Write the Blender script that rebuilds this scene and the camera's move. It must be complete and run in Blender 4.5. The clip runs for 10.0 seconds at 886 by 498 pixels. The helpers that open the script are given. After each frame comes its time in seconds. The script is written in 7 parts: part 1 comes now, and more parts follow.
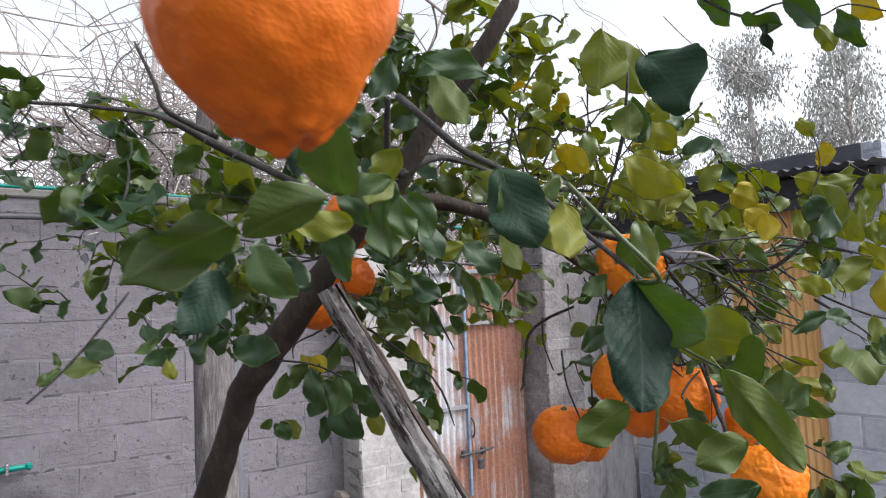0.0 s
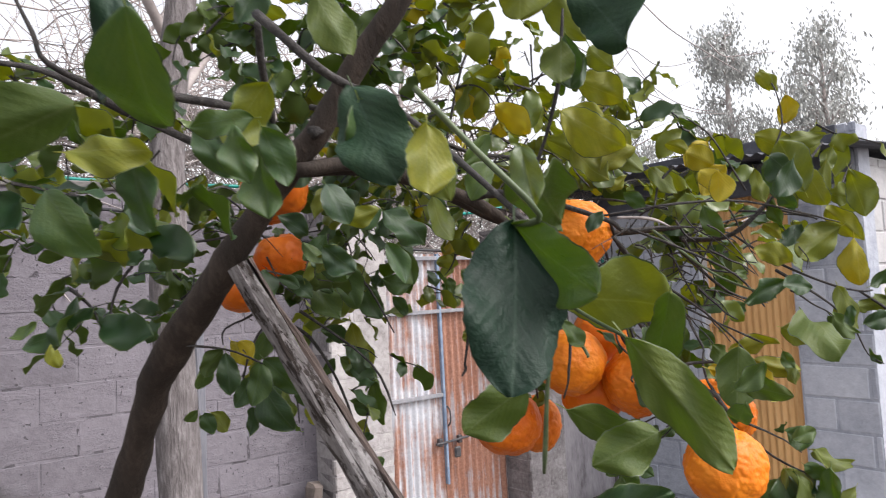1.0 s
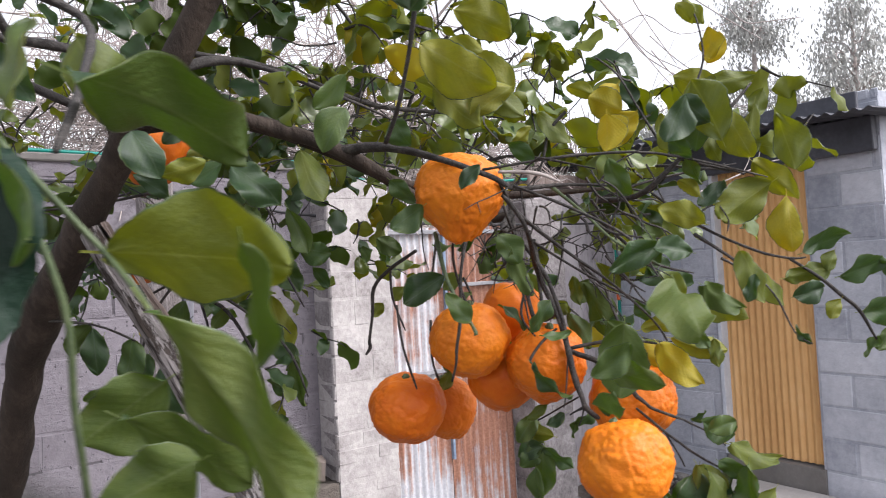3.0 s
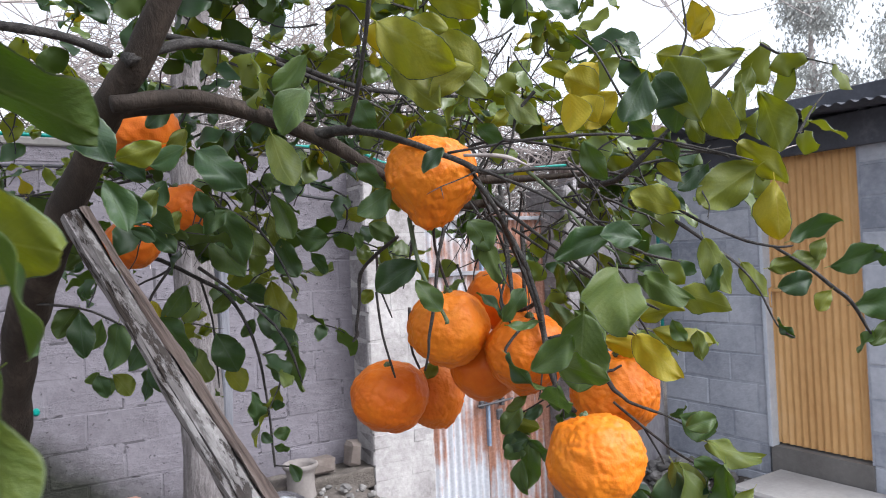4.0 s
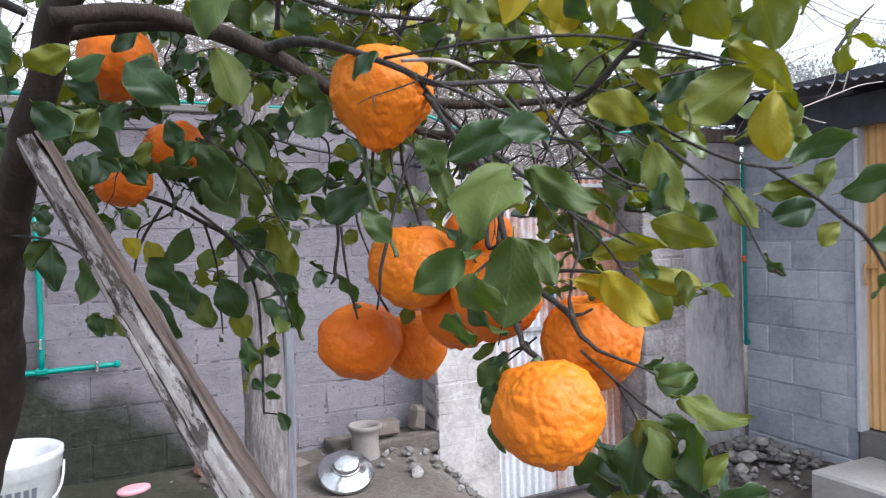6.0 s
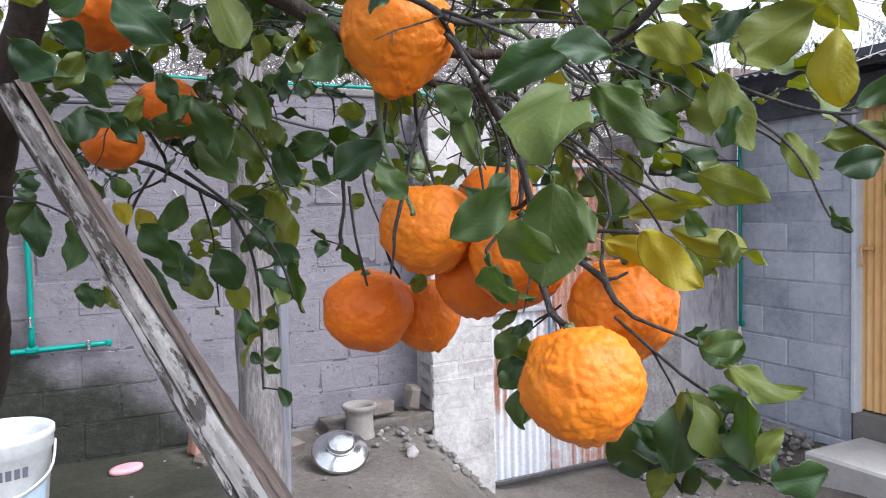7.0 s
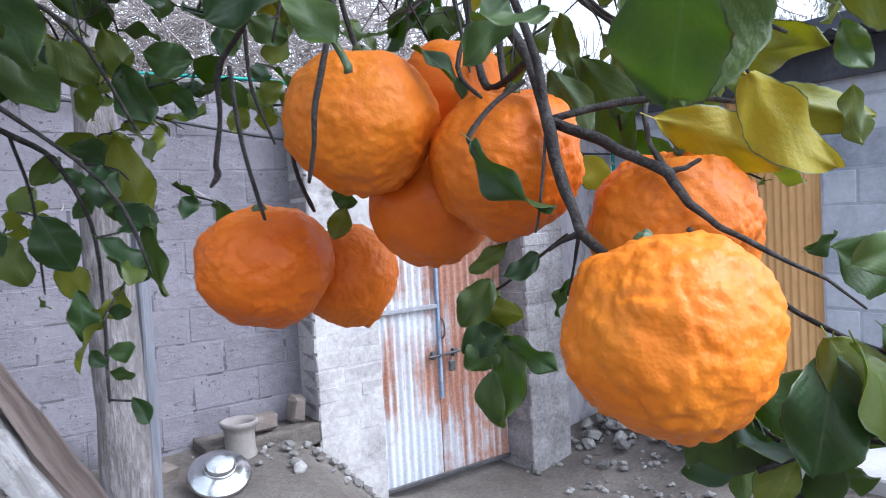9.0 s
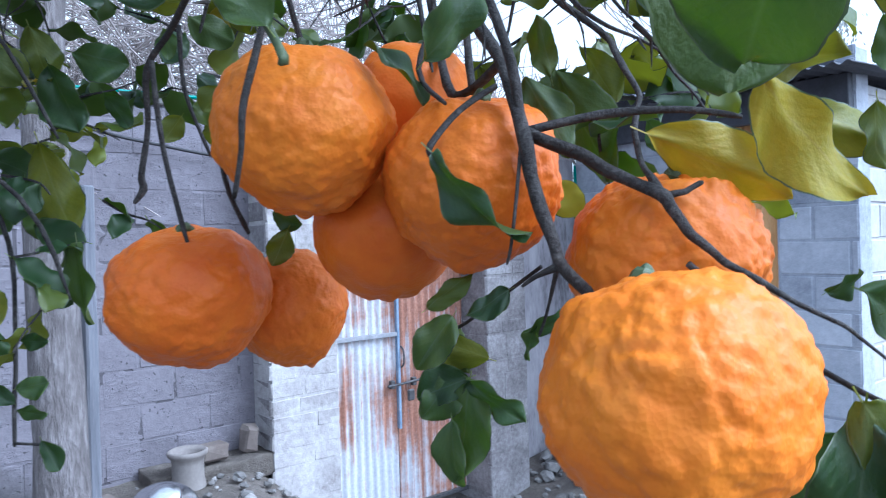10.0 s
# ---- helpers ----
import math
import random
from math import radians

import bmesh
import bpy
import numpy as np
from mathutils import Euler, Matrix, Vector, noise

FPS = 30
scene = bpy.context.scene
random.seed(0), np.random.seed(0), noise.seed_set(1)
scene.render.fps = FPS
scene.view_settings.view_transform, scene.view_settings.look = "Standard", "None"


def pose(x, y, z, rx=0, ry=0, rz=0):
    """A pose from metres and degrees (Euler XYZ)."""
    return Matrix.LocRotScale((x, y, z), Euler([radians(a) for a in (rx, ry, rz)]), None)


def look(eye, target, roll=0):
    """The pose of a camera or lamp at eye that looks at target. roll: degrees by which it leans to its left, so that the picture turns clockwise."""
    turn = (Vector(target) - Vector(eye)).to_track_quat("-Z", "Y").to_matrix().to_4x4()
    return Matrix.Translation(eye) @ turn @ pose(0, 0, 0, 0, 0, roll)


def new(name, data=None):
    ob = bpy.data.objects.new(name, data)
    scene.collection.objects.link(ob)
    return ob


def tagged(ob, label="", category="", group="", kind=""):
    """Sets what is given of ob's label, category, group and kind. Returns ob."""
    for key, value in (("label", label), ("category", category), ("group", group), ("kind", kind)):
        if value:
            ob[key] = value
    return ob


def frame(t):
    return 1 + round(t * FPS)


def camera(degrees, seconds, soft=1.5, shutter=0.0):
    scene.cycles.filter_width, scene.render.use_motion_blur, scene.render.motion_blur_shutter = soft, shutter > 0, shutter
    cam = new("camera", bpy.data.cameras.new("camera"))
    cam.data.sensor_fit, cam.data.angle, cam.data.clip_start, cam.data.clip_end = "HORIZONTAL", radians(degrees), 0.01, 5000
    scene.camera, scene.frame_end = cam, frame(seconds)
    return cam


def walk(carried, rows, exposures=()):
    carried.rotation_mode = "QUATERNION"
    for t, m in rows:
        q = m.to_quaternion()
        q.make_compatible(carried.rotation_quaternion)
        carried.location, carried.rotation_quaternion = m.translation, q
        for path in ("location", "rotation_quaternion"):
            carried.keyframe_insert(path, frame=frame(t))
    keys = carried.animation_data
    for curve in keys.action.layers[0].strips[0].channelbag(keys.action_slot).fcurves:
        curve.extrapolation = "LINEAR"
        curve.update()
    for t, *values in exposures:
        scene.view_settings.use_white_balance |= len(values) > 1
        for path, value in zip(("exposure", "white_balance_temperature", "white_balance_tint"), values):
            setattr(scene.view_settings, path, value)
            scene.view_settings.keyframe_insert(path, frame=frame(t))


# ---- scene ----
cam = camera(63.6, 10.0, 1.0, 0.4)
PATH = [
    (0, (0.0936, 0.0336, 1.5172), (1.2656, 1.6461, 1.6794), -2.46),
    (0.5, (0.1411, 0.0508, 1.5106), (1.3210, 1.6595, 1.6519), -2.15),
    (1, (0.1754, 0.0631, 1.5039), (1.3887, 1.6478, 1.6329), -3.06),
    (1.5, (0.2070, 0.0721, 1.5008), (1.4743, 1.6167, 1.5913), -3.72),
    (2, (0.2474, 0.0725, 1.4992), (1.4677, 1.6539, 1.6008), -3.19),
    (2.5, (0.2814, 0.0652, 1.4975), (1.4603, 1.6795, 1.5627), -3.60),
    (2.7, (0.2834, 0.0742, 1.4915), (1.4913, 1.6662, 1.5727), -3.90),
    (3, (0.3124, 0.0587, 1.4934), (1.4726, 1.6866, 1.5561), -3.07),
    (3.2, (0.3204, 0.0547, 1.4904), (1.4856, 1.6788, 1.5591), -2.37),
    (4.3, (0.3829, 0.0359, 1.4911), (1.3869, 1.7655, 1.5162), -2.41),
    (4.5, (0.3939, 0.0309, 1.4881), (1.3690, 1.7768, 1.5202), -2.10),
    (5, (0.4141, 0.0154, 1.4876), (1.3067, 1.8051, 1.5021), -2.69),
    (5.5, (0.4370, 0.0220, 1.4766), (1.3439, 1.8041, 1.4404), -2.47),
    (6, (0.4629, 0.0483, 1.4600), (1.3125, 1.8585, 1.4195), -1.59),
    (6.2, (0.4679, 0.0573, 1.4560), (1.2738, 1.8863, 1.3835), -1.89),
    (7.3, (0.4631, 0.1126, 1.4424), (1.3763, 1.8894, 1.3473), -1.77),
    (7.5, (0.4681, 0.1346, 1.4394), (1.4194, 1.8916, 1.3503), -2.40),
    (8, (0.4795, 0.1898, 1.4277), (1.4993, 1.9062, 1.3094), -1.40),
    (8.5, (0.4915, 0.2300, 1.4145), (1.5765, 1.9060, 1.2967), -3.10),
    (9, (0.5089, 0.2515, 1.3971), (1.6712, 1.8767, 1.3088), -3.05),
    (9.5, (0.5216, 0.2738, 1.3923), (1.7146, 1.8786, 1.3545), -2.83),
    (10, (0.5364, 0.2849, 1.3968), (1.7862, 1.8462, 1.3805), -1.70),
]
walk(cam, [(t, look(eye, target, roll)) for t, eye, target, roll in PATH],
     [(0.0, -0.36, 6300, 10), (1.0, -0.27, 6550, 13), (2.5, -0.20, 6600, 16), (3.2, -0.18, 6350, 13), (4.5, -0.14, 6050, 10), (6.0, -0.12, 6000, 10), (8.0, 0.05, 5850, 10), (9.0, 0.03, 5500, 9), (10.0, -0.02, 4850, 6)])

# ---- light ----
world = bpy.data.worlds.new("sky")
scene.world = world
world.use_nodes = True
wn, wl = world.node_tree.nodes, world.node_tree.links
sky = wn.new("ShaderNodeTexSky")
sky.sky_type, sky.sun_disc = "NISHITA", False
sky.sun_elevation, sky.sun_rotation = radians(48), radians(150)
sky.air_density, sky.dust_density = 1.0, 4.0
cloud = wn.new("ShaderNodeHueSaturation")
cloud.inputs["Saturation"].default_value = 0.18
cloud.inputs["Value"].default_value = 2.9
wl.new(sky.outputs[0], cloud.inputs["Color"])
wl.new(cloud.outputs[0], wn["Background"].inputs["Color"])
wn["Background"].inputs["Strength"].default_value = 0.15
sun = new("sun", bpy.data.lights.new("sun", "SUN"))
sun.data.energy, sun.data.angle, sun.data.color = 1.4, radians(14), (1.0, 0.975, 0.94)
SUN_FROM = Vector((0.58, -0.62, 0.95)).normalized()
sun.matrix_world = look(SUN_FROM * 20, (0, 0, 0))



# ---- materials ----
def mat(name, rough=0.6, metal=0.0, spec=0.5):
    m = bpy.data.materials.new(name)
    m.use_nodes = True
    n = m.node_tree.nodes
    b = n["Principled BSDF"]
    b.inputs["Roughness"].default_value, b.inputs["Metallic"].default_value = rough, metal
    b.inputs["Specular IOR Level"].default_value = spec
    return m, n, m.node_tree.links, b


def coords(n, l, scale=(1, 1, 1), world_space=False):
    """Coordinates in metres; those of pieces run on from piece to piece."""
    mp = n.new("ShaderNodeMapping")
    mp.inputs["Scale"].default_value = scale
    if world_space:
        g = n.new("ShaderNodeNewGeometry")
        l.new(g.outputs["Position"], mp.inputs["Vector"])
    else:
        c = n.new("ShaderNodeTexCoord")
        l.new(c.outputs["Object"], mp.inputs["Vector"])
    return mp.outputs[0]


def noise_tex(n, l, vec, scale, detail=6, rough=0.6):
    t = n.new("ShaderNodeTexNoise")
    t.inputs["Scale"].default_value, t.inputs["Detail"].default_value, t.inputs["Roughness"].default_value = scale, detail, rough
    l.new(vec, t.inputs["Vector"])
    return t.outputs["Fac"]


def ramp(n, l, fac, stops):
    r = n.new("ShaderNodeValToRGB")
    e = r.color_ramp.elements
    while len(e) < len(stops):
        e.new(0.5)
    for k, (at, col) in enumerate(stops):
        e[k].position, e[k].color = at, (*col, 1)
    l.new(fac, r.inputs["Fac"])
    return r.outputs["Color"]


def mixed(n, l, fac, a, b, kind="MIX"):
    m = n.new("ShaderNodeMix")
    m.data_type, m.blend_type = "RGBA", kind
    for sock, val in ((m.inputs[0], fac), (m.inputs[6], a), (m.inputs[7], b)):
        if isinstance(val, (int, float)):
            sock.default_value = val
        elif isinstance(val, tuple):
            sock.default_value = (*val, 1)
        else:
            l.new(val, sock)
    return m.outputs[2]


def bump(n, l, b, height, strength, dist):
    u = n.new("ShaderNodeBump")
    u.inputs["Strength"].default_value, u.inputs["Distance"].default_value = strength, dist
    l.new(height, u.inputs["Height"])
    l.new(u.outputs[0], b.inputs["Normal"])


def maths(n, l, op, a, b=0.0):
    m = n.new("ShaderNodeMath")
    m.operation = op
    for sock, val in zip(m.inputs, (a, b)):
        if isinstance(val, (int, float)):
            sock.default_value = val
        else:
            l.new(val, sock)
    return m.outputs[0]


def varied(name, stops, scale, rough=0.8, bumps=0.4, dist=0.004, fine=8.0, world_space=True, stretch=(1, 1, 1), metal=0.0, piece=0.0, spec=0.4):
    """A surface whose colour varies at two scales, with relief."""
    m, n, l, b = mat(name, rough, metal, spec)
    v = coords(n, l, stretch, world_space)
    big, small = noise_tex(n, l, v, scale), noise_tex(n, l, v, scale * fine, 4, 0.7)
    f = maths(n, l, "ADD", maths(n, l, "MULTIPLY", big, 0.65), maths(n, l, "MULTIPLY", small, 0.35))
    if piece:
        o = n.new("ShaderNodeObjectInfo")
        f = maths(n, l, "ADD", f, maths(n, l, "MULTIPLY", maths(n, l, "SUBTRACT", o.outputs["Random"], 0.5), piece))
    l.new(ramp(n, l, f, stops), b.inputs["Base Color"])
    bump(n, l, b, maths(n, l, "ADD", big, maths(n, l, "MULTIPLY", small, 0.8)), bumps, dist)
    return m


WHITEBLOCK = varied("whitewashed block", [(0.25, (0.26, 0.255, 0.265)), (0.5, (0.40, 0.395, 0.405)), (0.75, (0.54, 0.53, 0.535))], 2.0, 0.95, 0.5, 0.006, 12, piece=0.12)
MORTAR = varied("mortar", [(0.3, (0.20, 0.195, 0.20)), (0.7, (0.36, 0.35, 0.35))], 5, 0.95, 0.7, 0.006)
SHEDBLOCK = varied("grey-blue block", [(0.27, (0.22, 0.24, 0.29)), (0.5, (0.40, 0.42, 0.48)), (0.73, (0.56, 0.58, 0.64))], 2.4, 0.95, 0.9, 0.008, 9, piece=0.22)
PLASTER = varied("run-stained plaster", [(0.34, (0.13, 0.118, 0.125)), (0.45, (0.31, 0.29, 0.31)), (0.58, (0.43, 0.405, 0.43)), (0.75, (0.54, 0.51, 0.53))], 5.0, 0.95, 0.5, 0.006, 7, True, (1, 1, 0.3))
GREYPIER = varied("weathered grey pier stone, shaded flank", [(0.28, (0.085, 0.076, 0.080)), (0.46, (0.19, 0.175, 0.18)), (0.72, (0.36, 0.345, 0.35))], 5, 0.95, 0.8, 0.009, 8, piece=0.1)
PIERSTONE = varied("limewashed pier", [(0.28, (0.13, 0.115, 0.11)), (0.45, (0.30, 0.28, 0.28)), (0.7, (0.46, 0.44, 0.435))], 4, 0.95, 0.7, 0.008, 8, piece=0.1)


def yard_soil():
    """Dry trodden soil with grit, dark, wet and mossy round the outlet of the water pipe."""
    m, n, l, b = mat("trodden soil", 0.95, 0.0, 0.3)
    v = coords(n, l, (1, 1, 1), True)
    big, small, grit = noise_tex(n, l, v, 2.4), noise_tex(n, l, v, 34, 5, 0.7), noise_tex(n, l, v, 120, 3, 0.7)
    f = maths(n, l, "ADD", maths(n, l, "MULTIPLY", big, 0.5), maths(n, l, "ADD", maths(n, l, "MULTIPLY", small, 0.3), maths(n, l, "MULTIPLY", grit, 0.2)))
    dry = ramp(n, l, f, [(0.30, (0.055, 0.046, 0.040)), (0.5, (0.130, 0.112, 0.099)), (0.70, (0.255, 0.225, 0.204))])
    wet = ramp(n, l, f, [(0.30, (0.016, 0.017, 0.011)), (0.5, (0.040, 0.040, 0.027)), (0.70, (0.085, 0.082, 0.060))])
    gap = n.new("ShaderNodeVectorMath")
    gap.operation = "DISTANCE"
    l.new(v, gap.inputs[0])
    gap.inputs[1].default_value = (0.1, 3.55, 0.3)
    near = maths(n, l, "ADD", maths(n, l, "MULTIPLY", gap.outputs["Value"], 0.6), maths(n, l, "MULTIPLY", big, 0.5))
    l.new(mixed(n, l, ramp(n, l, near, [(0.68, (1, 1, 1)), (0.92, (0, 0, 0))]), dry, wet), b.inputs["Base Color"])
    bump(n, l, b, maths(n, l, "ADD", big, maths(n, l, "ADD", small, grit)), 0.9, 0.012)
    return m


SOIL = yard_soil()
STONE = varied("rubble stone", [(0.25, (0.09, 0.084, 0.08)), (0.5, (0.17, 0.16, 0.154)), (0.75, (0.32, 0.305, 0.295))], 6, 0.9, 0.7, 0.006, 6, piece=0.35)
CEMENT = varied("cement", [(0.25, (0.11, 0.102, 0.096)), (0.6, (0.19, 0.18, 0.172)), (0.8, (0.29, 0.277, 0.265))], 3, 0.9, 0.4, 0.004, 12)


def weathered_wood():
    """Old split wood, brown-grey near its head and bleached lower down."""
    m, n, l, b = mat("weathered wood", 0.9, 0.0, 0.3)
    v = coords(n, l, (1, 1, 0.06))
    grain, fine = noise_tex(n, l, v, 30, 6, 0.65), noise_tex(n, l, v, 160, 4, 0.7)
    patch = noise_tex(n, l, coords(n, l, (1, 1, 0.3)), 14, 5, 0.6)
    f = maths(n, l, "ADD", maths(n, l, "MULTIPLY", grain, 0.6), maths(n, l, "MULTIPLY", fine, 0.4))
    brown = ramp(n, l, f, [(0.32, (0.032, 0.027, 0.026)), (0.44, (0.108, 0.098, 0.097)), (0.54, (0.205, 0.186, 0.190)), (0.70, (0.39, 0.37, 0.375))])
    pale = ramp(n, l, f, [(0.34, (0.05, 0.045, 0.042)), (0.42, (0.21, 0.198, 0.197)), (0.52, (0.38, 0.365, 0.365)), (0.75, (0.54, 0.53, 0.53))])
    c = n.new("ShaderNodeTexCoord")
    sep = n.new("ShaderNodeSeparateXYZ")
    l.new(c.outputs["Object"], sep.inputs[0])
    worn = maths(n, l, "SUBTRACT", maths(n, l, "MULTIPLY", patch, 1.1), maths(n, l, "MULTIPLY", sep.outputs["Z"], 1.3))
    flake = ramp(n, l, noise_tex(n, l, coords(n, l, (1, 1, 0.35)), 70, 5, 0.7), [(0.43, (1, 1, 1)), (0.48, (0, 0, 0))])
    brown = mixed(n, l, flake, brown, (0.035, 0.026, 0.022))
    scale = ramp(n, l, noise_tex(n, l, coords(n, l, (1, 1, 0.55)), 46, 6, 0.75), [(0.53, (0, 0, 0)), (0.57, (1, 1, 1))])
    brown = mixed(n, l, maths(n, l, "MULTIPLY", scale, 0.5), brown, (0.36, 0.345, 0.35))
    pale = mixed(n, l, maths(n, l, "MULTIPLY", maths(n, l, "SUBTRACT", 1.0, scale), 0.38), pale, (0.145, 0.128, 0.128))
    pale = mixed(n, l, maths(n, l, "MULTIPLY", flake, 0.85), pale, (0.055, 0.045, 0.042))
    l.new(mixed(n, l, ramp(n, l, worn, [(0.62, (0, 0, 0)), (1.0, (1, 1, 1))]), brown, pale), b.inputs["Base Color"])
    bump(n, l, b, maths(n, l, "ADD", maths(n, l, "SUBTRACT", f, maths(n, l, "MULTIPLY", flake, 0.5)), patch), 0.9, 0.003)
    return m


WOOD = weathered_wood()
BROWNWOOD = varied("brown wood", [(0.34, (0.030, 0.021, 0.019)), (0.43, (0.120, 0.090, 0.080)), (0.56, (0.205, 0.165, 0.152)), (0.68, (0.33, 0.29, 0.275))], 44, 0.85, 1.0, 0.003, 5, False, (1, 1, 0.06))
BARK = varied("citrus bark", [(0.25, (0.011, 0.008, 0.006)), (0.5, (0.030, 0.021, 0.016)), (0.75, (0.085, 0.063, 0.050))], 40, 0.85, 0.9, 0.003, 5, True, (1, 1, 0.35))
TWIGBARK = varied("twig bark", [(0.28, (0.013, 0.011, 0.011)), (0.5, (0.034, 0.030, 0.029)), (0.72, (0.095, 0.087, 0.083))], 130, 0.75, 0.9, 0.0012, 4, True)
GREENTWIG = varied("green shoot", [(0.25, (0.035, 0.055, 0.025)), (0.5, (0.07, 0.10, 0.045)), (0.75, (0.13, 0.16, 0.08))], 90, 0.5, 0.2, 0.0004, 4, True)
GREYBARK = varied("furrowed grey bark", [(0.28, (0.062, 0.052, 0.052)), (0.5, (0.160, 0.142, 0.143)), (0.72, (0.34, 0.315, 0.32))], 40, 0.9, 1.0, 0.016, 3, True, (1, 1, 0.22))
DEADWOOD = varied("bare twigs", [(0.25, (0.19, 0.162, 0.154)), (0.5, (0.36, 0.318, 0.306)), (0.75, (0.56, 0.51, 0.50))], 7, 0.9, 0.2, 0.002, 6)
TILE = varied("fired clay", [(0.25, (0.085, 0.066, 0.058)), (0.5, (0.135, 0.110, 0.098)), (0.75, (0.20, 0.175, 0.16))], 8, 0.9, 0.5, 0.003, 6)
REDBRICK = varied("red brick", [(0.25, (0.20, 0.095, 0.070)), (0.5, (0.32, 0.165, 0.125)), (0.75, (0.42, 0.25, 0.20))], 9, 0.9, 0.5, 0.003, 6)
POT = varied("dusty pottery", [(0.25, (0.13, 0.112, 0.105)), (0.5, (0.20, 0.178, 0.168)), (0.75, (0.28, 0.255, 0.24))], 9, 0.85, 0.4, 0.003, 6)
TEAL = varied("teal plastic", [(0.3, (0.0, 0.15, 0.125)), (0.7, (0.0, 0.24, 0.20))], 12, 0.35, 0.05, 0.001)
WHITEPLASTIC = varied("white plastic", [(0.25, (0.42, 0.43, 0.45)), (0.6, (0.62, 0.63, 0.64))], 7, 0.4, 0.05, 0.001)
PINK = varied("pink plastic", [(0.3, (0.62, 0.27, 0.32)), (0.7, (0.74, 0.38, 0.42))], 12, 0.5, 0.1, 0.001)
INK = varied("dark print", [(0.3, (0.06, 0.065, 0.085)), (0.7, (0.12, 0.125, 0.15))], 20, 0.5, 0.0, 0.001)
BLUEPRINT = varied("faded blue print", [(0.3, (0.30, 0.42, 0.52)), (0.7, (0.46, 0.55, 0.62))], 14, 0.5, 0.0, 0.001)
ORANGEPLASTIC = varied("orange plastic", [(0.3, (0.60, 0.10, 0.03)), (0.7, (0.70, 0.16, 0.05))], 12, 0.4, 0.0, 0.001)
ALUMINIUM = varied("scratched aluminium", [(0.3, (0.62, 0.63, 0.65)), (0.7, (0.80, 0.81, 0.82))], 30, 0.24, 0.08, 0.0006, 4, True, (1, 1, 1), 1.0)
CABLE = varied("black cable", [(0.3, (0.015, 0.015, 0.018)), (0.7, (0.04, 0.04, 0.045))], 20, 0.6, 0.1, 0.0006)
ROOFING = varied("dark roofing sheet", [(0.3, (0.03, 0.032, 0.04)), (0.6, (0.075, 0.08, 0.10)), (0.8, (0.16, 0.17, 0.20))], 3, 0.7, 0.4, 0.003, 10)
PALEFRAME = varied("pale blue-white paint", [(0.3, (0.42, 0.46, 0.54)), (0.7, (0.60, 0.63, 0.68))], 7, 0.7, 0.3, 0.002, 8)
BLUEPAINT = varied("worn blue paint", [(0.3, (0.12, 0.17, 0.26)), (0.55, (0.22, 0.29, 0.40)), (0.75, (0.40, 0.40, 0.42))], 22, 0.6, 0.3, 0.001, 5)
GREYSTEEL = varied("grey weathered steel", [(0.3, (0.16, 0.165, 0.185)), (0.6, (0.28, 0.28, 0.30)), (0.8, (0.36, 0.33, 0.32))], 22, 0.6, 0.3, 0.001, 5)
DARKIRON = varied("dark iron", [(0.3, (0.035, 0.04, 0.05)), (0.7, (0.13, 0.12, 0.12))], 30, 0.55, 0.3, 0.001, 4, True, (1, 1, 1), 0.4)
# paler than the leaves themselves: distance haze is put into this colour
HAZEGUM = varied("hazed grey-green gum foliage", [(0.3, (0.30, 0.31, 0.30)), (0.55, (0.42, 0.43, 0.415)), (0.75, (0.55, 0.56, 0.54))], 1.2, 0.6, 0.0, 0.001, 8)


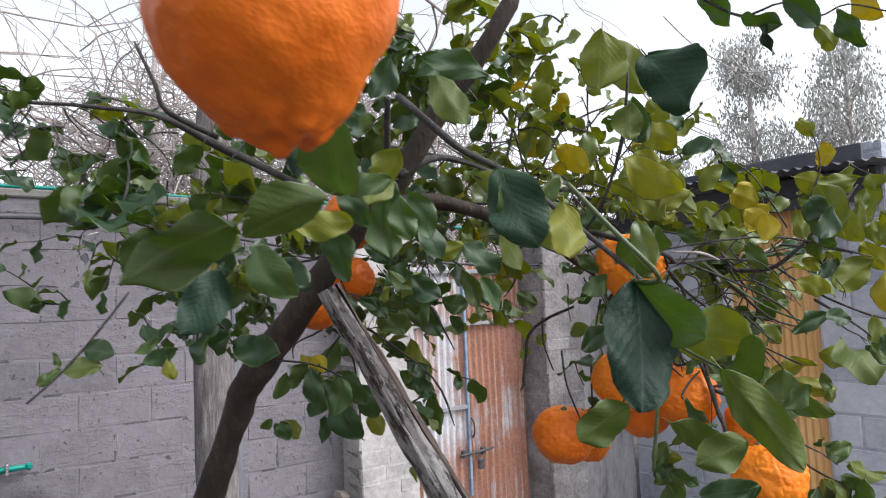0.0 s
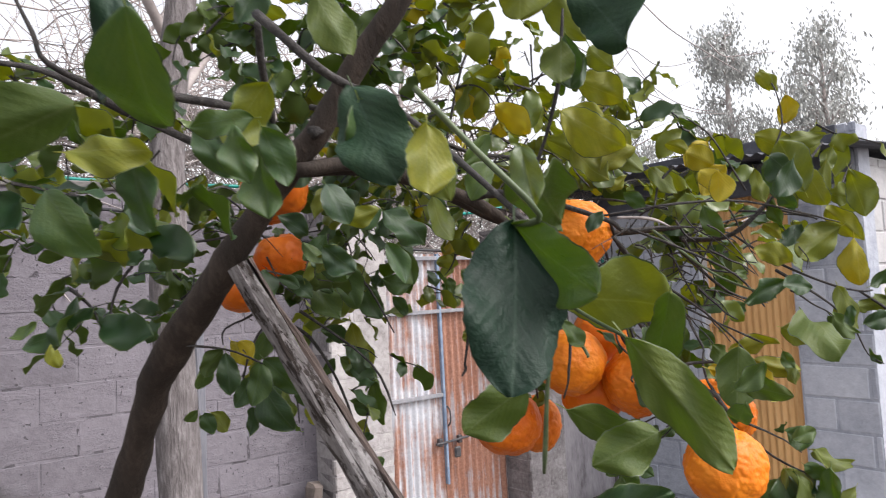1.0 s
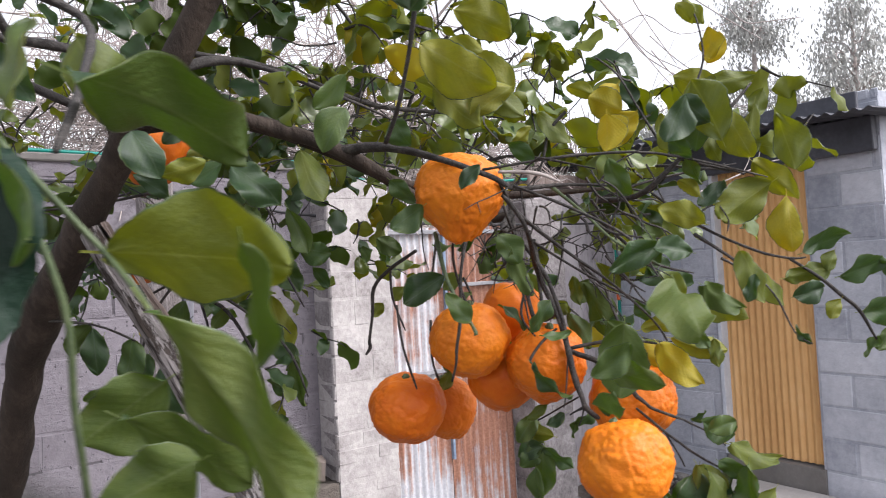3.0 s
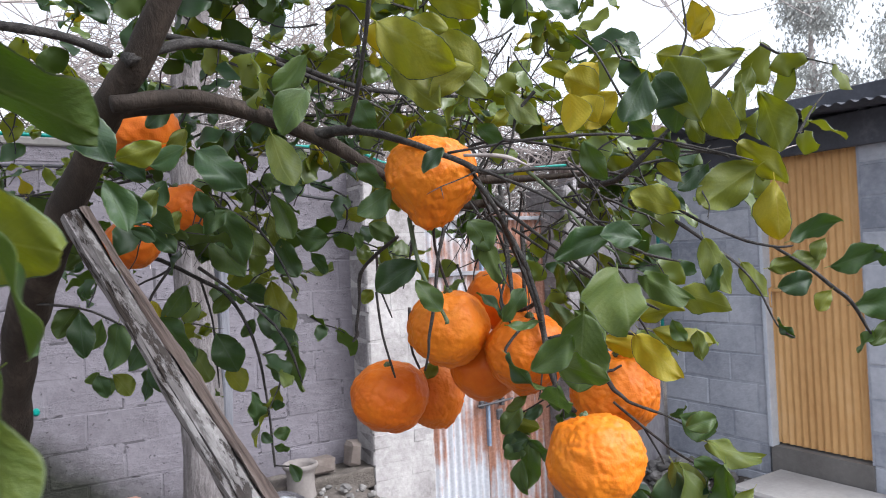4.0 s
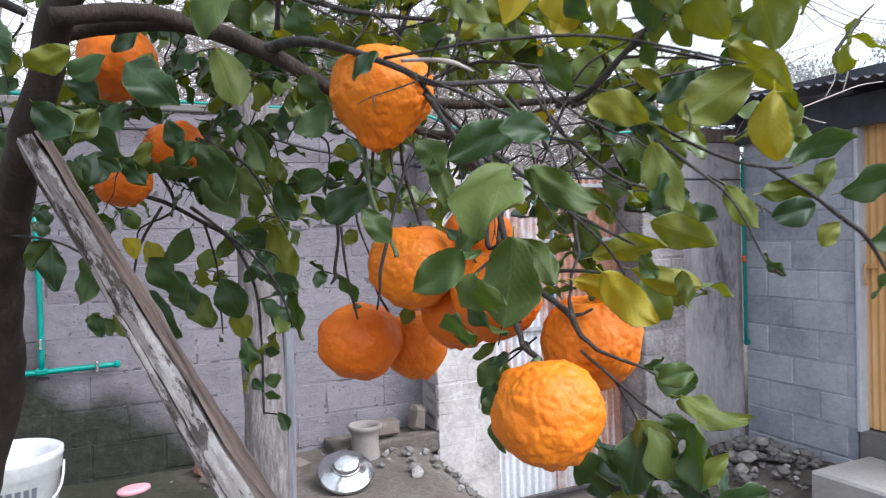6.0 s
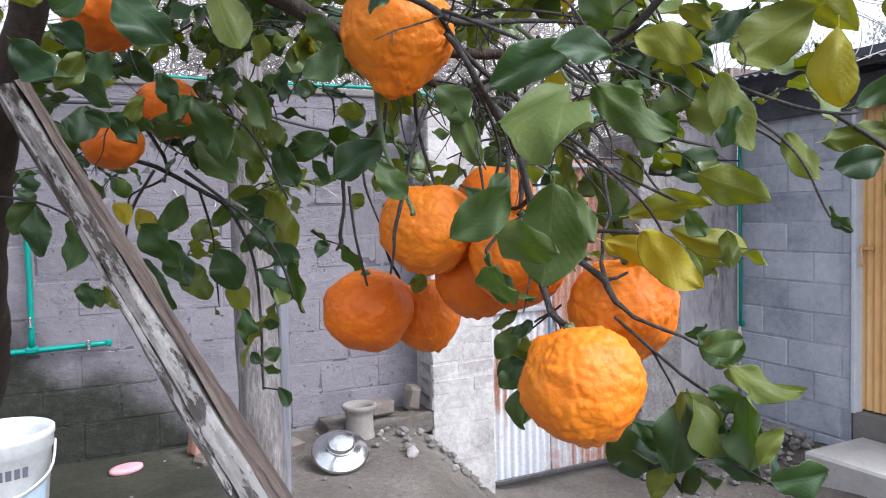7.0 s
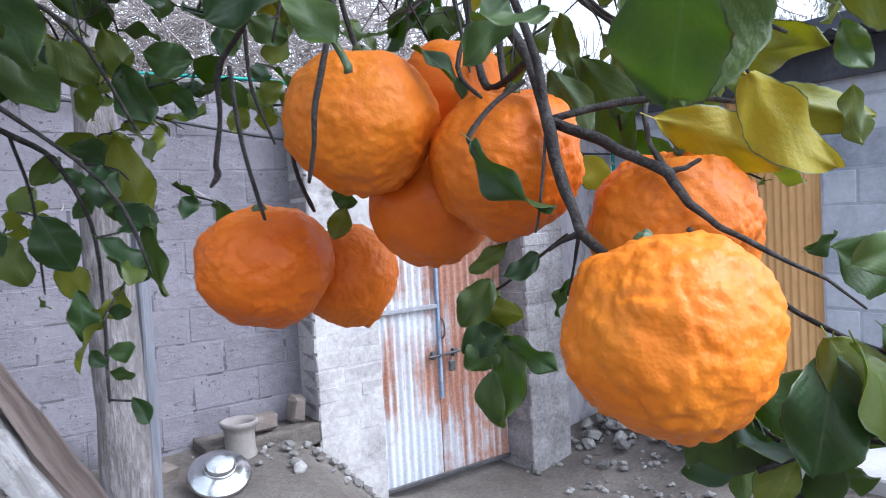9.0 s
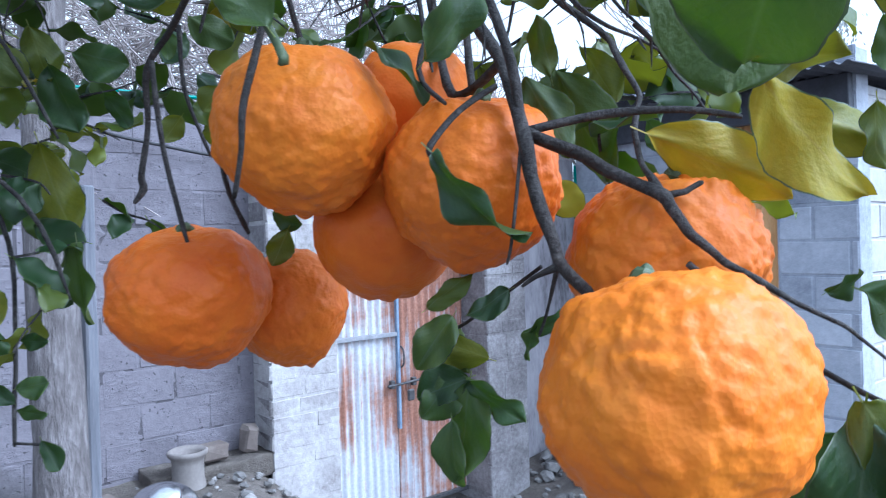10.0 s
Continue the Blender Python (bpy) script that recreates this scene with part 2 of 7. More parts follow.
def stained_wall(name, light, dark, cracked=False):
    """Block work with a damp, mossy patch low on the wall."""
    m, n, l, b = mat(name, 0.95)
    v = coords(n, l, (1, 1, 1), True)
    big, small = noise_tex(n, l, v, 1.9, 8, 0.62), noise_tex(n, l, v, 26, 4, 0.7)
    o = n.new("ShaderNodeObjectInfo")
    f = maths(n, l, "ADD", maths(n, l, "MULTIPLY", big, 0.6), maths(n, l, "MULTIPLY", small, 0.4))
    f = maths(n, l, "ADD", f, maths(n, l, "MULTIPLY", maths(n, l, "SUBTRACT", o.outputs["Random"], 0.5), 0.13))
    scuff = ramp(n, l, noise_tex(n, l, coords(n, l, (1.0, 1.0, 2.2), True), 5.5, 8, 0.72), [(0.50, (0, 0, 0)), (0.62, (1, 1, 1))])
    col = ramp(n, l, f, [(0.25, dark), (0.5, tuple((a + c) / 2 for a, c in zip(dark, light))), (0.75, light)])
    col = mixed(n, l, maths(n, l, "MULTIPLY", scuff, 0.45), col, light)
    sep = n.new("ShaderNodeSeparateXYZ")
    l.new(v, sep.inputs[0])
    edge = maths(n, l, "ADD", sep.outputs["Z"], maths(n, l, "MULTIPLY", noise_tex(n, l, v, 1.7, 5), 0.55))
    edge = maths(n, l, "ADD", edge, maths(n, l, "MULTIPLY", maths(n, l, "MAXIMUM", maths(n, l, "SUBTRACT", sep.outputs["X"], 0.10), 0.0), 0.45))
    edge = maths(n, l, "SUBTRACT", edge, maths(n, l, "MULTIPLY", maths(n, l, "MAXIMUM", maths(n, l, "SUBTRACT", 0.32, sep.outputs["X"]), 0.0), 0.7))
    damp = ramp(n, l, maths(n, l, "MULTIPLY", edge, 0.7), [(0.67, (1, 1, 1)), (0.83, (0, 0, 0))])
    # darker towards low X, along an edge broken up by noise
    x_tone = maths(n, l, "ADD", sep.outputs["X"], maths(n, l, "MULTIPLY", big, 1.4))
    col = mixed(n, l, ramp(n, l, x_tone, [(1.20, (1, 1, 1)), (1.65, (0, 0, 0))]), col, mixed(n, l, 0.68, col, (0.088, 0.080, 0.088)))
    # old limewash on the stretch towards the gate
    wash = ramp(n, l, maths(n, l, "ADD", sep.outputs["X"], maths(n, l, "MULTIPLY", big, 0.8)), [(1.25, (0, 0, 0)), (1.75, (1, 1, 1))])
    col = mixed(n, l, maths(n, l, "MULTIPLY", wash, 0.42), col, (0.75, 0.71, 0.80))
    pits = ramp(n, l, noise_tex(n, l, v, 48, 2, 0.5), [(0.27, (1, 1, 1)), (0.31, (0, 0, 0))])
    if cracked:
        pits = maths(n, l, "MAXIMUM", pits, ramp(n, l, noise_tex(n, l, v, 7.5, 2, 0.5), [(0.585, (0, 0, 0)), (0.61, (1, 1, 1))]))
    col = mixed(n, l, maths(n, l, "MULTIPLY", pits, 0.72), col, (0.05, 0.046, 0.052))
    moss = ramp(n, l, small, [(0.3, (0.009, 0.010, 0.007)), (0.55, (0.020, 0.021, 0.015)), (0.8, (0.052, 0.052, 0.042))])
    l.new(mixed(n, l, damp, col, moss), b.inputs["Base Color"])
    rough = maths(n, l, "SUBTRACT", maths(n, l, "ADD", big, small), maths(n, l, "MULTIPLY", pits, 0.9))
    bump(n, l, b, maths(n, l, "ADD", maths(n, l, "MULTIPLY", scuff, 0.5), rough), 0.8, 0.007)
    return m


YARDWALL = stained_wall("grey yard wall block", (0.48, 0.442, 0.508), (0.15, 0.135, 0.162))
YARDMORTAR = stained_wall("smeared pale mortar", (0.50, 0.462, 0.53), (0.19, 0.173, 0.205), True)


def rusted_sheet():
    m, n, l, b = mat("rusted painted sheet", 0.6, 0.0, 0.4)
    v = coords(n, l, (1, 1, 1), True)
    streak = noise_tex(n, l, coords(n, l, (24, 24, 1.1), True), 1.0, 5, 0.65)
    blot, fine = noise_tex(n, l, v, 4.0, 6, 0.65), noise_tex(n, l, v, 60, 3, 0.7)
    sep = n.new("ShaderNodeSeparateXYZ")
    l.new(v, sep.inputs[0])
    # run-off has rusted a broad band from the rails down, the foot has kept its paint
    band = ramp(n, l, maths(n, l, "MULTIPLY", maths(n, l, "ADD", sep.outputs["Z"], 0.25), 0.5), [(0.10, (0, 0, 0)), (0.24, (0.55, 0.55, 0.55)), (0.36, (1, 1, 1)), (0.48, (0.35, 0.35, 0.35)), (0.62, (0.85, 0.85, 0.85)), (0.9, (0.7, 0.7, 0.7))])
    side = ramp(n, l, maths(n, l, "MULTIPLY", maths(n, l, "SUBTRACT", sep.outputs["X"], 2.4), 0.8), [(0.40, (0, 0, 0)), (0.52, (1, 1, 1))])
    f = maths(n, l, "ADD", maths(n, l, "MULTIPLY", streak, 0.5), maths(n, l, "MULTIPLY", blot, 0.4))
    f = maths(n, l, "ADD", f, maths(n, l, "ADD", maths(n, l, "MULTIPLY", band, 0.12), maths(n, l, "MULTIPLY", side, 0.11)))
    paint = ramp(n, l, maths(n, l, "ADD", maths(n, l, "MULTIPLY", fine, 0.5), maths(n, l, "MULTIPLY", streak, 0.5)), [(0.3, (0.36, 0.38, 0.43)), (0.5, (0.50, 0.51, 0.55)), (0.7, (0.64, 0.64, 0.66))])
    rust = ramp(n, l, maths(n, l, "ADD", maths(n, l, "MULTIPLY", fine, 0.5), maths(n, l, "MULTIPLY", blot, 0.5)), [(0.3, (0.15, 0.066, 0.045)), (0.5, (0.29, 0.137, 0.092)), (0.7, (0.43, 0.25, 0.185))])
    l.new(mixed(n, l, ramp(n, l, f, [(0.505, (0, 0, 0)), (0.62, (1, 1, 1))]), paint, rust), b.inputs["Base Color"])
    bump(n, l, b, fine, 0.2, 0.002)
    return m


RUST = rusted_sheet()


def ochre_sheet():
    m, n, l, b = mat("ochre painted sheet", 0.55, 0.0, 0.4)
    v = coords(n, l, (1, 1, 0.3), True)
    a, c = noise_tex(n, l, v, 3, 5), noise_tex(n, l, v, 40, 3)
    col = ramp(n, l, maths(n, l, "ADD", maths(n, l, "MULTIPLY", a, 0.7), maths(n, l, "MULTIPLY", c, 0.3)), [(0.3, (0.48, 0.255, 0.095)), (0.55, (0.65, 0.385, 0.16)), (0.75, (0.73, 0.48, 0.25))])
    l.new(col, b.inputs["Base Color"])
    bump(n, l, b, c, 0.15, 0.001)
    return m


OCHRE = ochre_sheet()


def peel(name, stops):
    m, n, l, b = mat(name, 0.46, 0.0, 0.28)
    v = coords(n, l, (1, 1, 1), True)
    blush, mid = noise_tex(n, l, v, 24, 5, 0.65), noise_tex(n, l, v, 130, 3)
    pores = n.new("ShaderNodeTexVoronoi")
    pores.inputs["Scale"].default_value = 700
    l.new(v, pores.inputs["Vector"])
    o = n.new("ShaderNodeObjectInfo")
    f = maths(n, l, "ADD", maths(n, l, "MULTIPLY", blush, 0.75), maths(n, l, "MULTIPLY", mid, 0.25))
    f = maths(n, l, "ADD", f, maths(n, l, "MULTIPLY", maths(n, l, "SUBTRACT", o.outputs["Random"], 0.5), 0.2))
    l.new(ramp(n, l, f, stops), b.inputs["Base Color"])
    b.inputs["Subsurface Weight"].default_value = 0.08
    b.inputs["Subsurface Radius"].default_value = (0.005, 0.002, 0.0004)
    bump(n, l, b, maths(n, l, "ADD", maths(n, l, "MULTIPLY", pores.outputs["Distance"], 0.5), mid), 0.28, 0.0010)
    return m


PEEL = peel("orange peel", [(0.2, (0.57, 0.116, 0.005)), (0.5, (0.67, 0.172, 0.008)), (0.8, (0.75, 0.242, 0.014))])
# redder peel copy: mostly shade on these fruits put into colour, partly ripeness
SHADEDRIPEPEEL = peel("deep orange peel, shaded and riper", [(0.2, (0.50, 0.082, 0.004)), (0.5, (0.61, 0.134, 0.006)), (0.8, (0.70, 0.205, 0.011))])


def leaf_skin(name, stops, rough, gloss, through_col, veins, thin=0.5, spec=0.5):
    """One face of a leaf: waxy skin over a tissue that lets light through."""
    m, n, l, b = mat(name, rough, 0.0, spec)
    c = n.new("ShaderNodeTexCoord")
    v = c.outputs["Object"]
    o = n.new("ShaderNodeObjectInfo")
    big, small = noise_tex(n, l, v, 3.5, 4), noise_tex(n, l, v, 26, 3)
    f = maths(n, l, "ADD", maths(n, l, "MULTIPLY", big, 0.45), maths(n, l, "MULTIPLY", maths(n, l, "SUBTRACT", small, 0.2), 0.25))
    f = maths(n, l, "ADD", f, maths(n, l, "MULTIPLY", o.outputs["Random"], 0.4))
    col = ramp(n, l, f, stops)
    sep = n.new("ShaderNodeSeparateXYZ")
    l.new(v, sep.inputs[0])
    side = maths(n, l, "ABSOLUTE", sep.outputs["X"])
    rib = ramp(n, l, side, [(0.0, (1, 1, 1)), (0.022, (0, 0, 0))])
    wave = maths(n, l, "SINE", maths(n, l, "MULTIPLY", maths(n, l, "SUBTRACT", sep.outputs["Y"], maths(n, l, "MULTIPLY", side, 0.9)), 58.0))
    vein = ramp(n, l, wave, [(0.80, (0, 0, 0)), (1.0, (1, 1, 1))])
    col = mixed(n, l, maths(n, l, "MULTIPLY", rib, 0.55), col, veins)
    col = mixed(n, l, maths(n, l, "MULTIPLY", vein, 0.12), col, veins)
    l.new(col, b.inputs["Base Color"])
    b.inputs["Coat Weight"].default_value, b.inputs["Coat Roughness"].default_value = gloss, 0.28
    height = maths(n, l, "ADD", small, maths(n, l, "MULTIPLY", wave, 0.10))
    if gloss > 0.1:
        drop = n.new("ShaderNodeTexVoronoi")
        drop.inputs["Scale"].default_value = 13
        l.new(v, drop.inputs["Vector"])
        bead = ramp(n, l, drop.outputs["Distance"], [(0.10, (1, 1, 1)), (0.16, (0, 0, 0))])
        keep = ramp(n, l, noise_tex(n, l, v, 5, 2), [(0.52, (0, 0, 0)), (0.58, (1, 1, 1))])
        wet = maths(n, l, "MULTIPLY", bead, keep)
        height = maths(n, l, "ADD", height, maths(n, l, "MULTIPLY", wet, 3.0))
        dull = maths(n, l, "ADD", rough - 0.06, maths(n, l, "MULTIPLY", big, 0.3))
        l.new(maths(n, l, "MULTIPLY", dull, maths(n, l, "SUBTRACT", 1.0, maths(n, l, "MULTIPLY", wet, 0.85))), b.inputs["Roughness"])
    bump(n, l, b, height, 0.2, 0.006)
    tr, mx = n.new("ShaderNodeBsdfTranslucent"), n.new("ShaderNodeMixShader")
    l.new(mixed(n, l, 0.5, col, through_col), tr.inputs["Color"])
    mx.inputs[0].default_value = thin
    l.new(b.outputs[0], mx.inputs[1])
    l.new(tr.outputs[0], mx.inputs[2])
    l.new(mx.outputs[0], n["Material Output"].inputs["Surface"])
    return m


LEAF_TOP = [leaf_skin("dark leaf upper face", [(0.25, (0.017, 0.050, 0.025)), (0.5, (0.052, 0.110, 0.037)), (0.8, (0.130, 0.192, 0.042))], 0.34, 0.24, (0.38, 0.54, 0.03), (0.15, 0.20, 0.11), 0.52),
            leaf_skin("green leaf upper face", [(0.25, (0.052, 0.108, 0.025)), (0.5, (0.122, 0.184, 0.030)), (0.8, (0.30, 0.32, 0.032))], 0.30, 0.75, (0.62, 0.64, 0.03), (0.30, 0.35, 0.12), 0.55),
            leaf_skin("yellowed leaf upper face", [(0.25, (0.22, 0.235, 0.016)), (0.5, (0.40, 0.355, 0.018)), (0.8, (0.56, 0.43, 0.022))], 0.42, 0.15, (0.74, 0.60, 0.02), (0.42, 0.35, 0.08))]
LEAF_UNDER = [leaf_skin("dark leaf under face", [(0.25, (0.055, 0.095, 0.022)), (0.5, (0.092, 0.138, 0.027)), (0.8, (0.16, 0.19, 0.032))], 0.5, 0.05, (0.34, 0.46, 0.02), (0.20, 0.24, 0.10)),
              leaf_skin("green leaf under face", [(0.25, (0.088, 0.132, 0.028)), (0.5, (0.175, 0.210, 0.030)), (0.8, (0.36, 0.34, 0.032))], 0.42, 0.15, (0.70, 0.68, 0.03), (0.34, 0.36, 0.11), 0.56),
              leaf_skin("yellowed leaf under face", [(0.25, (0.28, 0.27, 0.016)), (0.5, (0.44, 0.38, 0.018)), (0.8, (0.58, 0.45, 0.022))], 0.5, 0.05, (0.78, 0.64, 0.02), (0.44, 0.36, 0.08))]

# darker copy of the dark leaf: shade on some near leaves, put into colour
LEAF_TOP.append(leaf_skin("shaded leaf upper face", [(0.25, (0.005, 0.018, 0.012)), (0.5, (0.011, 0.034, 0.020)), (0.8, (0.026, 0.062, 0.028))], 0.48, 0.0, (0.12, 0.22, 0.04), (0.045, 0.080, 0.055), 0.22, 0.26))
LEAF_UNDER.append(leaf_skin("shaded leaf under face", [(0.25, (0.035, 0.060, 0.034)), (0.5, (0.060, 0.092, 0.050)), (0.8, (0.10, 0.13, 0.06))], 0.55, 0.03, (0.2, 0.3, 0.03), (0.12, 0.16, 0.09), 0.3))
# light caught along leaf edges, painted as a lighter margin colour
LEAF_RIM = varied("leaf margin highlight", [(0.3, (0.04, 0.07, 0.025)), (0.5, (0.075, 0.105, 0.04)), (0.7, (0.15, 0.18, 0.08))], 60, 0.4, 0.1, 0.0005, 4, True)


# ---- building helpers ----
def mesh_of(name, bm, material=None, smooth=False):
    me = bpy.data.meshes.new(name)
    bm.to_mesh(me)
    bm.free()
    if smooth:
        me.polygons.foreach_set("use_smooth", [True] * len(me.polygons))
    if material:
        me.materials.append(material)
    return me


def part(name, bm, material, parent=None, label="", smooth=False):
    ob = new(name, mesh_of(name, bm, material, smooth))
    ob.parent = parent
    if label:
        ob["label"] = label
    return ob


def thing(name, label, category, group="", at=(0, 0, 0), kind=""):
    ob = new(name)
    ob.location = at
    ob.empty_display_size = 0.05
    return tagged(ob, label, category, group, kind)


def box_bm(size, at=(0, 0, 0), bevel=0.0, jitter=0.0, seed=0, turn=None):
    bm = bmesh.new()
    bmesh.ops.create_cube(bm, size=1)
    bmesh.ops.scale(bm, vec=size, verts=bm.verts)
    if bevel:
        bmesh.ops.bevel(bm, geom=bm.edges[:], offset=bevel, segments=1, affect="EDGES")
    if jitter:
        rnd = random.Random(seed)
        for v in bm.verts:
            v.co += Vector((rnd.uniform(-1, 1), rnd.uniform(-1, 1), rnd.uniform(-1, 1))) * jitter
    if turn is not None:
        bmesh.ops.transform(bm, matrix=turn, verts=bm.verts)
    bmesh.ops.translate(bm, vec=at, verts=bm.verts)
    return bm


def lathe_bm(profile, steps=32):
    """A turned body from pairs of radius and height."""
    bm = bmesh.new()
    rings = []
    for r, z in profile:
        rings.append([bm.verts.new((r * math.cos(2 * math.pi * k / steps), r * math.sin(2 * math.pi * k / steps), z)) for k in range(steps)])
    for a, c in zip(rings, rings[1:]):
        for k in range(steps):
            bm.faces.new((a[k], a[(k + 1) % steps], c[(k + 1) % steps], c[k]))
    bm.faces.new(rings[0][::-1])
    bm.faces.new(rings[-1])
    return bm


def tube_bm(points, sides=8, bm=None, lumps=0.0, seed=0):
    """A round limb along points of x, y, z, radius, smoothed between them."""
    pts = [Vector(p[:3]) for p in points]
    rad = [p[3] for p in points]
    fine, frad = [], []
    for i in range(len(pts) - 1):
        p0, p1, p2, p3 = pts[max(i - 1, 0)], pts[i], pts[i + 1], pts[min(i + 2, len(pts) - 1)]
        n = 4
        for k in range(n):
            t = k / n
            fine.append(0.5 * ((2 * p1) + (p2 - p0) * t + (2 * p0 - 5 * p1 + 4 * p2 - p3) * t * t + (3 * p1 - p0 - 3 * p2 + p3) * t ** 3))
            frad.append(rad[i] * (1 - t) + rad[i + 1] * t)
    fine.append(pts[-1])
    frad.append(rad[-1] * 0.7)
    bm = bm or bmesh.new()
    rings = []
    side = None
    for i, p in enumerate(fine):
        d = (fine[min(i + 1, len(fine) - 1)] - fine[max(i - 1, 0)]).normalized()
        if side is None:
            side = d.orthogonal().normalized()
        side = (side - d * side.dot(d)).normalized()
        other = d.cross(side)
        ring = []
        for k in range(sides):
            a = 2 * math.pi * k / sides
            off = side * math.cos(a) + other * math.sin(a)
            r = frad[i]
            if lumps:
                r *= 1 + lumps * noise.noise(p * 28 + off * 0.8 + Vector((seed, 0, 0))) + lumps * 0.5 * noise.noise(p * 90 + off)
            ring.append(bm.verts.new(p + off * r))
        rings.append(ring)
    for a, c in zip(rings, rings[1:]):
        for k in range(sides):
            bm.faces.new((a[k], a[(k + 1) % sides], c[(k + 1) % sides], c[k]))
    bm.faces.new(rings[0][::-1])
    bm.faces.new(rings[-1])
    return bm


def sheet_bm(width, height, pitch, depth, thick=0.002, wavy=0.0):
    """A corrugated sheet standing in x and z, ridges upright, facing -y."""
    bm = bmesh.new()
    n = max(4, int(width / pitch * 8))
    rows = 5
    grid = []
    for face in (0, 1):
        g = []
        for j in range(rows):
            z = height * j / (rows - 1)
            g.append([bm.verts.new((width * i / n, depth * 0.5 * math.sin(2 * math.pi * width * i / n / pitch) + face * thick + wavy * noise.noise(Vector((i * 0.08, z * 2.0, width))), z)) for i in range(n + 1)])
        grid.append(g)
    for face in (0, 1):
        g = grid[face]
        for j in range(rows - 1):
            for i in range(n):
                q = (g[j][i], g[j][i + 1], g[j + 1][i + 1], g[j + 1][i])
                bm.faces.new(q if face == 0 else q[::-1])
    for j, up in ((0, False), (rows - 1, True)):
        for i in range(n):
            q = (grid[0][j][i], grid[1][j][i], grid[1][j][i + 1], grid[0][j][i + 1])
            bm.faces.new(q if not up else q[::-1])
    return bm


# ---- ground ----
def ground_z(x, y):
    """Height of the yard: a raised strip by the wall that drops to the gate."""
    back = min(1, max(0, (y - 1.2) / 1.8))
    left = 0.30 * back
    t = min(1, max(0, (x - 1.75 - 0.25 * (y - 3.0)) / 0.75))
    t = t * t * (3 - 2 * t)
    low = -0.27 * back
    right = min(1, max(0, (x - 3.7) / 0.7))
    low = low * (1 - right) + (-0.12) * back * right
    rough = 0.018 * noise.noise(Vector((x * 3, y * 3, 0))) + 0.008 * noise.noise(Vector((x * 13, y * 13, 3)))
    return left * (1 - t) + low * t + rough


def build_ground():
    bm = bmesh.new()
    xs = [-400, -60, -12] + [-4 + 0.09 * i for i in range(117)] + [8, 20, 80, 400]
    ys = [-400, -60, -12] + [-3 + 0.09 * i for i in range(100)] + [8, 20, 80, 400]
    rows = [[bm.verts.new((x, y, ground_z(x, min(y, 6)) if -4 <= x <= 7 and -3 <= y <= 6.2 else 0.0)) for x in xs] for y in ys]
    for a, c in zip(rows, rows[1:]):
        for i in range(len(xs) - 1):
            bm.faces.new((a[i], a[i + 1], c[i + 1], c[i]))
    ob = part("ground", bm, SOIL, None, "", True)
    tagged(ob, "brown trodden soil of the yard, uneven, with grit and rubble", "ground", kind="structure")


build_ground()

# ---- yard wall with gate ----
WY, SX = 3.90, 4.72


def block_mesh(name, w, h, d, seed, material, bevel):
    return mesh_of(name, box_bm((w, d, h), (0, 0, 0), bevel, 0.0030, seed), material)


def lay_blocks(parent, origin, along, run, z0, z1, material, seed, skip=None, course=0.2, length=0.4, joint=0.007, depth=0.03, lean=0.0006, back=0.0314, bevel=0.007):
    """Courses of blocks as pieces of a wall. origin: start of the face; along: unit vector of the run."""
    rnd = random.Random(seed)
    kinds = [block_mesh("block", length - joint, course - joint, depth, seed + k, material, bevel) for k in range(4)]
    halves = {}
    ang = math.degrees(math.atan2(along[1], along[0]))
    rows = int(math.ceil((z1 - z0) / course))
    for j in range(rows):
        z = z0 + j * course
        h = min(course, z1 - z)
        if h < 0.05:
            continue
        s = -(length / 2 if j % 2 else 0.0)
        while s < run - 0.01:
            a, c = max(s, 0), min(s + length, run)
            s += length
            if c - a < 0.04 or (skip and skip((a + c) / 2, z + h / 2)):
                continue
            if c - a > length - 0.01 and h > course - 0.01:
                me = kinds[rnd.randrange(4)]
            else:
                key = (round(c - a, 2), round(h, 2))
                if key not in halves:
                    halves[key] = block_mesh("block", c - a - joint, h - joint, depth, seed + 9, material, bevel)
                me = halves[key]
            ob = new("block", me)
            ob.parent = parent
            m = (a + c) / 2
            ob.matrix_local = pose(origin[0] + along[0] * m, origin[1] + along[1] * m, z + h / 2, rnd.uniform(-.2, .2), rnd.uniform(-.2, .2), ang) @ Matrix.Translation((0, -depth / 2 + rnd.uniform(-lean, lean) + back, 0))


def wall_core(name, size, at, label, material=MORTAR):
    ob = part(name, box_bm(size, at), material)
    return tagged(ob, label, "wall", kind="structure")


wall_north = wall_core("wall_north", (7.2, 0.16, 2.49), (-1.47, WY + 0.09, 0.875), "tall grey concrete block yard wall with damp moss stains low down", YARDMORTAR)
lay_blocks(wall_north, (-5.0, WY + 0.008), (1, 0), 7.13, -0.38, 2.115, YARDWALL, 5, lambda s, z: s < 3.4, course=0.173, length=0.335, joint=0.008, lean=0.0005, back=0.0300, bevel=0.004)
wall_core("wall_north_2", (0.83, 0.16, 2.6), (4.31, WY + 0.09, 0.77), "short plastered wall between the gate pier and the shed", PLASTER)
tagged(part("trim", box_bm((7.2, 0.2, 0.04), (-1.47, WY + 0.09, 2.14), 0.006, 0.002, 2), CEMENT), "thin cement coping on the yard wall", "coping", kind="structure")


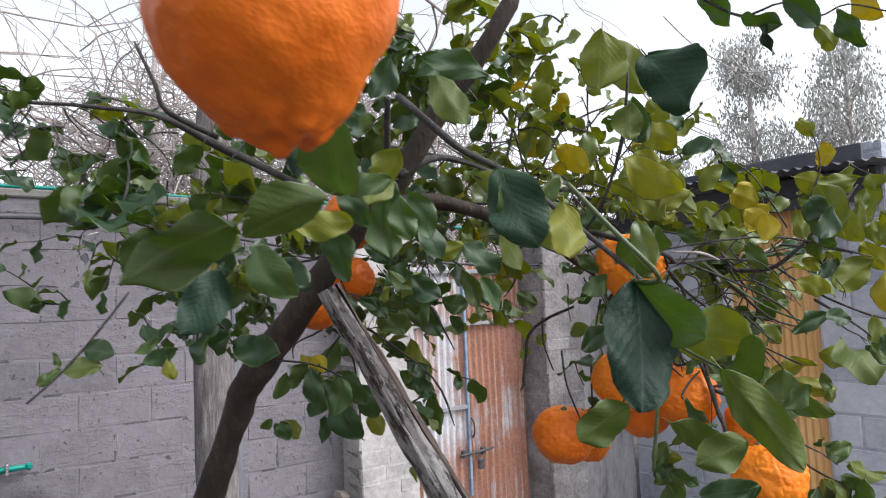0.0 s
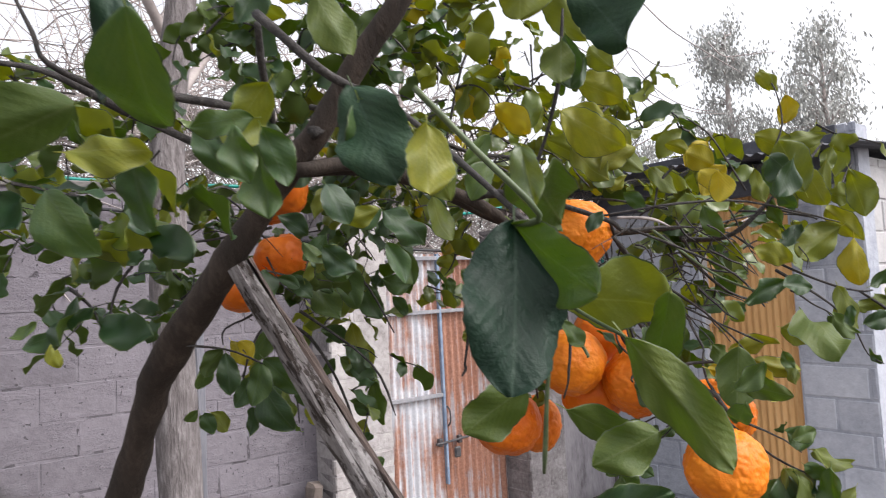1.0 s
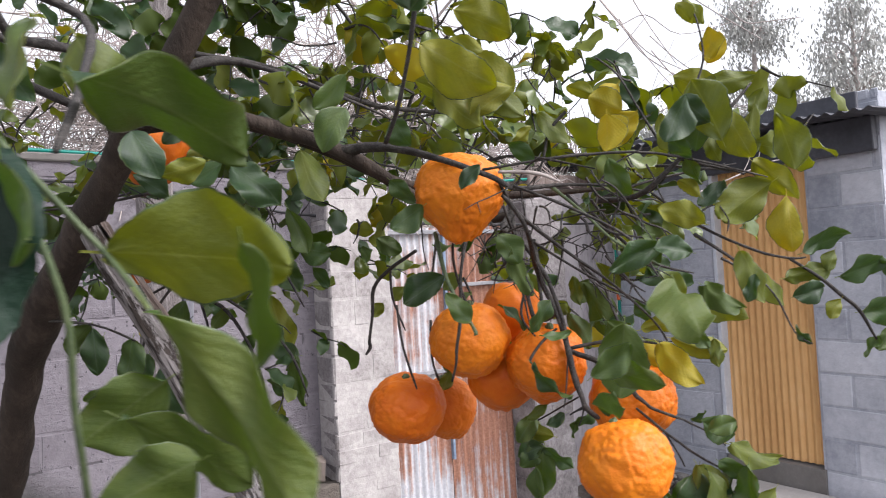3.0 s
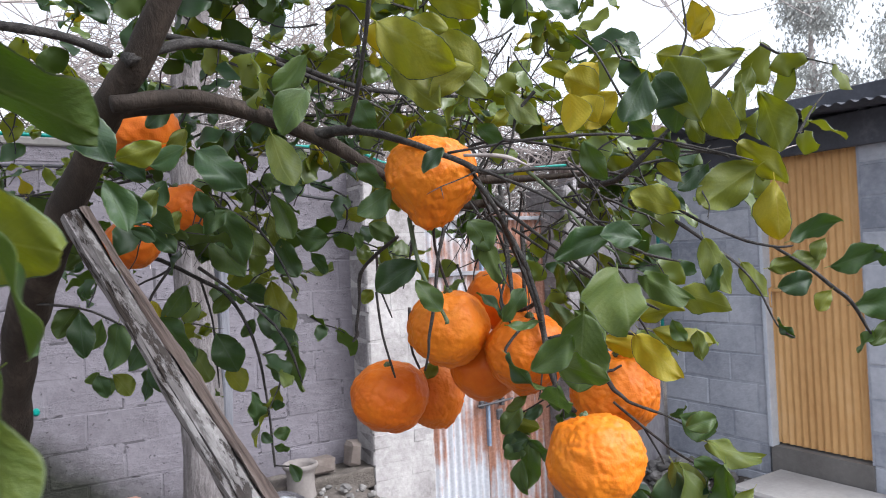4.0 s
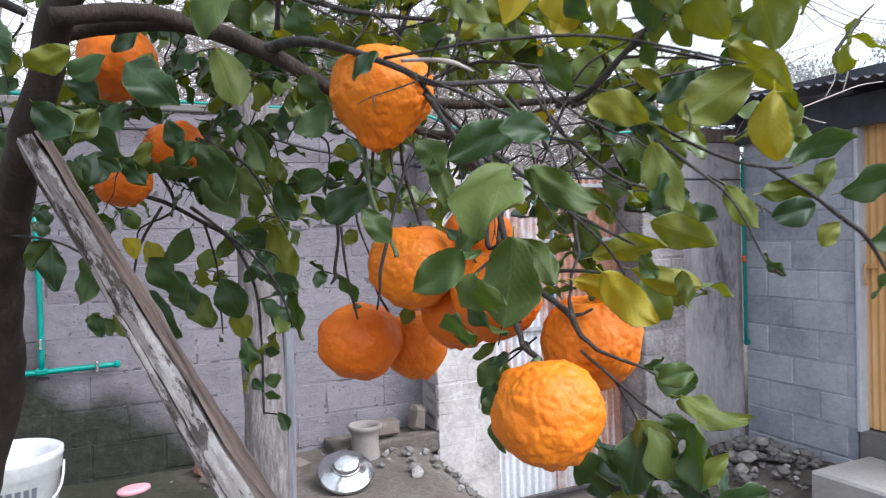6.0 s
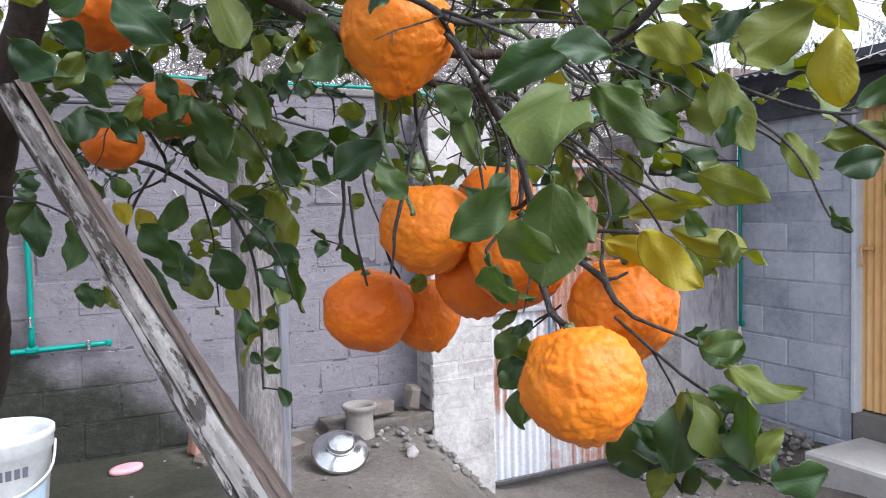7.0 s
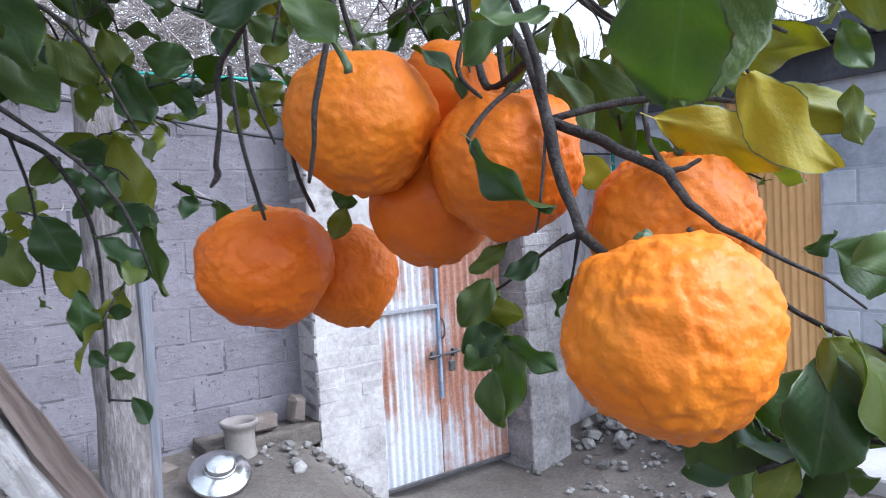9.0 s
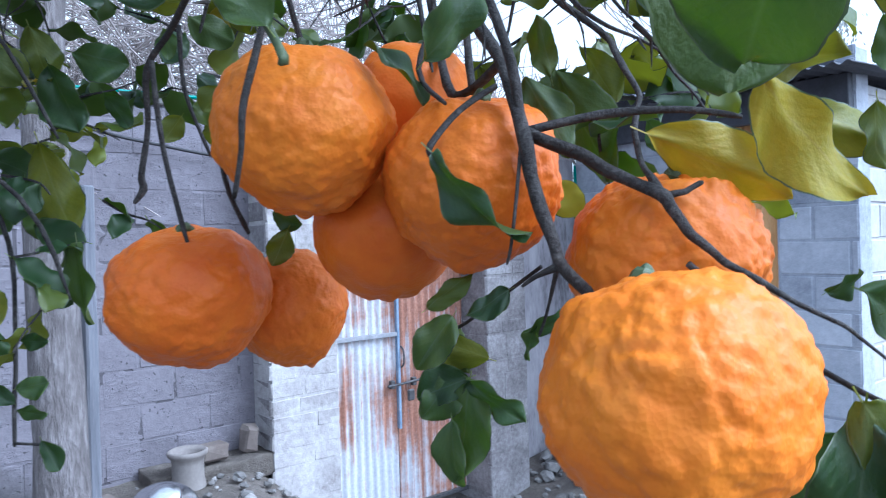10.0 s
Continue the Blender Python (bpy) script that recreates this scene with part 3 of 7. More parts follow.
def pier(name, x0, x1, y0, top, label, face, flank):
    core = wall_core(name, (x1 - x0 - 0.02, WY + 0.15 - y0 - 0.02, top + 0.4), ((x0 + x1) / 2, (y0 + WY + 0.15) / 2, (top - 0.4) / 2), label, face)
    rnd = random.Random(len(name))
    made = {}
    z, j = -0.4, 0
    while z < top - 0.03:
        h = rnd.choice((0.09, 0.12, 0.16, 0.19))
        h = min(h, top - z)
        cuts = [x0, x0 + (x1 - x0) * rnd.uniform(0.35, 0.65), x1]
        for a, c in zip(cuts, cuts[1:]):
            key = (round(c - a, 2), round(h, 2))
            if key not in made:
                made[key] = mesh_of("stone", box_bm((c - a - 0.004, 0.04, h - 0.004), (0, 0, 0), 0.008, 0.003, j), face)
            ob = new("stone", made[key])
            ob.parent = core
            ob.matrix_local = pose((a + c) / 2, y0 + 0.0293 + rnd.uniform(-0.0006, 0.0006), z + h / 2, 0, 0, rnd.uniform(-0.5, 0.5))
        d0 = WY + 0.1 - y0
        key = ("side", round(h, 2))
        if key not in made:
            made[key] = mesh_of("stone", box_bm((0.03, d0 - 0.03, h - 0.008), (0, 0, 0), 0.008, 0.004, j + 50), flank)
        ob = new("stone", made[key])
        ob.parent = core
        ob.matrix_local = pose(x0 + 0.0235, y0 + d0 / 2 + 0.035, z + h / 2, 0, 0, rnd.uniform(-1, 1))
        z += h
        j += 1
    return core


# the limewashed pier's flank takes the darker grey: its side shade put into colour
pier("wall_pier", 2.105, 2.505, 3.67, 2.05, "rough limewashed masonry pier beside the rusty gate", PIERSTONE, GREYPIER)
pier("wall_pier_2", 3.55, 3.90, 3.62, 1.95, "rough grey masonry pier on the hinge side of the gate", GREYPIER, GREYPIER)


def build_gate():
    g = thing("metal_gate", "double corrugated steel gate, white paint gone to rust, bolted shut", "gate", at=(2.5, WY - 0.03, -0.22))
    H = 2.0
    a = part("left_leaf", sheet_bm(0.46, H, 0.052, 0.016, 0.002, 0.006), RUST, g, "corrugated sheet, mostly white with rust streaks")
    a.location = (0.05, 0, 0)
    b = part("right_leaf", sheet_bm(0.55, H, 0.052, 0.016, 0.002, 0.008), RUST, g, "corrugated sheet, mostly rusted brown")
    b.location = (0.525, 0.006, 0.01)
    part("post", box_bm((0.018, 0.03, H - 0.5), (0.515, -0.02, H / 2 + 0.25), 0.003, 0.001, 3), BLUEPAINT, g, "blue painted meeting post")
    part("post", box_bm((0.03, 0.03, H), (0.03, -0.012, H / 2), 0.003, 0.001, 4), BLUEPAINT, g)
    for k, (x0, x1, z) in enumerate(((0.05, 0.505, 1.075), (0.05, 1.04, 1.62), (0.05, 1.04, 0.02), (0.05, 1.04, 1.97))):
        part("rail", box_bm((x1 - x0, 0.022, 0.026), ((x0 + x1) / 2, -0.022 if k != 2 else -0.02, z), 0.003, 0.001, k), GREYSTEEL if k != 2 else DARKIRON, g)
    bolt = part("bolt", tube_bm([(0.42, -0.045, 0.77, 0.008), (0.55, -0.045, 0.775, 0.008), (0.70, -0.045, 0.785, 0.008)], 8), DARKIRON, g, "dark sliding bolt")
    for x in (0.46, 0.62):
        part("bracket", box_bm((0.03, 0.03, 0.05), (x, -0.03, 0.775), 0.004), DARKIRON, bolt)
    part("padlock", box_bm((0.05, 0.022, 0.07), (0.58, -0.055, 0.70), 0.008), DARKIRON, bolt)
    part("handle", tube_bm([(0.53, -0.03, 1.0, 0.006), (0.53, -0.06, 0.97, 0.006), (0.53, -0.06, 0.90, 0.006), (0.53, -0.03, 0.87, 0.006)], 6), DARKIRON, g)


build_gate()

# ---- shed ----
shed_wall = wall_core("shed_wall", (0.16, 0.86, 2.9), (SX + 0.09, 3.45, 0.95), "grey-blue concrete block wall of the shed", SHEDBLOCK)
lay_blocks(shed_wall, (SX + 0.008, 3.885), (0, -1), 0.865, -0.45, 2.42, SHEDBLOCK, 31, joint=0.010, lean=0.0012, back=0.0280)
shed_wall_b = wall_core("shed_wall_2", (0.16, 0.45, 2.9), (SX + 0.09, 2.125, 0.95), "grey concrete block wall beside the shed door", SHEDBLOCK)
lay_blocks(shed_wall_b, (SX + 0.008, 2.345), (0, -1), 0.45, -0.45, 2.42, SHEDBLOCK, 32, joint=0.010, lean=0.0012, back=0.0280)
shed_wall_c = wall_core("shed_wall_3", (2.6, 0.16, 2.70), (6.1, 1.99, 0.86), "pale whitewashed block side wall of the shed", WHITEBLOCK)
lay_blocks(shed_wall_c, (SX + 0.1, 1.905), (1, 0), 2.2, -0.45, 2.21, WHITEBLOCK, 33, joint=0.010, back=0.0280)
# lintel takes the dark roofing colour to stand in for shade under the eave
wall_core("shed_lintel", (0.16, 0.64, 0.24), (SX + 0.09, 2.665, 2.30), "lintel wall above the shed door, coloured dark as eave shade", ROOFING)
wall_core("shed_sill", (0.2, 0.66, 0.62), (SX + 0.09, 2.665, -0.155), "cement threshold under the shed door", CEMENT)
wall_core("shed_back", (0.1, 2.2, 2.9), (SX + 2.4, 2.9, 0.95), "rear wall of the shed", SHEDBLOCK)


def build_shed_door():
    d = thing("shed_door", "closed ochre corrugated steel door in a pale frame", "door", at=(SX, 3.0, 0.15))
    panel = sheet_bm(0.608, 1.99, 0.048, 0.014)
    bmesh.ops.rotate(panel, matrix=Matrix.Rotation(radians(-90), 3, "Z"), verts=panel.verts)
    leaf_panel = part("panel", panel, OCHRE, d)
    leaf_panel.location = (0.045, -0.028, 0.02)
    for y, w in ((-0.0145, 0.027),):
        part("jamb", box_bm((0.08, w, 2.03), (0.01, y, 1.015), 0.003), PALEFRAME, d, "pale painted jamb")
    part("head", box_bm((0.08, 0.576, 0.03), (0.008, -0.316, 2.02), 0.003), PALEFRAME, d)
    latch = part("latch", box_bm((0.012, 0.11, 0.025), (0.018, -0.06, 1.04), 0.003), OCHRE, d, "ochre painted bolt plate")
    part("staple", tube_bm([(0.01, -0.055, 1.06, 0.006), (-0.012, -0.055, 1.03, 0.006), (-0.012, -0.055, 0.94, 0.006), (0.008, -0.055, 0.93, 0.006)], 6), OCHRE, latch)
    return d


build_shed_door()


def build_roof():
    r = thing("shed_roof", "dark corrugated roof sheet of the shed with a wavy eave", "roof", kind="structure")
    bm = sheet_bm(3.6, 3.4, 0.075, 0.02, 0.003, 0.004)
    # stand it down to a slope that rises away from the yard
    bmesh.ops.rotate(bm, matrix=Matrix.Rotation(radians(-90), 3, "X"), verts=bm.verts)
    bmesh.ops.rotate(bm, matrix=Matrix.Rotation(radians(-90), 3, "Z"), verts=bm.verts)
    sh = part("sheet", bm, ROOFING, r)
    sh.matrix_local = pose(4.30, 5.35, 2.395, 2.6, -3, 0)
    part("rafter", box_bm((2.9, 0.06, 0.09), (5.95, 3.8, 2.40), 0.004, 0, 0), BROWNWOOD, r)
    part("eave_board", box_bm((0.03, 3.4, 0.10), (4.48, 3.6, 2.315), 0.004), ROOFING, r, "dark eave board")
    # added dark board in place of the shade that the eave casts on the wall
    part("wall_plate", box_bm((0.06, 1.98, 0.20), (4.684, 2.90, 2.155), 0.006, 0.002, 8), ROOFING, r, "dark board added as shade under the eave")


build_roof()
PALECEMENT = varied("pale cement", [(0.25, (0.27, 0.26, 0.255)), (0.6, (0.42, 0.405, 0.40)), (0.8, (0.52, 0.51, 0.50))], 3, 0.9, 0.4, 0.004, 12)
step = part("step", box_bm((0.55, 1.25, 0.22), (4.42, 2.30, -0.085), 0.02, 0.008, 4), PALECEMENT)
tagged(step, "low rough cement step in front of the shed door", "step", kind="structure")


def rubble(name, label, cx, cy, sx, sy, n, lo, hi, seed, heap=0.0):
    rnd = random.Random(seed)
    kinds = []
    for k in range(6):
        bm = bmesh.new()
        bmesh.ops.create_icosphere(bm, subdivisions=2, radius=0.5)
        for v in bm.verts:
            v.co *= 1 + 0.45 * noise.noise(v.co * 2.3 + Vector((k * 7, seed, 0)))
            v.co.z *= 0.65
        kinds.append(mesh_of("stone", bm, STONE))
    base = thing(name, label, "rubble", kind="stuff" if n > 300 else "")
    for k in range(n):
        x, y = rnd.gauss(cx, sx), rnd.gauss(cy, sy)
        y = min(y, WY - 0.10)
        x = min(x, SX - 0.10)
        s = lo + (hi - lo) * rnd.random() ** 2
        ob = new("stone", kinds[rnd.randrange(6)])
        ob.parent = base
        rise = heap * max(0, 1 - ((x - cx) / (2 * sx)) ** 2 - ((y - cy) / (2 * sy)) ** 2) * rnd.random()
        ob.matrix_local = pose(x, y, ground_z(x, y) + s * 0.2 + rise, rnd.uniform(-25, 25), rnd.uniform(-25, 25), rnd.uniform(0, 360)) @ Matrix.Diagonal((s, s * rnd.uniform(0.7, 1.1), s, 1))


rubble("rubble_heap", "heap of grey broken stones and cement lumps by the shed corner", 4.32, 3.45, 0.20, 0.20, 120, 0.03, 0.13, 1, 0.12)
rubble("rubble_heap", "scattered stones and grit on the slope beside the gate", 3.95, 3.0, 0.35, 0.35, 130, 0.01, 0.06, 2)
rubble("stone_edge", "row of loose stones along the edge of the raised strip", 2.0, 3.45, 0.26, 0.15, 46, 0.015, 0.075, 3, 0.02)
rubble("stone_scatter", "small stones scattered on the soil", 1.6, 3.4, 0.7, 0.3, 70, 0.006, 0.022, 6)
ledge_bm = box_bm((0.62, 0.22, 0.10), (1.82, 3.79, 0.30))
bmesh.ops.subdivide_edges(ledge_bm, edges=ledge_bm.edges[:], cuts=9, use_grid_fill=True)
for v in ledge_bm.verts:
    v.co += Vector((0.3 * noise.noise(v.co * 9), 0.9 * noise.noise(v.co * 9 + Vector((5, 0, 0))), 0.6 * noise.noise(v.co * 11 + Vector((0, 7, 0))))) * 0.035
ledge = part("ledge", ledge_bm, SOIL, None, "", True)
tagged(ledge, "rough crumbling earth ledge at the foot of the yard wall", "ledge", kind="structure")


# ---- things in the yard ----
def build_pot():
    p = thing("clay_pot", "small dusty grey clay pot with flared rim on the ground", "pot", at=(1.665, 3.65, 0.258))
    part("body", lathe_bm([(0.088, 0.0), (0.091, 0.015), (0.080, 0.04), (0.073, 0.08), (0.072, 0.15), (0.077, 0.175), (0.090, 0.188), (0.092, 0.204), (0.083, 0.21), (0.066, 0.19), (0.058, 0.03)], 28), POT, p, "", True)


def build_lid():
    p = thing("pot_lid", "round shiny aluminium pot lid with raised crown on the soil", "pot lid", at=(1.435, 3.26, ground_z(1.47, 3.33) + 0.062))
    p.scale = (0.86, 0.86, 0.86)
    part("dish", lathe_bm([(0.150, 0.0), (0.155, 0.004), (0.145, 0.016), (0.115, 0.030), (0.085, 0.048), (0.078, 0.060), (0.076, 0.064), (0.07, 0.052), (0.10, 0.026), (0.14, 0.008)], 48), ALUMINIUM, p, "", True)
    part("crown", lathe_bm([(0.077, 0.058), (0.074, 0.082), (0.066, 0.092), (0.03, 0.096), (0.001, 0.097)], 48), ALUMINIUM, p, "", True)
    p.rotation_euler = (radians(30), radians(-6), 0)


def build_bucket():
    p = thing("paint_bucket", "white plastic paint bucket with a wire handle and worn blue print", "bucket", at=(0.10, 3.20, ground_z(0.10, 3.20)))
    p.scale = (1.17, 1.17, 1.17)
    part("body", lathe_bm([(0.118, 0.0), (0.122, 0.01), (0.145, 0.26), (0.152, 0.265), (0.152, 0.30), (0.156, 0.305), (0.156, 0.325), (0.148, 0.33), (0.142, 0.30), (0.116, 0.02)], 40), WHITEPLASTIC, p, "", True)
    part("handle", tube_bm([(-0.156, -0.01, 0.28, 0.004), (-0.15, -0.09, 0.20, 0.004), (-0.07, -0.148, 0.15, 0.004), (0.05, -0.15, 0.15, 0.004), (0.14, -0.09, 0.20, 0.004), (0.156, -0.01, 0.28, 0.004)], 6), WHITEPLASTIC, p)
    bm = bmesh.new()
    for k in range(7):
        a0 = radians(-118 + k * 9.5)
        a1 = a0 + radians(6.5)
        for z0, z1 in ((0.20, 0.232),):
            vs = [bm.verts.new((math.cos(a) * r, math.sin(a) * r, z)) for a, z, r in ((a0, z0, 0.1415), (a1, z0, 0.1415), (a1, z1, 0.1445), (a0, z1, 0.1445))]
            bm.faces.new(vs)
    part("lettering", bm, INK, p, "row of dark printed bars")
    bm = bmesh.new()
    n = 12
    lo = [bm.verts.new((math.cos(radians(-80 + 5 * k)) * 0.1295, math.sin(radians(-80 + 5 * k)) * 0.1295, 0.07)) for k in range(n)]
    hi = [bm.verts.new((math.cos(radians(-80 + 5 * k)) * 0.1425, math.sin(radians(-80 + 5 * k)) * 0.1425, 0.13 + 0.04 * k / n)) for k in range(n)]
    for k in range(n - 1):
        bm.faces.new((lo[k], lo[k + 1], hi[k + 1], hi[k]))
    part("label_panel", bm, BLUEPRINT, p, "faded blue printed patch")


def build_tile(x, y, z, size, turn, label, material=TILE):
    ob = part("brick", box_bm(size, (0, 0, size[2] / 2), 0.014, 0.009, int(x * 100)), material)
    ob.matrix_local = pose(x, y, z, *turn)
    tagged(ob, label, "brick")


def pipe(name, label, runs, fittings, clips=()):
    p = thing(name, label, "water pipe")
    for run in runs:
        part("pipe", tube_bm([(*q, 0.0135) for q in run], 10), TEAL, p, "", True)
    for (x, y, z, sx, sy, sz, m) in fittings:
        part("fitting", box_bm((sx, sy, sz), (x, y, z), min(sx, sy, sz) * 0.3), m, p)
    for (x, y, z) in clips:
        part("clip", box_bm((0.014, 0.05, 0.05), (x, y, z), 0.003), ALUMINIUM, p)


build_pot()
build_lid()
build_bucket()
soap = part("soap_dish", lathe_bm([(0.05, 0), (0.062, 0.008), (0.06, 0.022), (0.045, 0.026)], 20), PINK, None, "", True)
soap.matrix_local = pose(0.535, 3.66, ground_z(0.535, 3.66) + 0.004, 8, 0, 20) @ Matrix.Diagonal((1.25, 0.7, 1, 1))
tagged(soap, "small pink plastic soap dish lying on damp ground", "soap dish")
build_tile(0.86, 3.76, 0.30, (0.085, 0.08, 0.12), (0, 4, 15), "upright broken red clay brick leaning by the yard wall", REDBRICK)
build_tile(0.88, 3.62, 0.27, (0.10, 0.08, 0.06), (0, 0, 40), "dusty broken brick on the ground by the wall")
build_tile(1.82, 3.76, 0.36, (0.15, 0.09, 0.085), (0, 0, 8), "dusty half brick lying on the ledge")
build_tile(2.02, 3.78, 0.36, (0.075, 0.08, 0.13), (0, 6, 0), "dusty brick standing on end on the ledge")
build_tile(1.27, 3.55, 0.28, (0.11, 0.09, 0.085), (10, 0, 30), "broken hollow brick by the trunk foot")
GREYPOST = varied("blue-grey weathered timber", [(0.28, (0.075, 0.078, 0.095)), (0.5, (0.15, 0.152, 0.175)), (0.72, (0.25, 0.252, 0.275))], 26, 0.9, 0.8, 0.004, 5, False, (1, 1, 0.08))
post_bm = box_bm((0.042, 0.042, 1.42), (0, 0, 0.71), 0.006)
bmesh.ops.subdivide_edges(post_bm, edges=[e for e in post_bm.edges if abs(e.verts[0].co.z - e.verts[1].co.z) > 1], cuts=24)
for v in post_bm.verts:
    v.co += Vector((noise.noise(Vector((1, 0, v.co.z * 3))), noise.noise(Vector((4, 0, v.co.z * 3))), 0)) * 0.006
post = part("wooden_post", post_bm, GREYPOST)
post.matrix_local = pose(1.078, 2.84, 0.2, 0.4, 0.3, 20)
tagged(post, "upright blue-grey weathered wooden post beside the tree trunk", "post")
PY = WY - 0.035
pipe("water_pipe", "teal plastic water pipe with a tee on the yard wall", [[(0.02, PY, 0.866), (0.25, PY, 0.869), (0.486, PY, 0.875)], [(0.165, PY, 0.871), (0.168, PY, 1.2), (0.16, PY, 1.62)]],
     [(0.165, PY, 0.869, 0.06, 0.036, 0.036, TEAL), (0.01, PY - 0.01, 0.856, 0.035, 0.04, 0.06, WHITEPLASTIC), (0.015, PY - 0.01, 0.896, 0.03, 0.03, 0.02, ORANGEPLASTIC), (0.486, PY, 0.875, 0.03, 0.034, 0.034, TEAL)], [(0.40, PY, 0.873), (0.166, PY, 1.0)])
pipe("water_pipe", "upright teal plastic pipe in the shed corner", [[(SX - 0.035, WY - 0.05, 0.62), (SX - 0.035, WY - 0.05, 1.2), (SX - 0.04, WY - 0.05, 1.95)]],
     [(SX - 0.035, WY - 0.06, 0.61, 0.03, 0.05, 0.04, TEAL), (SX - 0.05, WY - 0.06, 1.22, 0.03, 0.03, 0.05, ORANGEPLASTIC)])
hose = part("hose", tube_bm([(-3.0, WY + 0.02, 2.170, 0.010), (0.2, WY + 0.0, 2.172, 0.010), (1.2, WY + 0.03, 2.170, 0.010), (2.1, WY + 0.0, 2.172, 0.010), (2.4, WY - 0.02, 2.085, 0.010), (2.9, WY - 0.02, 2.055, 0.010), (3.3, WY - 0.02, 2.06, 0.010), (3.65, WY, 2.115, 0.010), (4.3, WY, 2.16, 0.010)], 8), TEAL, None, "", True)
tagged(hose, "thin teal hose lying along the yard wall and over the gate", "hose")
cable = part("cable", tube_bm([(-3.5, WY - 0.03, 2.05, 0.008), (-1, WY - 0.03, 2.0, 0.008), (0.95, WY - 0.03, 2.02, 0.008), (1.5, WY - 0.03, 1.94, 0.008), (2.1, WY - 0.06, 1.855, 0.008), (2.9, WY - 0.3, 1.78, 0.008), (4.68, WY - 0.05, 1.80, 0.008)], 6), CABLE, None, "", True)
tagged(cable, "black cable sagging along the yard wall", "cable")
beam = part("beam", box_bm((0.95, 0.22, 0.10), (4.30, WY + 0.09, 2.12), 0.01, 0.004, 6), BROWNWOOD)
tagged(beam, "dark wooden beam on top of the plastered wall", "beam")


# ---- the wooden prop under the limb ----
def build_prop():
    top, way = Vector((0.4103, 0.6629, 1.54)), Vector((0.4871, -0.1953, -1)).normalized()
    length = 1.72
    p = thing("wooden_prop", "weathered split wooden prop leaning under the citrus limb", "prop")
    rot = way.to_track_quat("-Z", "Y").to_matrix().to_4x4()
    m = Matrix.Translation(top) @ rot

    def post(name, section, material, seed, label, crack=()):
        bm = bmesh.new()
        rings = []
        n = 150
        for i in range(n + 1):
            z = -length * i / n
            split = 0.25 + 0.75 * max(0.0, min(1.0, 0.5 + 2.2 * noise.noise(Vector((seed, 3.0, z * 7)))))
            ring = []
            for k, (x, y) in enumerate(section):
                f = 0.84 + 0.87 * max(0.0, min(1.0, (-z - 0.04) / 0.45))
                x, y = x * f, y * f
                if k in crack:
                    x = 0.0095 * f + (x - 0.0095 * f) * split
                d = Vector((noise.noise(Vector((x * 300, y * 300, z * 14 + seed))), noise.noise(Vector((y * 300, x * 300, z * 14 - seed))), 0)) * 0.0030
                d += Vector((noise.noise(Vector((k * 3.1, seed, z * 70))), noise.noise(Vector((k * 2.3, seed + 5, z * 70))), 0)) * 0.0013
                ring.append(bm.verts.new(Vector((x, y, z)) + d))
            rings.append(ring)
        for a, c in zip(rings, rings[1:]):
            for k in range(len(section)):
                bm.faces.new((a[k], c[k], c[(k + 1) % len(section)], a[(k + 1) % len(section)]))
        bm.faces.new(rings[0])
        bm.faces.new(rings[-1][::-1])
        bmesh.ops.recalc_face_normals(bm, faces=bm.faces[:])
        ob = part(name, bm, material, p, label)
        ob.matrix_local = m

    post("pale_plank", [(-0.012, -0.0122), (-0.004, -0.0105), (0.003, -0.0068), (0.0098, -0.0036), (0.0100, -0.0018), (0.0050, -0.0012), (0.0096, -0.0004), (0.0088, 0.0050), (0.0068, 0.0100), (-0.012, 0.0092)], WOOD, 1, "pale grey weathered wood with a long crack", (5,))
    post("brown_plank", [(-0.012, 0.0102), (0.0035, 0.0106), (0.0046, 0.0126), (0.0036, 0.0148), (0.0002, 0.0158), (-0.011, 0.0154)], BROWNWOOD, 20, "brown split wood")


build_prop()


# ---- the citrus tree ----
tree = thing("citrus_tree", "citrus tree with dark slanting trunk, glossy dark and yellow-green leaves", "tree")
FRUITS = []


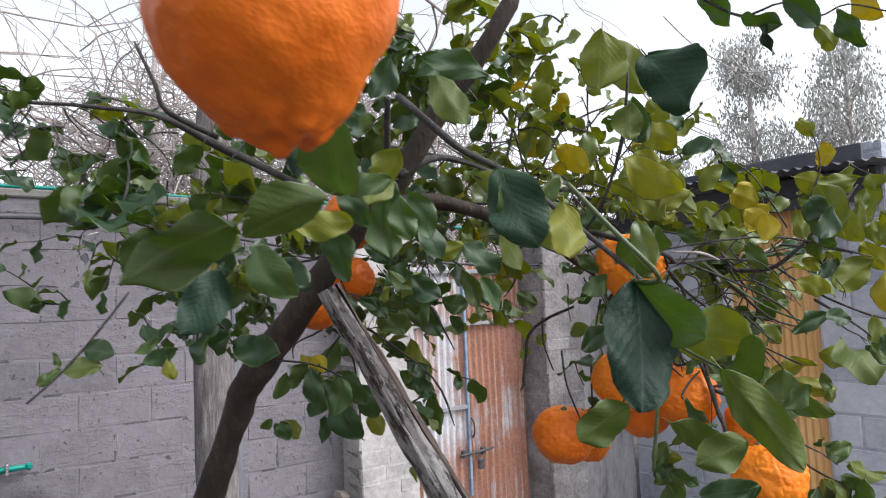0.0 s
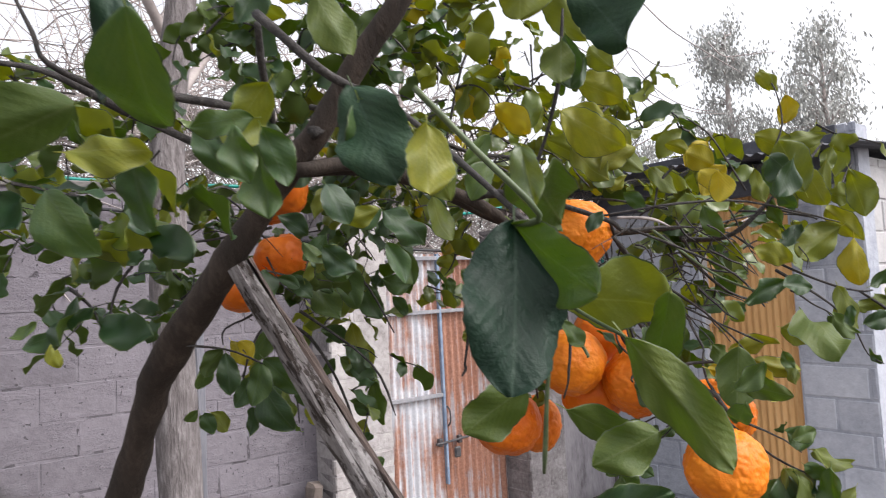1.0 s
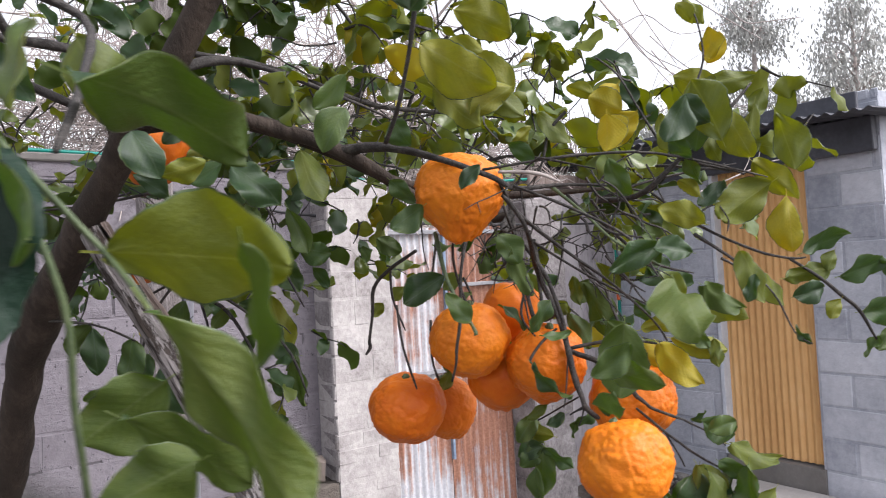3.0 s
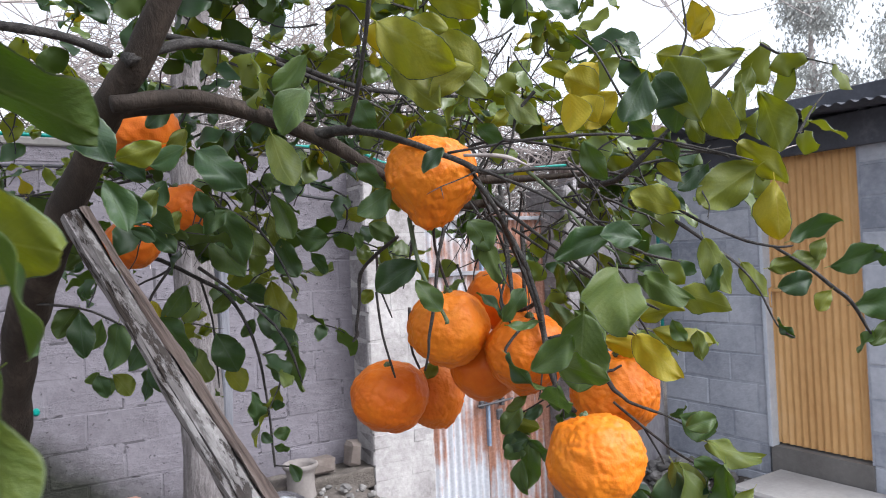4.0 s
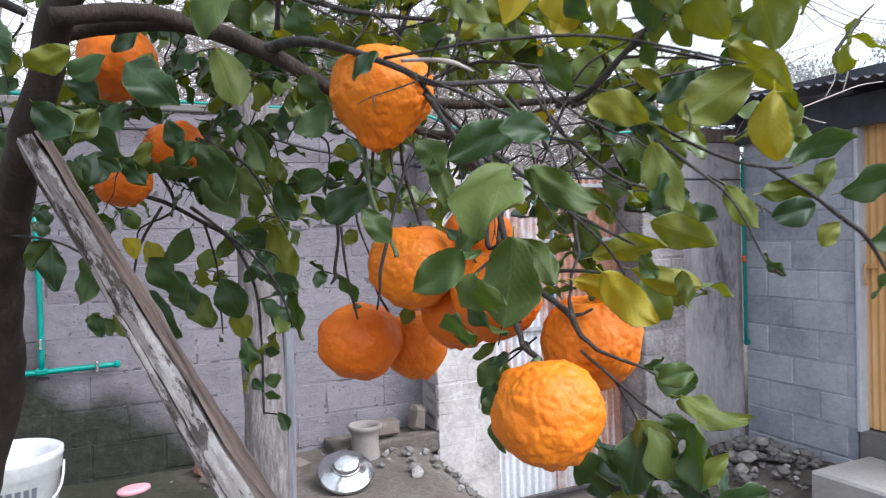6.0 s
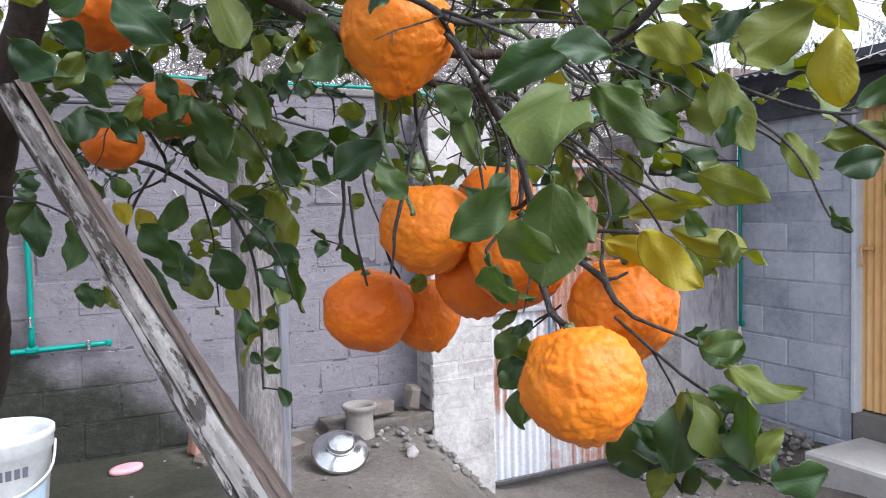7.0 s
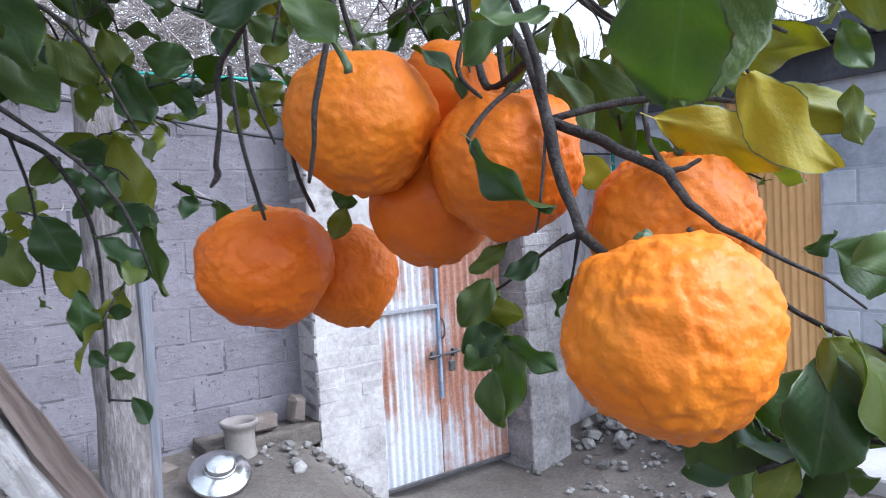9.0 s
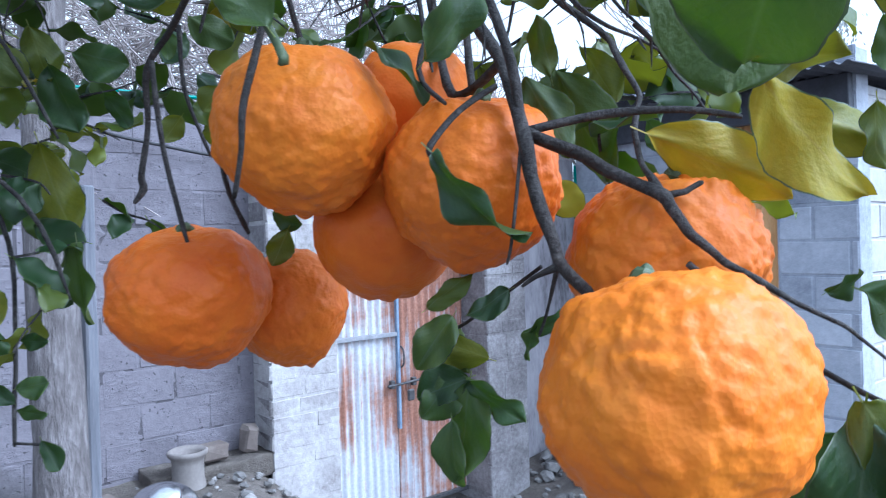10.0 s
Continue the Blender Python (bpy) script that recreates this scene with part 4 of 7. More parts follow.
def leaf_shape(seed, fine=(28, 5), calm=False):
    """A leaf one unit long, with an upper and an under sheet and a thin margin coloured as an edge highlight, folded,
    curled and waved.
    """
    rnd = random.Random(seed)
    nu, nv = fine
    fold, curl, wave = rnd.uniform(0.05, 0.65), rnd.uniform(-0.8, 1.3), rnd.uniform(0.03, 0.13)
    twist, lop, full = rnd.uniform(-1.1, 1.1), rnd.uniform(-0.16, 0.16), rnd.uniform(0.82, 1.10)
    mid_at, blunt = rnd.uniform(0.85, 1.25), rnd.uniform(0.56, 0.74)
    if calm:
        # a full-grown leaf: broad, gently cupped, with a wavy margin
        fold, curl, wave, twist = rnd.uniform(0.10, 0.35), rnd.uniform(0.1, 0.6), rnd.uniform(0.05, 0.09), rnd.uniform(-0.35, 0.35)
        lop, full, mid_at, blunt = rnd.uniform(-0.10, 0.10), rnd.uniform(0.98, 1.08), rnd.uniform(0.95, 1.2), rnd.uniform(0.54, 0.62)
    pos = [k / nv * 0.965 for k in range(nv)] + [0.965, 1.0]
    pos = [-p for p in pos[:0:-1]] + pos
    mid = nv + 1
    bm = bmesh.new()
    sheets = []
    for face in (0, 1):
        rows = []
        for i in range(nu + 1):
            u = i / nu
            half = 0.455 * full * math.sin(math.pi * min(max(u, 0.004), 0.997) ** mid_at) ** blunt
            row = []
            for j, s in enumerate(pos):
                x = s * half * (1 + 0.05 * math.sin(u * 9 + seed + (3 if s > 0 else 0)) + 0.022 * math.sin(u * 41 + seed) * abs(s) + (0.014 if abs(s) > 0.99 and i % 2 else 0.0))
                z = fold * abs(x) * 1.1 + curl * (u * u - u) * 0.5 * -1 + wave * math.sin(u * 11 + seed * 1.3 + s * 2) * abs(s)
                z += twist * x * (u - 0.4) - 0.35 * fold * x * x * 4
                rim = j in (0, len(pos) - 1) or i in (0, nu)
                row.append(bm.verts.new((x + lop * math.sin(math.pi * u), u, z + (0.0015 if rim else 0.006) * (-1 if face else 1))))
            rows.append(row)
        sheets.append(rows)
    for face in (0, 1):
        g = sheets[face]
        for i in range(nu):
            for j in range(len(pos) - 1):
                p, q, r, s = g[i][j], g[i][j + 1], g[i + 1][j + 1], g[i + 1][j]
                for tri in ((p, q, r), (p, r, s)) if (j < mid) else ((p, q, s), (q, r, s)):
                    f = bm.faces.new(tri if face == 0 else tri[::-1])
                    f.material_index, f.smooth = (2 if j in (0, len(pos) - 2) else face), True
    # stalk
    a = [bm.verts.new((0.012 * math.cos(k * 2.1), 0.02, 0.012 * math.sin(k * 2.1))) for k in range(3)]
    c = [bm.verts.new((0.012 * math.cos(k * 2.1), -0.12, 0.012 * math.sin(k * 2.1) - 0.01)) for k in range(3)]
    for k in range(3):
        f = bm.faces.new((a[k], a[(k + 1) % 3], c[(k + 1) % 3], c[k]))
        f.material_index = 1
    return bm


SHAPES, CALM = 14, 5
LEAF_MESH = []
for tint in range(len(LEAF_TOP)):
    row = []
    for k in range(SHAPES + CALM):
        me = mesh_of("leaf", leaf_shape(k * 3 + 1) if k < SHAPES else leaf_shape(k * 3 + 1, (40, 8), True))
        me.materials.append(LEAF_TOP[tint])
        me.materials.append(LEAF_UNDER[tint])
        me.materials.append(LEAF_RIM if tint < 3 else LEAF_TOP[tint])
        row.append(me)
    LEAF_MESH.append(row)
leaf_rnd = random.Random(11)


def leaf_matrix(base, tip, turn, width):
    base, tip = Vector(base), Vector(tip)
    y = tip - base
    size = y.length
    y.normalize()
    z = Vector((0, 0, 1)) - y * y.z
    if z.length < 0.05:
        z = Vector((1, 0, 0)) - y * y.x
    z.normalize()
    x = y.cross(z)
    a = radians(turn)
    z, x = z * math.cos(a) + x * math.sin(a), x * math.cos(a) - z * math.sin(a)
    m = Matrix((x * size * width * 1.15, y * size, z * size * 0.8)).transposed().to_4x4()
    m.translation = base
    return m


def leaf(base, tip, turn=0, width=0.55, tint=0, calm=None):
    """A leaf from its base to its tip. calm: which of the full-grown shapes, if one."""
    pick = leaf_rnd.randrange(SHAPES)
    ob = new("leaf", LEAF_MESH[tint][pick if calm is None else SHAPES + calm])
    ob.parent = tree
    ob.matrix_local = leaf_matrix(base, tip, turn, width)
    if tint == 2:
        ob["label"] = "yellowed citrus leaf"
    return ob


def branch(name, pts, label=""):
    thick = max(p[3] for p in pts)
    material = DEADWOOD if "dry" in label else GREENTWIG if "green" in label else (BARK if thick > 0.006 else TWIGBARK)
    ob = part(name, tube_bm(pts, 14 if thick > 0.006 else 7, None, 0.2 if thick > 0.006 else 0.42, len(pts)), material, tree, label, True)
    return ob


def cobble(q, sharp):
    """Rounded lumps with creases between them, from 0 in a crease to 1 on a lump."""
    near = noise.voronoi(q)[0]
    crease = min(1.0, (near[1] - near[0]) / sharp)
    return 0.45 * crease * (2 - crease) + 0.55 * max(0.0, 1 - near[0] * near[0] / 0.8)


def fruit_bm(r, tall, seed, level, point, coarse):
    """A citrus fruit with a pebbled peel. point: how far it tapers to its lower end; coarse: how strongly it is pebbled."""
    bm = bmesh.new()
    bmesh.ops.create_icosphere(bm, subdivisions=level, radius=1)
    o = Vector((seed * 3.7, seed * 1.3, seed * 2.1))
    for v in bm.verts:
        d = v.co.normalized()
        k = 1 + 0.055 * noise.noise(d * 1.5 + o) + 0.030 * noise.noise(d * 3.1 + o)
        q = d + 0.06 * Vector((noise.noise(d * 4 + o), noise.noise(d * 4 - o), noise.noise(d * 4 + o * 2)))
        q += 0.022 * Vector((noise.noise(d * 11 + o), noise.noise(d * 11 - o), noise.noise(d * 11 + o * 2)))
        rough = coarse * (0.8 + 0.8 * noise.noise(d * 2.2 - o))
        k += rough * (0.042 * coarse * cobble(q * 4.6 + o, 0.6) + 0.032 * cobble(q * 8.0 - o, 0.6) + 0.022 * noise.noise(q * 6 + o) + 0.004 * noise.noise(q * 17 - o)) - 0.04
        low = max(0.0, -d.z - 0.80)
        k += 0.50 * low * max(0.0, 0.25 + noise.noise(d * 6 + o * 2))
        top = max(0, d.z - 0.86)
        k -= 0.7 * top
        wide = 1 - point * max(0.0, -d.z) ** 1.6 * (1 - 0.25 * max(0.0, -d.z))
        long = 1 + 0.35 * point * max(0.0, -d.z) ** 3
        v.co = Vector((d.x * k * r * wide, d.y * k * r * wide, d.z * k * r * tall * long))
    return bm


def fruit(at, r, tall, seed, point=0.0):
    FRUITS.append((Vector(at), r))
    f = thing("citrus_fruit", "ripe orange citrus fruit with rough bumpy peel hanging from a twig", "citrus fruit", "fruits on the citrus tree", at)
    part("peel", fruit_bm(r, tall, seed, 6 if seed in (13, 15, 8, 9, 10, 14, 3, 7) else 5, point, {3: 0.4, 8: 0.8, 9: 0.75, 10: 0.75, 11: 0.8, 12: 0.7, 13: 0.85}.get(seed, 1.0)), SHADEDRIPEPEEL if seed in (3, 4, 5, 6, 9, 12) else PEEL, f, "", True)
    bm = tube_bm([(0, 0, r * tall * 0.80, r * 0.10), (0, 0, r * tall * 0.91, r * 0.12), (0.001, 0, r * tall * 0.95, r * 0.06), (0.0005, 0.0004, r * tall * 1.0, r * 0.04)], 8)
    part("stalk", bm, GREENTWIG, f, "short green stalk and calyx")
    f.rotation_euler = (radians((seed * 37) % 24 - 12), radians((seed * 53) % 24 - 12), radians(seed * 71 % 360))


STUFF = [bmesh.new() for k in range(3)]
STUFFTWIG = bmesh.new()
LEAF_BM = [leaf_shape(k * 3 + 1, (10, 2)) for k in range(7)]


def add_leaf(tint, m):
    """One more leaf in the joined far foliage."""
    src = LEAF_BM[leaf_rnd.randrange(7)]
    dst = STUFF[tint]
    made = {v: dst.verts.new(m @ v.co) for v in src.verts}
    for f in src.faces:
        g = dst.faces.new([made[v] for v in f.verts])
        g.material_index, g.smooth = f.material_index, True


def fill(middle, spread, rise, count, length, yellow):
    rnd = random.Random(int(middle[0] * 1000) + count)
    for k in range(count):
        start = Vector(middle) + Vector((rnd.gauss(0, 0.5) * spread, rnd.gauss(0, 0.5) * spread, rnd.gauss(0, 0.6) * rise))
        way = Vector((rnd.uniform(-1, 1), rnd.uniform(-1, 1), rnd.uniform(-0.5, 0.7))).normalized()
        pts = []
        p = start.copy()
        steps = 4
        for i in range(steps):
            pts.append((p.x, p.y, p.z, 0.0014 * (1 - 0.2 * i)))
            way = (way + Vector((rnd.gauss(0, .25), rnd.gauss(0, .25), rnd.gauss(0, .25) - 0.08))).normalized()
            p = p + way * length / steps
        tube_bm(pts, 4, STUFFTWIG)
        tone = 0 if rnd.random() > yellow else 1
        for i in range(rnd.randint(3, 5)):
            base = Vector(pts[i % steps][:3])
            out = (way * 0.5 + Vector((rnd.uniform(-1, 1), rnd.uniform(-1, 1), rnd.uniform(-0.9, 0.4)))).normalized()
            size = rnd.uniform(0.024, 0.044)
            if any((base + out * size * k - c).length < r * 1.25 for c, r in FRUITS for k in (0, 0.5, 1)):
                continue
            add_leaf(2 if tone and rnd.random() < 0.05 else tone, leaf_matrix(base, base + out * size, rnd.gauss(0, 55), rnd.uniform(0.52, 0.66)))


def bare_twigs(middle, spread, rise, count, length):
    """Fine dead twigs with thorns."""
    rnd = random.Random(int(middle[1] * 1000) + count)
    for k in range(count):
        p = Vector(middle) + Vector((rnd.gauss(0, 0.5) * spread, rnd.gauss(0, 0.5) * spread, rnd.gauss(0, 0.5) * rise))
        way = Vector((rnd.uniform(-1, 1), rnd.uniform(-1, 1), rnd.uniform(-1.2, 0.4))).normalized()
        pts, thick = [], rnd.uniform(0.0006, 0.0013)
        for i in range(5):
            pts.append((p.x, p.y, p.z, thick * (1 - 0.15 * i)))
            way = (way + Vector((rnd.gauss(0, .2), rnd.gauss(0, .2), rnd.gauss(0, .2) - 0.1))).normalized()
            if i in (1, 3):
                side = (way.orthogonal() * rnd.choice((-1, 1)) + way * 0.5).normalized()
                q = p + side * 0.010
                tube_bm([(p.x, p.y, p.z, thick * 0.7), (q.x, q.y, q.z, thick * 0.2)], 4, STUFFTWIG)
            p = p + way * length * rnd.uniform(0.7, 1.3) / 5
        if not any((Vector(q[:3]) - c).length < r * 1.25 for q in pts for c, r in FRUITS):
            tube_bm(pts, 5, STUFFTWIG)


# fruits: centre, radius, height over width, seed
fruit((0.167, 0.206, 1.598), 0.0336, 1.07, 3, 0.20)
fruit((0.476, 0.728, 1.617), 0.0335, 0.95, 4)
fruit((0.530, 0.836, 1.557), 0.0310, 0.95, 5)
fruit((0.479, 0.828, 1.522), 0.0280, 0.90, 6)
fruit((0.620, 0.466, 1.548), 0.0325, 0.95, 7, 0.30)
fruit((0.657, 0.512, 1.439), 0.0322, 0.95, 8)
fruit((0.640, 0.582, 1.379), 0.0338, 0.88, 9)
fruit((0.694, 0.601, 1.369), 0.0278, 1.05, 10)
fruit((0.718, 0.529, 1.457), 0.0275, 0.95, 11)
fruit((0.698, 0.524, 1.403), 0.0298, 0.95, 12)
fruit((0.701, 0.473, 1.4185), 0.0312, 1.00, 13)
fruit((0.743, 0.4245, 1.389), 0.0325, 0.96, 14)
fruit((0.680, 0.3805, 1.3605), 0.0310, 0.98, 15)
# limbs and twigs: x, y, z and radius
branch("trunk", [(0.235, 0.990, -0.091, 0.0250), (0.245, 0.985, 0.192, 0.0220), (0.273, 0.972, 0.744, 0.0190), (0.308, 0.950, 1.080, 0.0180), (0.345, 0.918, 1.240, 0.0174), (0.366, 0.884, 1.319, 0.0166), (0.373, 0.846, 1.377, 0.0150), (0.377, 0.811, 1.427, 0.0162), (0.383, 0.778, 1.460, 0.0172), (0.395, 0.727, 1.503, 0.0152), (0.410, 0.685, 1.545, 0.0142), (0.427, 0.645, 1.588, 0.0123), (0.436, 0.612, 1.616, 0.0115), (0.453, 0.584, 1.648, 0.0105), (0.476, 0.549, 1.702, 0.0096), (0.498, 0.516, 1.747, 0.0087), (0.521, 0.494, 1.796, 0.0071)], "dark grey-brown slanting citrus trunk")
branch("limb", [(0.427, 0.660, 1.615, 0.0080), (0.461, 0.643, 1.623, 0.0076), (0.507, 0.609, 1.621, 0.0071), (0.541, 0.568, 1.605, 0.0062), (0.563, 0.538, 1.588, 0.0057), (0.587, 0.522, 1.570, 0.0050), (0.614, 0.530, 1.559, 0.0041), (0.655, 0.543, 1.547, 0.0036), (0.695, 0.545, 1.536, 0.0038), (0.724, 0.530, 1.540, 0.0038)])
branch("limb", [(0.563, 0.538, 1.588, 0.0043), (0.575, 0.506, 1.587, 0.0035), (0.592, 0.463, 1.574, 0.0028), (0.610, 0.421, 1.555, 0.0021), (0.638, 0.428, 1.548, 0.0019), (0.672, 0.422, 1.550, 0.0013), (0.714, 0.412, 1.550, 0.0009), (0.753, 0.403, 1.544, 0.0008)])
branch("limb", [(0.350, 0.649, 1.677, 0.0034), (0.382, 0.643, 1.675, 0.0038), (0.416, 0.647, 1.671, 0.0039), (0.444, 0.655, 1.666, 0.0044)])
branch("limb", [(0.468, 0.629, 1.678, 0.0029), (0.499, 0.601, 1.667, 0.0027), (0.531, 0.572, 1.653, 0.0021), (0.564, 0.554, 1.637, 0.0016), (0.593, 0.538, 1.622, 0.0012), (0.631, 0.540, 1.609, 0.0009)])
branch("limb", [(0.724, 0.530, 1.540, 0.0034), (0.697, 0.510, 1.526, 0.0029), (0.698, 0.487, 1.511, 0.0024), (0.693, 0.455, 1.480, 0.0021)])
branch("stem", [(0.621, 0.448, 1.560, 0.0020), (0.638, 0.439, 1.543, 0.0018), (0.651, 0.432, 1.520, 0.0018), (0.703, 0.478, 1.487, 0.0027), (0.698, 0.454, 1.456, 0.0023), (0.692, 0.439, 1.430, 0.0023), (0.690, 0.433, 1.412, 0.0021), (0.692, 0.428, 1.397, 0.0020), (0.694, 0.426, 1.389, 0.0020), (0.705, 0.425, 1.380, 0.0019)])
branch("twig", [(0.6930, 0.4390, 1.4300, 0.0019), (0.6980, 0.4353, 1.4273, 0.0019), (0.7030, 0.4317, 1.4247, 0.0019), (0.7080, 0.4280, 1.4220, 0.0019), (0.7137, 0.4237, 1.4173, 0.0020), (0.7150, 0.4152, 1.4129, 0.0020), (0.7158, 0.4066, 1.4087, 0.0021), (0.7156, 0.4033, 1.4050, 0.0020), (0.7161, 0.4007, 1.4013, 0.0018), (0.7170, 0.3985, 1.3975, 0.0017), (0.7192, 0.3963, 1.3947, 0.0016), (0.7214, 0.3941, 1.3919, 0.0014), (0.7240, 0.3922, 1.3891, 0.0013), (0.7318, 0.3894, 1.3852, 0.0011), (0.7424, 0.3885, 1.3807, 0.0010), (0.7540, 0.3880, 1.3760, 0.0008), (0.7573, 0.3843, 1.3733, 0.0008), (0.7607, 0.3807, 1.3707, 0.0007), (0.7640, 0.3770, 1.3680, 0.0007), (0.7677, 0.3743, 1.3643, 0.0007), (0.7713, 0.3717, 1.3607, 0.0006), (0.7750, 0.3690, 1.3570, 0.0006)])
branch("twig", [(0.7162, 0.4069, 1.4087, 0.0015), (0.7177, 0.4099, 1.4118, 0.0013), (0.7191, 0.4129, 1.4150, 0.0012), (0.7217, 0.4169, 1.4181, 0.0010), (0.7267, 0.4220, 1.4223, 0.0010), (0.7283, 0.4240, 1.4267, 0.0010), (0.7300, 0.4260, 1.4310, 0.0010), (0.7333, 0.4277, 1.4357, 0.0010), (0.7367, 0.4293, 1.4403, 0.0010), (0.7400, 0.4310, 1.4450, 0.0010), (0.7443, 0.4390, 1.4543, 0.0011), (0.7487, 0.4470, 1.4637, 0.0012), (0.7530, 0.4550, 1.4730, 0.0013), (0.7530, 0.4800, 1.4940, 0.0014)])
branch("twig", [(0.7165, 0.4072, 1.4087, 0.0013), (0.7181, 0.4056, 1.4090, 0.0012), (0.7197, 0.4040, 1.4094, 0.0011), (0.7216, 0.4028, 1.4097, 0.0010), (0.7236, 0.4021, 1.4107, 0.0009), (0.7255, 0.4015, 1.4116, 0.0009), (0.7275, 0.4009, 1.4126, 0.0008)])
branch("twig", [(0.697, 0.443, 1.431, 0.0012), (0.713, 0.426, 1.435, 0.0014), (0.729, 0.408, 1.435, 0.0011), (0.742, 0.396, 1.432, 0.0009)])
branch("twig", [(0.703, 0.459, 1.457, 0.0016), (0.703, 0.477, 1.450, 0.0016), (0.704, 0.489, 1.456, 0.0018), (0.732, 0.533, 1.506, 0.0020), (0.754, 0.568, 1.557, 0.0023)])
branch("twig", [(0.705, 0.476, 1.450, 0.0013), (0.724, 0.500, 1.481, 0.0019), (0.744, 0.525, 1.517, 0.0020)])
branch("twig", [(0.692, 0.450, 1.446, 0.0009), (0.678, 0.452, 1.437, 0.0009), (0.668, 0.454, 1.426, 0.0009), (0.669, 0.454, 1.422, 0.0007)])
branch("twig", [(0.690, 0.438, 1.425, 0.0006), (0.686, 0.436, 1.412, 0.0006), (0.682, 0.435, 1.396, 0.0005), (0.681, 0.436, 1.390, 0.0005)])
branch("twig", [(0.698, 0.431, 1.389, 0.0015), (0.692, 0.435, 1.386, 0.0008), (0.691, 0.440, 1.383, 0.0007)])
branch("twig", [(0.698, 0.431, 1.391, 0.0011), (0.723, 0.459, 1.374, 0.0006), (0.749, 0.489, 1.358, 0.0007)])
branch("twig", [(0.642, 0.561, 1.512, 0.0016), (0.645, 0.609, 1.498, 0.0016), (0.639, 0.629, 1.482, 0.0017), (0.641, 0.638, 1.456, 0.0015), (0.638, 0.640, 1.434, 0.0015), (0.639, 0.641, 1.427, 0.0019), (0.635, 0.643, 1.420, 0.0010)])
branch("twig", [(0.650, 0.617, 1.501, 0.0014), (0.653, 0.620, 1.472, 0.0011), (0.663, 0.617, 1.441, 0.0008)])
branch("twig", [(0.657, 0.511, 1.517, 0.0015), (0.643, 0.501, 1.490, 0.0014), (0.632, 0.488, 1.467, 0.0013), (0.625, 0.482, 1.451, 0.0012), (0.621, 0.481, 1.437, 0.0011), (0.621, 0.483, 1.425, 0.0010), (0.621, 0.489, 1.412, 0.0009)])
branch("twig", [(0.620, 0.560, 1.468, 0.0010), (0.623, 0.558, 1.433, 0.0010), (0.626, 0.545, 1.400, 0.0010)])
branch("twig", [(0.636, 0.535, 1.455, 0.0012), (0.638, 0.539, 1.424, 0.0010), (0.653, 0.553, 1.403, 0.0010)])
branch("twig", [(0.617, 0.495, 1.523, 0.0018), (0.617, 0.483, 1.487, 0.0016), (0.625, 0.465, 1.452, 0.0015), (0.625, 0.464, 1.448, 0.0019)], "cut green-grey twig end")
branch("twig", [(0.628, 0.456, 1.556, 0.0013), (0.658, 0.530, 1.514, 0.0012), (0.675, 0.543, 1.475, 0.0012), (0.675, 0.532, 1.461, 0.0010)])
branch("twig", [(0.476, 0.926, 1.520, 0.0023), (0.523, 0.924, 1.506, 0.0024), (0.565, 0.914, 1.481, 0.0024), (0.594, 0.899, 1.459, 0.0021), (0.612, 0.866, 1.406, 0.0018), (0.607, 0.812, 1.348, 0.0014), (0.601, 0.781, 1.305, 0.0013), (0.599, 0.770, 1.285, 0.0011)])
branch("twig", [(0.599, 0.770, 1.287, 0.0008), (0.612, 0.758, 1.286, 0.0008)])
branch("twig", [(0.565, 0.914, 1.481, 0.0015), (0.578, 0.918, 1.433, 0.0012), (0.580, 0.916, 1.392, 0.0012), (0.582, 0.914, 1.351, 0.0009)])
branch("twig", [(0.499, 0.892, 1.565, 0.0020), (0.535, 0.918, 1.502, 0.0018), (0.498, 0.936, 1.477, 0.0012), (0.495, 0.938, 1.457, 0.0009)])
branch("twig", [(0.377, 0.751, 1.471, 0.0013), (0.421, 0.729, 1.464, 0.0011), (0.451, 0.713, 1.448, 0.0009)])
branch("twig", [(0.731, 0.437, 1.542, 0.0025), (0.717, 0.388, 1.539, 0.0021), (0.721, 0.363, 1.554, 0.0018), (0.732, 0.353, 1.568, 0.0015), (0.751, 0.337, 1.590, 0.0012), (0.770, 0.328, 1.611, 0.0009)])
branch("twig", [(0.729, 0.360, 1.562, 0.0011), (0.745, 0.351, 1.557, 0.0011), (0.765, 0.341, 1.552, 0.0008), (0.771, 0.338, 1.549, 0.0005)])
branch("twig", [(0.753, 0.403, 1.544, 0.0010), (0.758, 0.367, 1.516, 0.0013), (0.762, 0.330, 1.497, 0.0010), (0.775, 0.313, 1.490, 0.0009), (0.786, 0.307, 1.490, 0.0006)])
branch("twig", [(0.744, 0.362, 1.510, 0.0014), (0.747, 0.338, 1.493, 0.0012), (0.755, 0.323, 1.478, 0.0009), (0.755, 0.311, 1.464, 0.0006), (0.764, 0.306, 1.442, 0.0005), (0.764, 0.295, 1.435, 0.0005)])
branch("twig", [(0.775, 0.313, 1.490, 0.0009), (0.794, 0.303, 1.476, 0.0012), (0.810, 0.297, 1.463, 0.0013), (0.821, 0.292, 1.453, 0.0013), (0.831, 0.289, 1.437, 0.0010), (0.835, 0.287, 1.430, 0.0007)])
branch("twig", [(0.687, 0.426, 1.544, 0.0012), (0.694, 0.399, 1.517, 0.0011), (0.707, 0.381, 1.510, 0.0008), (0.722, 0.373, 1.508, 0.0006)])
branch("twig", [(0.677, 0.431, 1.550, 0.0013), (0.682, 0.405, 1.528, 0.0011), (0.660, 0.360, 1.506, 0.0009), (0.624, 0.300, 1.491, 0.0007)], "pale green young twig")
